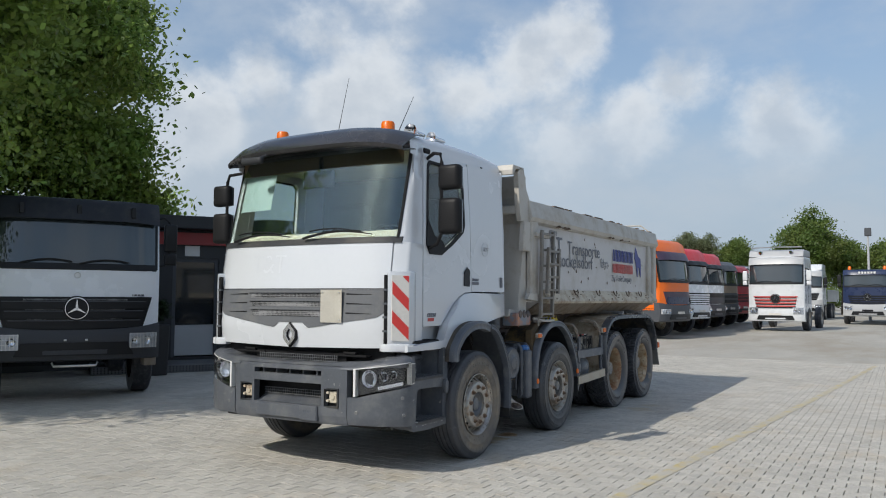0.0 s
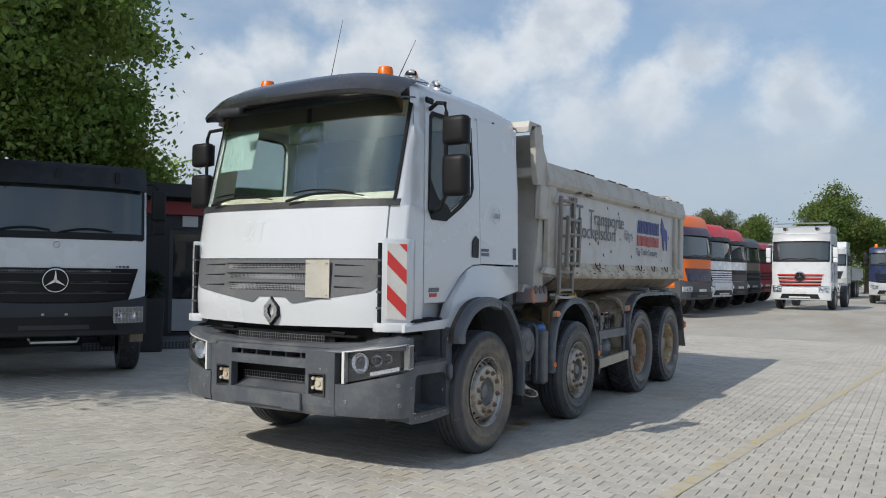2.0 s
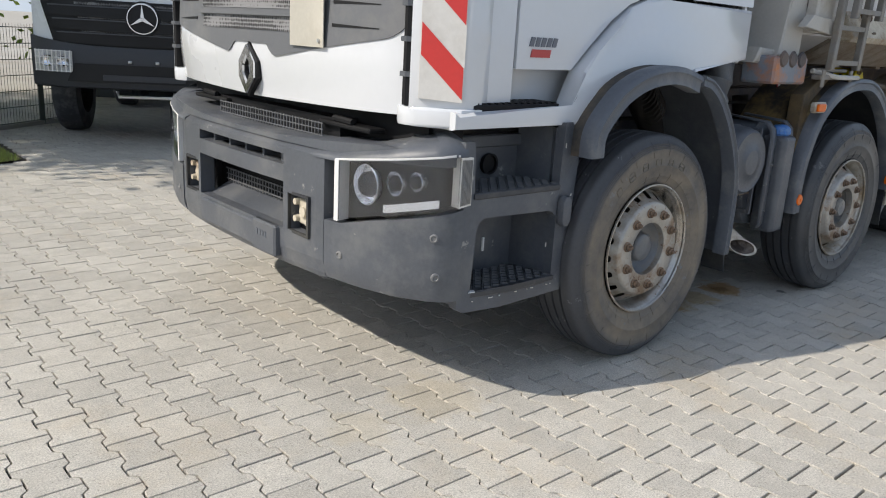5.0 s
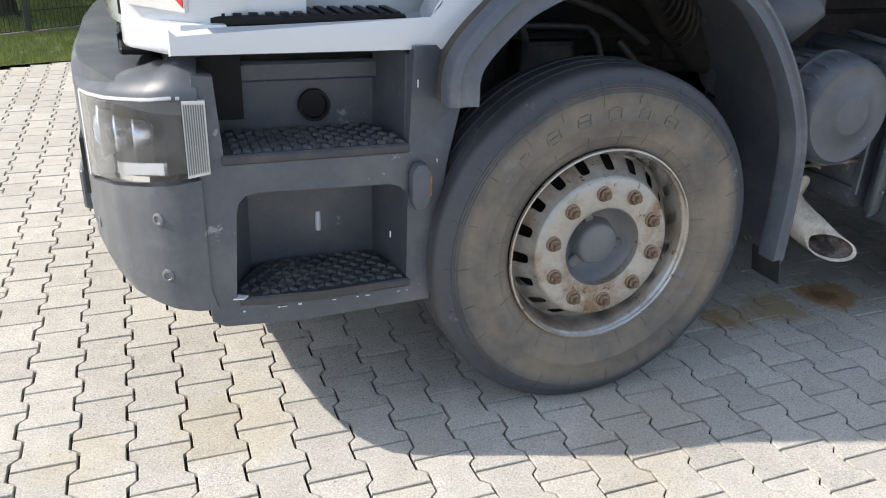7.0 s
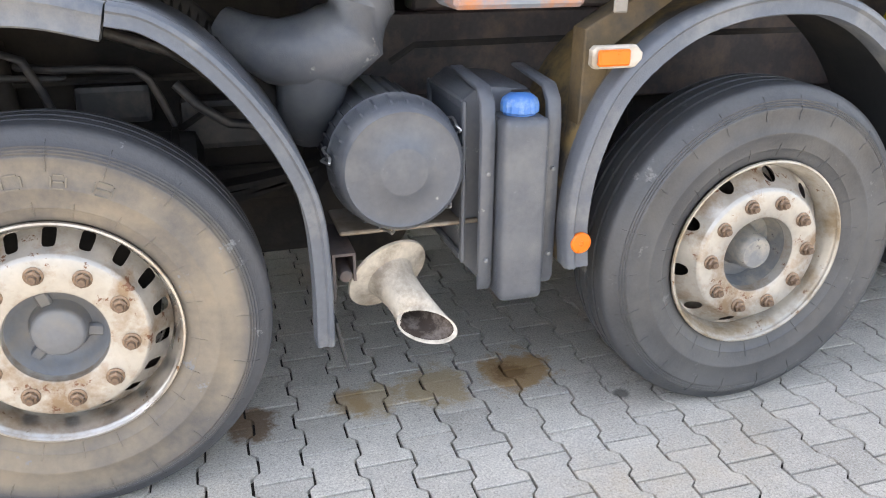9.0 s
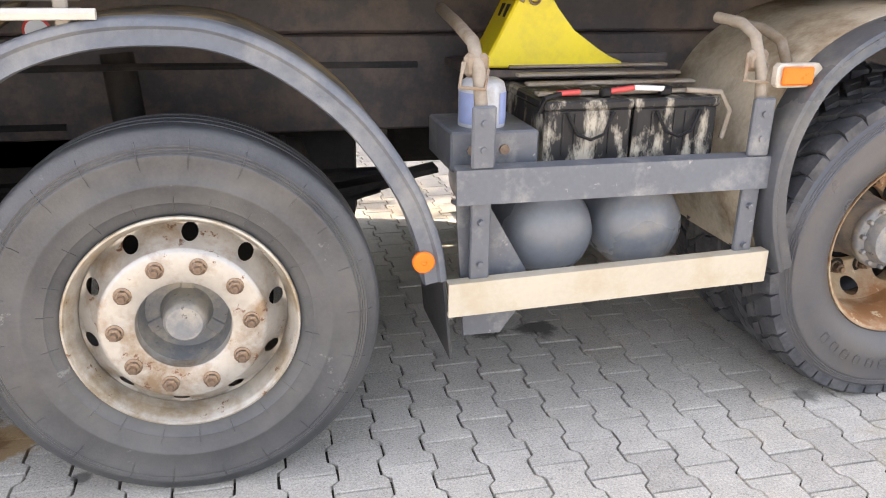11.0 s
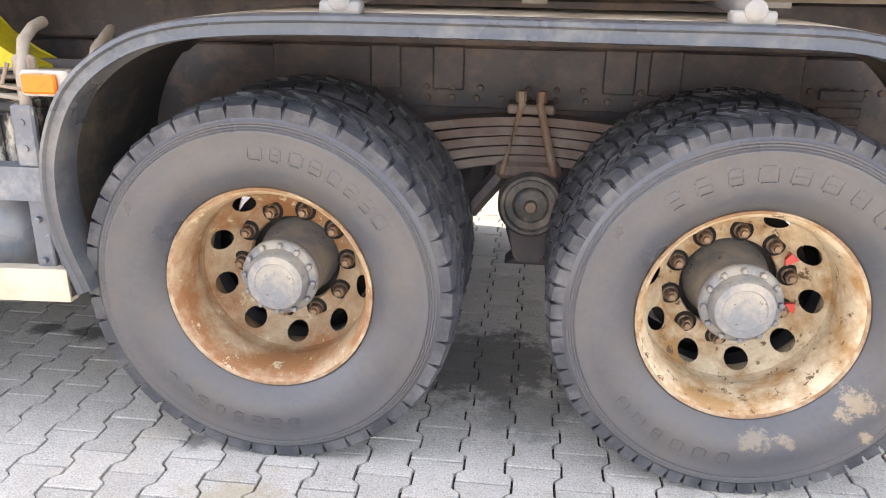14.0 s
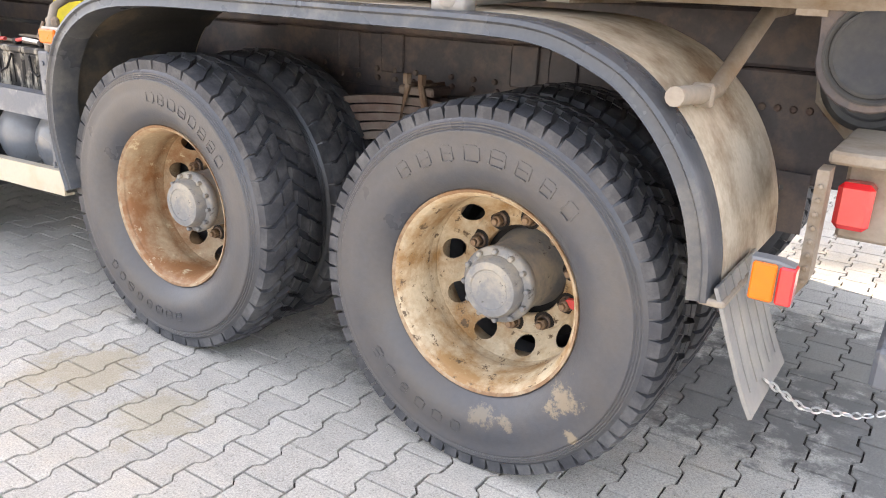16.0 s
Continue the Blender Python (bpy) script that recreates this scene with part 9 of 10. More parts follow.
bm = bmesh.new()
box(bm, (-0.075, -0.16, 0.91), (-0.055, -0.12, 0.94), 0.004)
box(bm, (-0.075, 0.12, 0.91), (-0.055, 0.16, 0.94), 0.004)
local_part(works_truck, "plate_clip", bm, "steel")
bm = bmesh.new()
tube(bm, [(0.02, -0.3, 0.60), (-0.02, -0.28, 0.55), (-0.02, 0.28, 0.55), (0.02, 0.3, 0.60)], 0.018, 8)
local_part(works_truck, "tow_bar", bm, "steel")
bm = bmesh.new()
box(bm, (0.25, -1.16, 0.50), (0.55, -0.98, 0.66), 0.01)
local_part(works_truck, "corner_step", bm, "dusty")
for k in range(3):
    bm = bmesh.new()
    y = -0.75 + 0.75 * k
    box(bm, (0.03, y - 0.03, 2.74), (0.10, y + 0.03, 2.90), 0.005)
    local_part(works_truck, "visor_bracket", bm, "p_black")

# the row along the lane: fronts face the lane
ROW = ((24.8, dict(paint="p_orange", visor="p_purple", grille="p_purple", bumper="p_grey", H=3.2, ws=2.9, fairing=0.45, roof_mat="p_orange", hood=(1.25, 2.05), slats=1, slat_mat="p_navy", roof_bar=False, label="orange cab-over truck with a dark visor")),
       (28.3, dict(paint="p_snow", visor="p_black", grille="p_black", bumper="white2", H=3.0, ws=2.82, fairing=0.5, roof_mat="p_red", slats=5, slat_mat="p_snow", label="white truck with black grille slats")),
       (31.5, dict(paint="p_snow", visor="p_black", grille="p_black", bumper="p_grey", H=2.95, ws=2.78, fairing=0.5, roof_mat="p_red", slats=1, slat_mat="p_grey", label="white truck with a dark grille")),
       (34.7, dict(paint="p_brown", visor="p_grey", grille="p_grey", bumper="p_grey", H=3.05, ws=2.75, fairing=0.15, slats=2, slat_mat="p_black", label="brown truck with a grey visor")),
       (38.1, dict(paint="p_darkred", visor="p_darkred", grille="p_red", bumper="p_darkred", H=3.0, ws=2.75, fairing=0.1, slats=6, slat_mat="p_black", roof_mat="p_darkred", label="dark red truck with a striped grille")),
       (41.6, dict(paint="white2", visor="p_grey", grille="p_black", bumper="p_grey", H=3.1, ws=2.75, fairing=0.1, slats=3, label="white truck at the end of the row")))
for x, kw in ROW:
    rz = 77.5
    c = Vector((x + 0.1, 3.27, 0)) - Vector((0.976, -0.216, 0)) * 1.18
    yard_truck((c.x, c.y, rise(x)), rz, kw.pop("label"), load="box" if x in (28.3, 34.7) else "flat", **kw)
# red box bodies standing behind the white cabs
for x, y in ((30.3, 7.6), (34.0, 7.4)):
    bm = bmesh.new()
    box(bm, (-1.25, 0, 0.95), (1.25, 6.5, 3.62), 0.12, 3)
    for k in range(9):
        box(bm, (-1.1 + 0.27 * k, 0.1, 3.63), (-1.04 + 0.27 * k, 6.2, 3.70))
    con = tagged(part("red_roof_body", bm, "p_red", None, "", 40), "red high-roofed truck body behind the cabs", "truck body", "red bodies behind the row")
    con.matrix_world = pose(x, y, rise(x) - 0.9, 0, 0, -12)

yard_truck((32.2, 1.40, rise(32)), -3, "white tractor unit with red stripes round its grille", paint="white2", visor="p_silver", grille="white2", bumper="white2", H=3.35, base=0.42, hood=(1.0, 2.08), ws=3.0,
           fairing=0.30, star=0.20, slats=4, slat_mat="p_black", taper=0.08, wide=0.80, stripes="text_red", roof_bar=True, lamps=(0.75, 1.05), axles=(1.4, 5.0), mirror_mat="white2")
yard_truck((49.2, 2.1, rise(48)), -2, "white truck with a drop-side load bed", paint="white2", visor="p_silver", grille="p_grey", bumper="p_silver", H=3.2, base=0.5, hood=(1.25, 2.05), ws=2.8, fairing=0.35, slats=3, slat_mat="p_black", load="flat", lamps=(0.8, 1.0))
navy = yard_truck((42.3, -1.85, rise(41)), 0, "dark blue truck with a silver bumper", paint="p_navy", visor="p_navy", grille="p_navy", bumper="p_silver", H=2.98, base=0.45, hood=(1.12, 2.02), ws=2.72, star=0.19, slats=4, slat_mat="p_black", lamps=(0.78, 1.02), load="tank", plate="dark")
bm = bmesh.new()
for k in range(6):
    box(bm, (0.0, -0.42 + 0.145 * k, 2.755), (0.03, -0.32 + 0.145 * k, 2.86))
bmesh.ops.translate(bm, verts=bm.verts[:], vec=(-0.005, 0, 0))
local_part(navy, "sign_bars", bm, "canister")
for y in (-0.85, 0.85):
    bm = bmesh.new()
    lathe(bm, [(0, 0), (0.09, 0), (0.085, 0.15), (0.05, 0.2), (0, 0.2)], 16, "z", (0.6, y, 2.98))
    local_part(navy, "beacon", bm, "orange")

# ---- office building ----
M["cladding"] = material("anthracite_cladding", (0.018, 0.020, 0.024), 0.5, var=0.1, bump=0.05)
M["red_band"] = material("red_fascia", (0.30, 0.03, 0.03), 0.5, var=0.1)
M["pot"] = material("dark_planter", (0.03, 0.03, 0.032), 0.5, var=0.15)
M["mesh_step"] = material("galvanised_grating", (0.16, 0.165, 0.17), 0.5, metal=0.5, var=0.2)
office = tagged(thing("office_building", (6.3, 10.4, 0.0), -33), "flat-roofed anthracite office with a red fascia band", "building")
def office_box(name, lo, hi, mat, bev=0.0, parent=None, label=""):
    bm = bmesh.new()
    box(bm, lo, hi, bev)
    return part(name, bm, mat, parent or office, label)
bm = bmesh.new()
plate(bm, [(-4.5, 0.12), (6.0, 0.12), (6.0, 3.05), (-4.5, 3.05)], [[(0.05, 0.22), (1.05, 0.22), (1.05, 2.42), (0.05, 2.42)], [(2.0, 1.0), (4.6, 1.0), (4.6, 2.3), (2.0, 2.3)]], 0.0, 0.22)
part("front_wall", bm, "cladding", office)
for k in range(16):
    x = -4.4 + 0.64 * k
    if not (-0.2 < x < 1.2):
        office_box("cladding_seam", (x, -0.008, 0.14), (x + 0.03, 0.0, 2.66), "p_black")
office_box("side_wall", (-4.5, 0.22, 0.12), (-4.28, 7.0, 3.05), "cladding")
office_box("side_wall", (5.78, 0.22, 0.12), (6.0, 7.0, 3.05), "cladding")
office_box("rear_wall", (-4.5, 7.0, 0.12), (6.0, 7.2, 3.05), "cladding")
office_box("plinth", (-4.5, 0.0, -0.01), (6.0, 7.2, 0.12), "p_grey")
office_box("roof", (-4.75, -0.45, 3.05), (6.25, 7.4, 3.34), "cladding", 0.02)
office_box("fascia_band", (-4.6, -0.12, 2.72), (6.05, -0.005, 2.99), "red_band")
dr = office_box("door_frame", (0.05, 0.05, 0.22), (0.13, 0.17, 2.42), "p_grey")
office_box("frame_side", (0.97, 0.05, 0.22), (1.05, 0.17, 2.42), "p_grey", 0, dr)
office_box("frame_top", (0.13, 0.05, 2.34), (0.97, 0.17, 2.42), "p_grey", 0, dr)
office_box("door_pane", (0.13, 0.09, 0.95), (0.97, 0.11, 2.34), "glass_dark", 0, dr)
office_box("door_panel", (0.13, 0.08, 0.25), (0.97, 0.12, 0.93), "p_silver", 0, dr)
win = office_box("window_pane", (2.0, 0.10, 1.0), (4.6, 0.12, 2.3), "glass_dark")
office_box("notice", (0.30, -0.012, 2.47), (0.62, -0.002, 2.70), "canister", 0, None, "small white notice")
st = office_box("entrance_step", (-1.6, -1.3, 0.0), (2.4, -0.02, 0.16), "mesh_step", 0.01, None, "perforated metal entrance step")
bm = bmesh.new()
for k in range(60):
    for j in range(3):
        lathe(bm, [(0, -1.306), (0.016, -1.306), (0.016, -1.299)], 6, "y", (-1.55 + 0.065 * k, 0, 0.035 + 0.045 * j))
part("step_hole", bm, "p_black", st)
planter = tagged(thing("planter", (5.05, 9.30, 0.0), -33), "tall dark planter with a clipped green shrub", "planter")
bm = bmesh.new()
prism(bm, [(-0.21, 0.0), (0.21, 0.0), (0.25, 1.0), (-0.25, 1.0)], -0.22, 0.22, "y", 0.02)
part("pot", bm, "pot", planter)

# ---- trees ----
def leaf_material(name, col):
    m = bpy.data.materials.new(name)
    m.use_nodes = True
    n, l = m.node_tree.nodes, m.node_tree.links
    b = n["Principled BSDF"]
    b.inputs["Roughness"].default_value = 0.5
    tr, mx = n.new("ShaderNodeBsdfTranslucent"), n.new("ShaderNodeMixShader")
    geo, hs, noi, co = n.new("ShaderNodeNewGeometry"), n.new("ShaderNodeHueSaturation"), n.new("ShaderNodeTexNoise"), n.new("ShaderNodeTexCoord")
    noi.inputs["Scale"].default_value = 0.6
    l.new(co.outputs["Object"], noi.inputs["Vector"])
    mr, m2, ad = n.new("ShaderNodeMapRange"), n.new("ShaderNodeMapRange"), n.new("ShaderNodeMath")
    mr.inputs["To Min"].default_value, mr.inputs["To Max"].default_value = 0.65, 1.25
    l.new(geo.outputs["Random Per Island"], mr.inputs["Value"])
    m2.inputs["From Min"].default_value, m2.inputs["From Max"].default_value = 0.3, 0.7
    m2.inputs["To Min"].default_value, m2.inputs["To Max"].default_value = 0.47, 0.515
    l.new(noi.outputs["Fac"], m2.inputs["Value"])
    hs.inputs["Color"].default_value = (*col, 1)
    l.new(mr.outputs[0], hs.inputs["Value"])
    l.new(m2.outputs[0], hs.inputs["Hue"])
    l.new(hs.outputs[0], b.inputs["Base Color"])
    l.new(hs.outputs[0], tr.inputs["Color"])
    mx.inputs[0].default_value = 0.48
    l.new(b.outputs[0], mx.inputs[1])
    l.new(tr.outputs[0], mx.inputs[2])
    l.new(mx.outputs[0], n["Material Output"].inputs["Surface"])
    return m


M["leaf_oak"] = leaf_material("oak_leaves", (0.235, 0.345, 0.075))
M["leaf_far"] = leaf_material("far_leaves", (0.135, 0.20, 0.045))
M["leaf_pale"] = leaf_material("pale_leaves", (0.17, 0.20, 0.10))
M["leaf_dark"] = leaf_material("dark_needles", (0.030, 0.055, 0.022))
M["bark"] = material("bark", (0.075, 0.06, 0.045), 0.9, var=0.3, bump=0.8, bump_scale=18, stretch=(1, 1, 0.25))


def leaves(points, size, seed, name, mat, parent):
    """One mesh of small leaf blades, each a folded diamond, at the given points."""
    rs = np.random.RandomState(seed)
    p = np.asarray(points)
    k = len(p)
    up = rs.normal(size=(k, 3)) + np.array([-0.45, 0.1, 0.75])         # blades lean towards the light
    a = np.cross(up, rs.normal(size=(k, 3)))
    a /= np.linalg.norm(a, axis=1, keepdims=True)
    b = np.cross(a, up)
    b /= np.linalg.norm(b, axis=1, keepdims=True)
    s = size * rs.uniform(0.6, 1.3, (k, 1))
    v = np.stack([p, p + a * s * 0.5 + b * s * 0.30, p + a * s, p + a * s * 0.5 - b * s * 0.30], 1).reshape(-1, 3)
    f = np.arange(4 * k).reshape(-1, 4)
    me = bpy.data.meshes.new(name)
    me.from_pydata(v.tolist(), [], f.tolist())
    me.materials.append(M[mat])
    ob = new(name, me)
    ob.parent = parent
    return ob


def crown_points(rs, centre, radii, clumps, per, clump_r, hollow=0.45):
    out = []
    for _ in range(clumps):
        d = rs.normal(size=3)
        d /= np.linalg.norm(d)
        r = hollow + (1 - hollow) * rs.uniform() ** 0.5
        r *= 0.80 + 0.40 * noise.noise(Vector(d * 1.7) + Vector((centre[0], centre[1], 0)))
        c = np.array(centre) + d * np.array(radii) * r
        q = rs.normal(size=(per, 3)) * clump_r * rs.uniform(0.6, 1.3) * np.array([1, 1, 0.45])
        q[:, 2] -= np.minimum(0.30, 0.45 * np.hypot(q[:, 0], q[:, 1]) ** 2 / max(clump_r, 0.1))      # boughs droop at their ends
        out.append(c + q)
    return np.concatenate(out)


def tree(at, height, radii, centre_z, clumps, per, clump_r, leaf, seed, label, mat="leaf_oak", trunk_r=0.2, group="", kind_name="tree", limbs=8, lobes=()):
    t = tagged(thing(kind_name, at), label, "tree", group)
    rs = np.random.RandomState(seed)
    bm = bmesh.new()
    top = centre_z + radii[2] * 0.5
    tube(bm, [(0, 0, -0.05), (0.03, 0.02, 0.5), (0.05, -0.03, centre_z * 0.45), (-0.05, 0.06, centre_z), (0.0, 0.0, top)], [trunk_r * 1.35, trunk_r, trunk_r * 0.8, trunk_r * 0.5, trunk_r * 0.12], 10)
    for k in range(limbs):
        a = 2 * math.pi * k / limbs + rs.uniform(-0.4, 0.4)
        z = centre_z * 0.55 + (top - centre_z * 0.55) * (k / limbs) * 0.8
        r = 0.75 * radii[0]
        tube(bm, [(0, 0, z), (0.35 * r * math.cos(a), 0.35 * r * math.sin(a), z + 0.25 * radii[2] * 0.5), (r * math.cos(a), r * math.sin(a), z + radii[2] * 0.35)], [trunk_r * 0.45, trunk_r * 0.25, trunk_r * 0.07], 6)
    part("trunk", bm, "bark", t, "", 60)
    pts = [crown_points(rs, (0, 0, centre_z), radii, clumps, per, clump_r)]
    for c, r, k in lobes:                                       # side lobes that break the outline
        pts.append(crown_points(rs, c, (r, r, r * 0.95), k, per, clump_r * 0.7, 0.35))
    leaves(np.concatenate(pts), leaf, seed + 1, "crown", mat, t)
    return t


tree((-1.45, 9.0, 0), 10, (4.3, 4.3, 4.3), 6.7, 430, 330, 0.46, 0.130, 11, "broad oak with dense sunlit green crown", trunk_r=0.19)
tree((2.6, 13.1, 0), 11, (4.1, 4.1, 5.4), 6.4, 430, 320, 0.48, 0.140, 21, "tall oak behind the parked white truck", trunk_r=0.22, lobes=(((2.7, -1.1, 4.9), 1.35, 60), ((2.6, -1.1, 7.5), 1.1, 42), ((3.6, -1.2, 3.9), 0.7, 18), ((3.8, -1.1, 6.8), 0.4, 7), ((3.5, -1.1, 8.4), 0.5, 10)))
tree((-6.0, 12.5, 0), 9, (3.8, 3.8, 3.6), 5.8, 300, 80, 0.38, 0.14, 31, "oak at the edge of the grass", trunk_r=0.2)
tree((11.5, 19.0, 0), 6, (2.6, 2.6, 2.4), 3.6, 150, 50, 0.36, 0.17, 41, "low green tree behind the office", trunk_r=0.14)
# shrub behind the fence, shrub in the planter
sh = tagged(thing("shrub", (-0.5, 11.3, 0)), "round green shrub behind the fence", "shrub")
leaves(crown_points(np.random.RandomState(5), (0, 0, 0.75), (0.85, 0.8, 0.75), 70, 60, 0.14, 0.3), 0.075, 6, "foliage", "leaf_oak", sh)
leaves(crown_points(np.random.RandomState(7), (0, 0, 1.30), (0.27, 0.27, 0.30), 60, 45, 0.05, 0.5), 0.045, 8, "shrub_foliage", "leaf_dark", planter)

far_trees = (((66.1, 3.3), (2.7, 2.7, 3.4), 5.9, 260, "leaf_far", "broad green tree beyond the yard"), ((68.5, 0.9), (2.3, 2.3, 2.3), 4.6, 190, "leaf_far", "green tree beyond the yard"), ((70, -1.9), (2.4, 2.4, 2.4), 4.2, 190, "leaf_far", "green tree beyond the yard"),
             ((60, -5.2), (3.0, 3.0, 3.2), 4.6, 210, "leaf_far", "green tree beyond the yard"), ((54, -9.5), (3.2, 3.2, 3.6), 4.6, 190, "leaf_far", "green tree beyond the yard"),
             ((82, 17.1), (1.6, 1.6, 2.3), 6.8, 130, "leaf_pale", "pale airy tree far behind the trucks"), ((82.4, 15.2), (1.2, 1.2, 2.2), 6.7, 100, "leaf_pale", "pale airy tree far behind the trucks"), ((83, 12.1), (1.8, 1.8, 2.6), 5.9, 170, "leaf_far", "round green tree far behind the trucks"),
             ((100, 8.0), (6, 9, 1.5), 2.2, 260, "leaf_far", "low far trees along the horizon"))
for i, (xy, radii, cz, n, mat, lab) in enumerate(far_trees):
    tree((*xy, 0.2), cz * 2, radii, cz, n, 95, 0.44, 0.19, 60 + 3 * i, lab, mat, 0.22, "trees beyond the yard", limbs=6)
# trees behind the camera, mirrored in the windscreens
for i, (x, y, r, h) in enumerate(((-34, 6.0, 1.5, 4.6), (-35, 9.6, 1.3, 5.0), (-36, 11.8, 1.4, 5.4), (-38, 22, 3.0, 4.0), (-36, 0.5, 2.4, 3.2), (-40, 30, 3.5, 4.2))):
    tree((x, y, 0), h * 2, (r, r, h * 0.85), h, 120, 40, 0.4, 0.34, 120 + 3 * i, "dark slender tree across the yard", "leaf_dark", 0.18, "trees across the yard", limbs=5)

# lamp post
post = tagged(thing("street_lamp", (49.4, -1.7, 0.28)), "tall slim yard lamp post with a flood light", "street lamp")
bm = bmesh.new()
tube(bm, [(0, 0, 0), (0, 0, 3), (0, 0, 5.3)], [0.09, 0.075, 0.055], 10)
part("pole", bm, "p_silver", post)
bm = bmesh.new()
box(bm, (-0.15, -0.19, 5.25), (0.2, 0.19, 5.75), 0.03)
part("flood_light", bm, "p_grey", post)

# ---- fence, grass ----
M["fence"] = material("green_fence_wire", (0.045, 0.055, 0.045), 0.5, var=0.1)
M["kerb"] = material("concrete_kerb", (0.26, 0.25, 0.22), 0.9, var=0.15, bump=0.4)
fence = tagged(thing("fence"), "dark green double-bar mesh fence", "fence")
f0, f1 = Vector((-5.2, 4.35)), Vector((1.6, 9.45))
fd = (f1 - f0).normalized()
L = (f1 - f0).length
def fp(s, z):
    p = f0 + fd * s
    return (p.x, p.y, z)
for k in range(4):
    bm = bmesh.new()
    box(bm, (-0.03, -0.02, -0.05), (0.03, 0.02, 1.25), 0.005)
    bmesh.ops.translate(bm, verts=bm.verts[:], vec=fp(0.3 + k * 2.5, 0))
    part("post", bm, "fence", fence)
for k in range(7):
    bm = bmesh.new()
    tube(bm, [fp(0, 0.06 + 0.19 * k), fp(L, 0.06 + 0.19 * k)], 0.005, 5)
    part("rail_wire", bm, "fence", fence)
bm = bmesh.new()
for k in range(int(L / 0.05)):
    tube(bm, [fp(0.05 * k, 0.02), fp(0.05 * k, 1.24)], 0.0032, 4, False)
tagged(part("wire", bm, "fence", fence), kind="stuff")
kb = bmesh.new()
a = math.atan2(fd.y, fd.x)
box(kb, (0, -0.03, -0.1), (L, 0.03, 0.05), 0.005)
bmesh.ops.transform(kb, matrix=Matrix.Translation((f0.x, f0.y, 0)) @ Matrix.Rotation(a, 4, "Z"), verts=kb.verts[:])
tagged(part("kerb", kb, "kerb"), "low concrete kerb under the fence", "kerb", kind="structure")

E0, ED = Vector((-0.6, 5.98)), Vector((0.92, 0.38)).normalized()
def edge_y(x):
    return E0.y + (x - E0.x) * ED.y / ED.x
bm = bmesh.new()
xs_g = steps(-14, 0.15, 28)
rows_g = [[bm.verts.new((x, edge_y(x) + 0.02 + (16 - edge_y(x)) * t, 0.0 + 0.015 + 0.02 * noise.noise(Vector((x, t * 9, 0))))) for t in steps(0, 1, 14)] for x in xs_g]
for p, q in zip(rows_g, rows_g[1:]):
    for j in range(14):
        bm.faces.new((p[j], q[j], q[j + 1], p[j + 1]))
tagged(part("lawn", bm, "grass_soil"), "strip of mown grass beside the yard", "lawn", kind="structure")
rs = np.random.RandomState(3)
N = 26000
gx = rs.uniform(-3.4, 0.12, N)
gy = np.array([edge_y(x) for x in gx]) + 0.02 + rs.uniform(0, 1, N) ** 1.3 * 6.0
hgt = rs.uniform(0.03, 0.085, N)
dx, dy = rs.normal(0, 0.02, N), rs.normal(0, 0.02, N)
w = 0.006
v = np.stack([np.stack([gx - w, gy, np.full(N, 0.01)], 1), np.stack([gx + w, gy, np.full(N, 0.01)], 1), np.stack([gx + dx, gy + dy, hgt], 1)], 1).reshape(-1, 3)
me = bpy.data.meshes.new("grass")
me.from_pydata(v.tolist(), [], np.arange(3 * N).reshape(-1, 3).tolist())
M["grass"] = leaf_material("grass_blades", (0.23, 0.29, 0.085))
me.materials.append(M["grass"])
tagged(new("grass", me), "short green grass blades", "grass", kind="stuff")


# ---- loose pieces become parts of their own ----
def islands(me):
    """Vertex groups that hang together."""
    up = list(range(len(me.vertices)))
    def root(i):
        while up[i] != i:
            up[i] = up[up[i]]
            i = up[i]
        return i
    for e in me.edges:
        a, b = root(e.vertices[0]), root(e.vertices[1])
        if a != b:
            up[a] = b
    out = collections.defaultdict(list)
    for i in range(len(up)):
        out[root(i)].append(i)
    return sorted(out.values(), key=len, reverse=True)


def split_loose(base, child=None):
    """Each loose piece becomes an object; with child, the largest stays and carries the others."""
    for ob in [o for o in scene.objects if o.type == "MESH" and o.name.split(".")[0] == base]:
        me = ob.data
        groups = islands(me)
        if len(groups) < 2:
            continue
        if child:
            sizes = sorted(groups, key=lambda g: -max((me.vertices[g[0]].co - me.vertices[i].co).length for i in g))
            groups = sizes
        meshes = []
        for g in groups:
            at = {v: k for k, v in enumerate(g)}
            faces = [[at[v] for v in p.vertices] for p in me.polygons if p.vertices[0] in at]
            smooth = [p.use_smooth for p in me.polygons if p.vertices[0] in at]
            m2 = bpy.data.meshes.new(me.name.split(".")[0])
            m2.from_pydata([me.vertices[v].co[:] for v in g], [], faces)
            m2.materials.append(me.materials[0])
            m2.polygons.foreach_set("use_smooth", smooth)
            if any(smooth):
                m2.set_sharp_from_angle(angle=radians(45))
            meshes.append(m2)
        ob.data = meshes[0]
        for m2 in meshes[1:]:
            o2 = new(child or base, m2)
            o2.parent = ob if child else ob.parent
            if not child:
                o2.matrix_basis = ob.matrix_basis.copy()
                if "label" in ob:
                    o2["label"] = ob["label"]


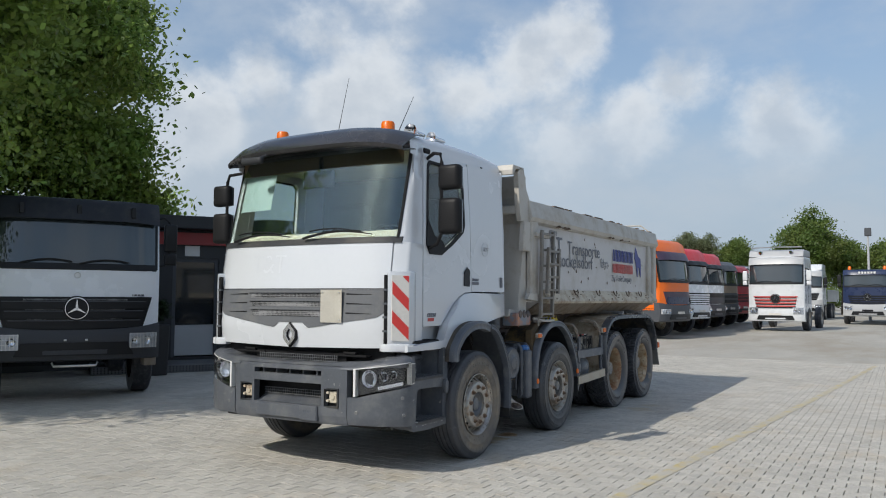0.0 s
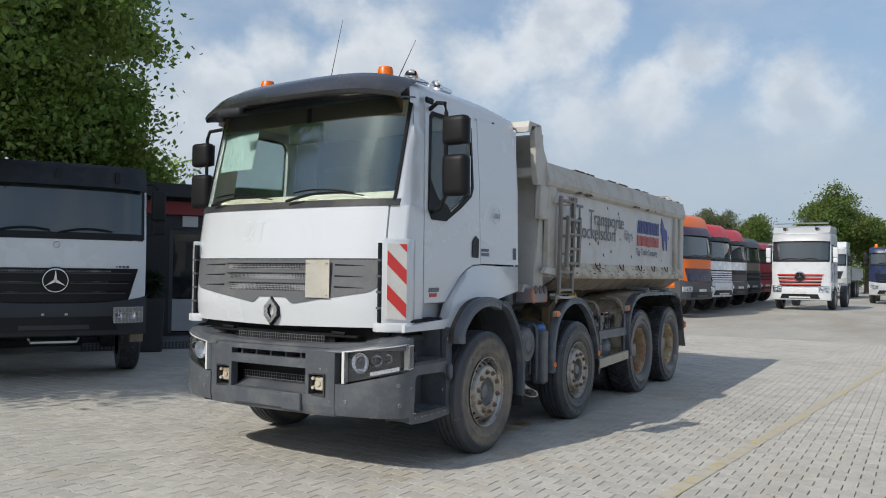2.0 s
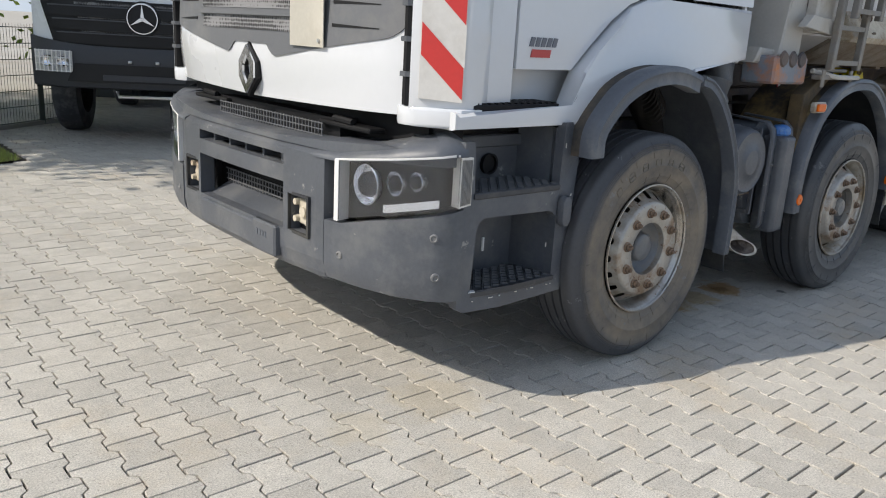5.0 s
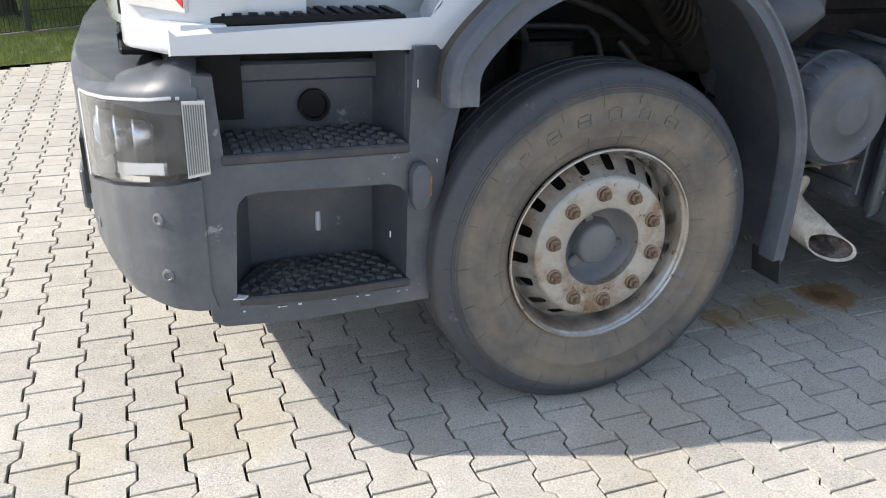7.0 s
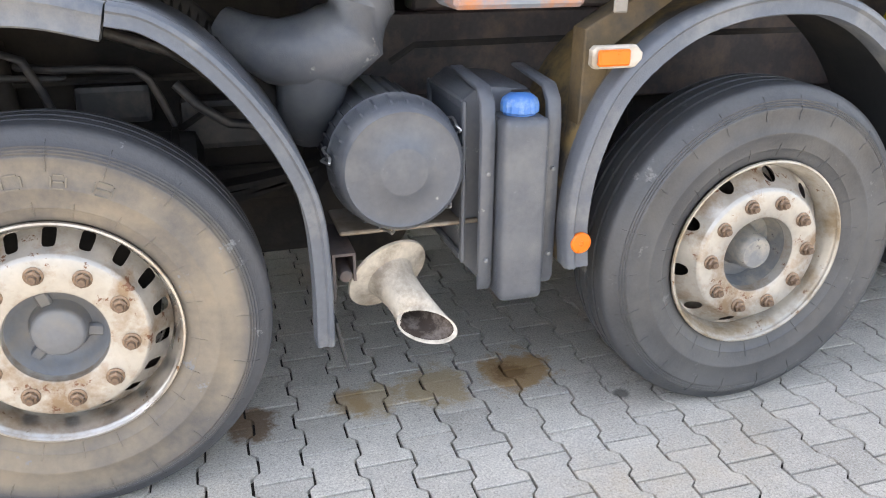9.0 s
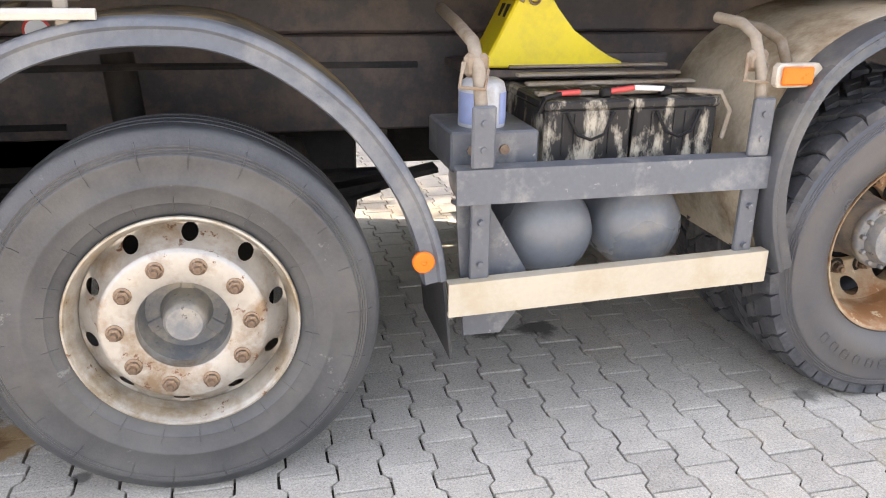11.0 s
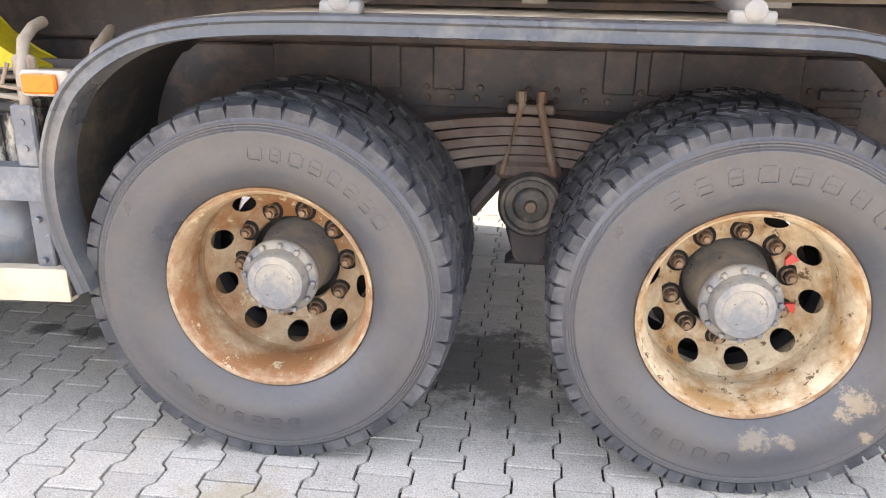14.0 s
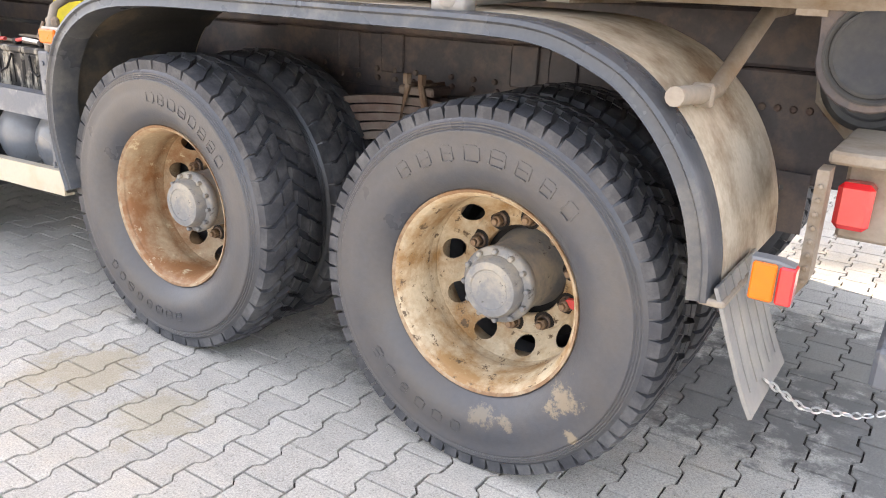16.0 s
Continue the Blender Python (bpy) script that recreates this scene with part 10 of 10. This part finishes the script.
for base in ("spring_pack", "stay_clip", "hood_hinge", "rail_end_plate", "canister_label", "intake_divider", "plate_screw", "strap_screw", "box_bolt", "brake_line", "rail_bolt", "filter_clip", "ladder_bracket",
             "plate_clip", "paint_chip", "scuff", "rung", "tarp_hook", "drop_sides", "chassis", "scrape", "nut_marker", "slot_rib", "chock_slot"):
    split_loose(base)
for base, child in (("battery", "case_rib"), ("upper_step", "step_rib"), ("lower_step", "step_rib"), ("air_hose", "hose_rib"), ("end_flap", "flap_rib")):
    split_loose(base, child)
for ob in scene.objects:
    if ob.type == "MESH" and ob.name.split(".")[0] in ("moulded_relief", "filter_rib", "indicator_rib", "intake_mesh", "step_hole", "chain"):
        tagged(ob, kind="stuff")


# ---- paving stones: double-T blocks laid in columns ----
PX, PY, GAP = 0.148, 0.190, 0.0036


def stone_outline(wide):
    """Half-height notches: wide ends, narrow waist."""
    e, w, n = PX / 2 + 0.0115 - GAP, PX / 2 - 0.0115 - GAP, PY / 2 - GAP
    a, b = PY * 0.195, PY * 0.305
    right = [(e, -n), (e, -b), (w, -a), (w, a), (e, b), (e, n)]
    return right + [(-x, -y) for x, y in right]


def stone_verts(seed):
    """Two rings: a worn top edge and the foot."""
    rnd = random.Random(seed)
    o = stone_outline(1)
    top, rim = [], []
    for x, y in o:
        j = rnd.uniform(-0.0012, 0.0012)
        top.append(((x + j) * 0.978, (y + j) * 0.982, 0.0))
        rim.append((x + j, y + j, -0.003))
    return top + rim + [(x, y, -0.024) for x, y, _ in rim]


SHAPES = [stone_verts(k) for k in range(5)]
n_o = 12
FACES = [[0, 1, 10, 11], [1, 2, 9, 10], [2, 3, 8, 9], [3, 4, 7, 8], [4, 5, 6, 7]]
FACES += [[r * n_o + i, r * n_o + n_o + i, r * n_o + n_o + (i + 1) % n_o, r * n_o + (i + 1) % n_o] for r in (0, 1) for i in range(n_o)]
stone_meshes = []
for sv in SHAPES:
    me = bpy.data.meshes.new("paver")
    me.from_pydata(sv, [], FACES)
    me.materials.append(M["paver"])
    stone_meshes.append(me)
pavement = tagged(new("pavement"), "grey interlocking concrete paving stones with sandy joints", "pavement", kind="structure")
sheet_me = bmesh.new()
grid(sheet_me, steps(-8.78, 15.72, 5), steps(-6.74, 11.72, 4), lambda x, y: (x, y, -0.0165 + rise(x)))
bed = part("joint_bed", sheet_me, "joint", pavement)
rnd = random.Random(44)
big_v, big_f = [], []
count = 0
arr = [np.array(s) for s in SHAPES]
fa = np.array(FACES[5:])
ft = FACES[:5]
for i in range(int(-8.9 / PX), int(15.9 / PX)):
    x = i * PX
    for j in range(int(-6.9 / PY), int(11.9 / PY)):
        y = j * PY + (PY / 2 if i % 2 else 0) + 0.03
        if y > edge_y(x) and x < 0.15:
            continue
        k, z, tilt = rnd.randrange(5), rnd.uniform(-0.0012, 0.0012), rnd.uniform(-0.004, 0.004)
        near = 1.0 < x < 4.2 and -1.15 < y < 0.02 and count < 300
        far = (x > 11 or y > 7 or x < -4.5)
        if near:
            ob = new("paver", stone_meshes[k])
            ob.parent = pavement
            ob.matrix_basis = pose(x, y, z, math.degrees(tilt) * 0.6, math.degrees(tilt) * 0.5, rnd.uniform(-0.5, 0.5))
            count += 1
        else:
            q = arr[k] + (x, y, z + rise(x))
            q[:, 2] += tilt * (q[:, 1] - y)
            base = len(big_v)
            big_v += q.tolist()
            for f in (FACES if not far else FACES[:17]):
                big_f.append([base + c for c in f])
me = bpy.data.meshes.new("paver_field")
me.from_pydata(big_v, [], big_f)
me.materials.append(M["paver"])
tagged(new("paver_field", me), kind="stuff").parent = pavement

# worn yellow line
M["yellow_line"] = material("worn_yellow_paint", (0.50, 0.41, 0.20), 0.85, var=0.2, scale=5, bump=0.3, dirt=(0.46, 0.43, 0.37), dirt_amount=0.72, dirt_scale=6)
bm = bmesh.new()
la, lb = Vector((-1.5, -1.50)), Vector((15.0, -3.0))
ld = (lb - la).normalized()
ln = Vector((-ld.y, ld.x))
for s in range(66):
    p, q = la + (lb - la) * s / 66, la + (lb - la) * (s + 0.97) / 66
    vs_ = [(*(p + ln * 0.055), 0.0042 + rise(p.x)), (*(p - ln * 0.055), 0.0042 + rise(p.x)), (*(q - ln * 0.055), 0.0042 + rise(q.x)), (*(q + ln * 0.055), 0.0042 + rise(q.x))]
    poly(bm, vs_)
tagged(part("yellow_line", bm, "yellow_line"), "faint worn yellow line on the paving", "road marking", kind="structure")
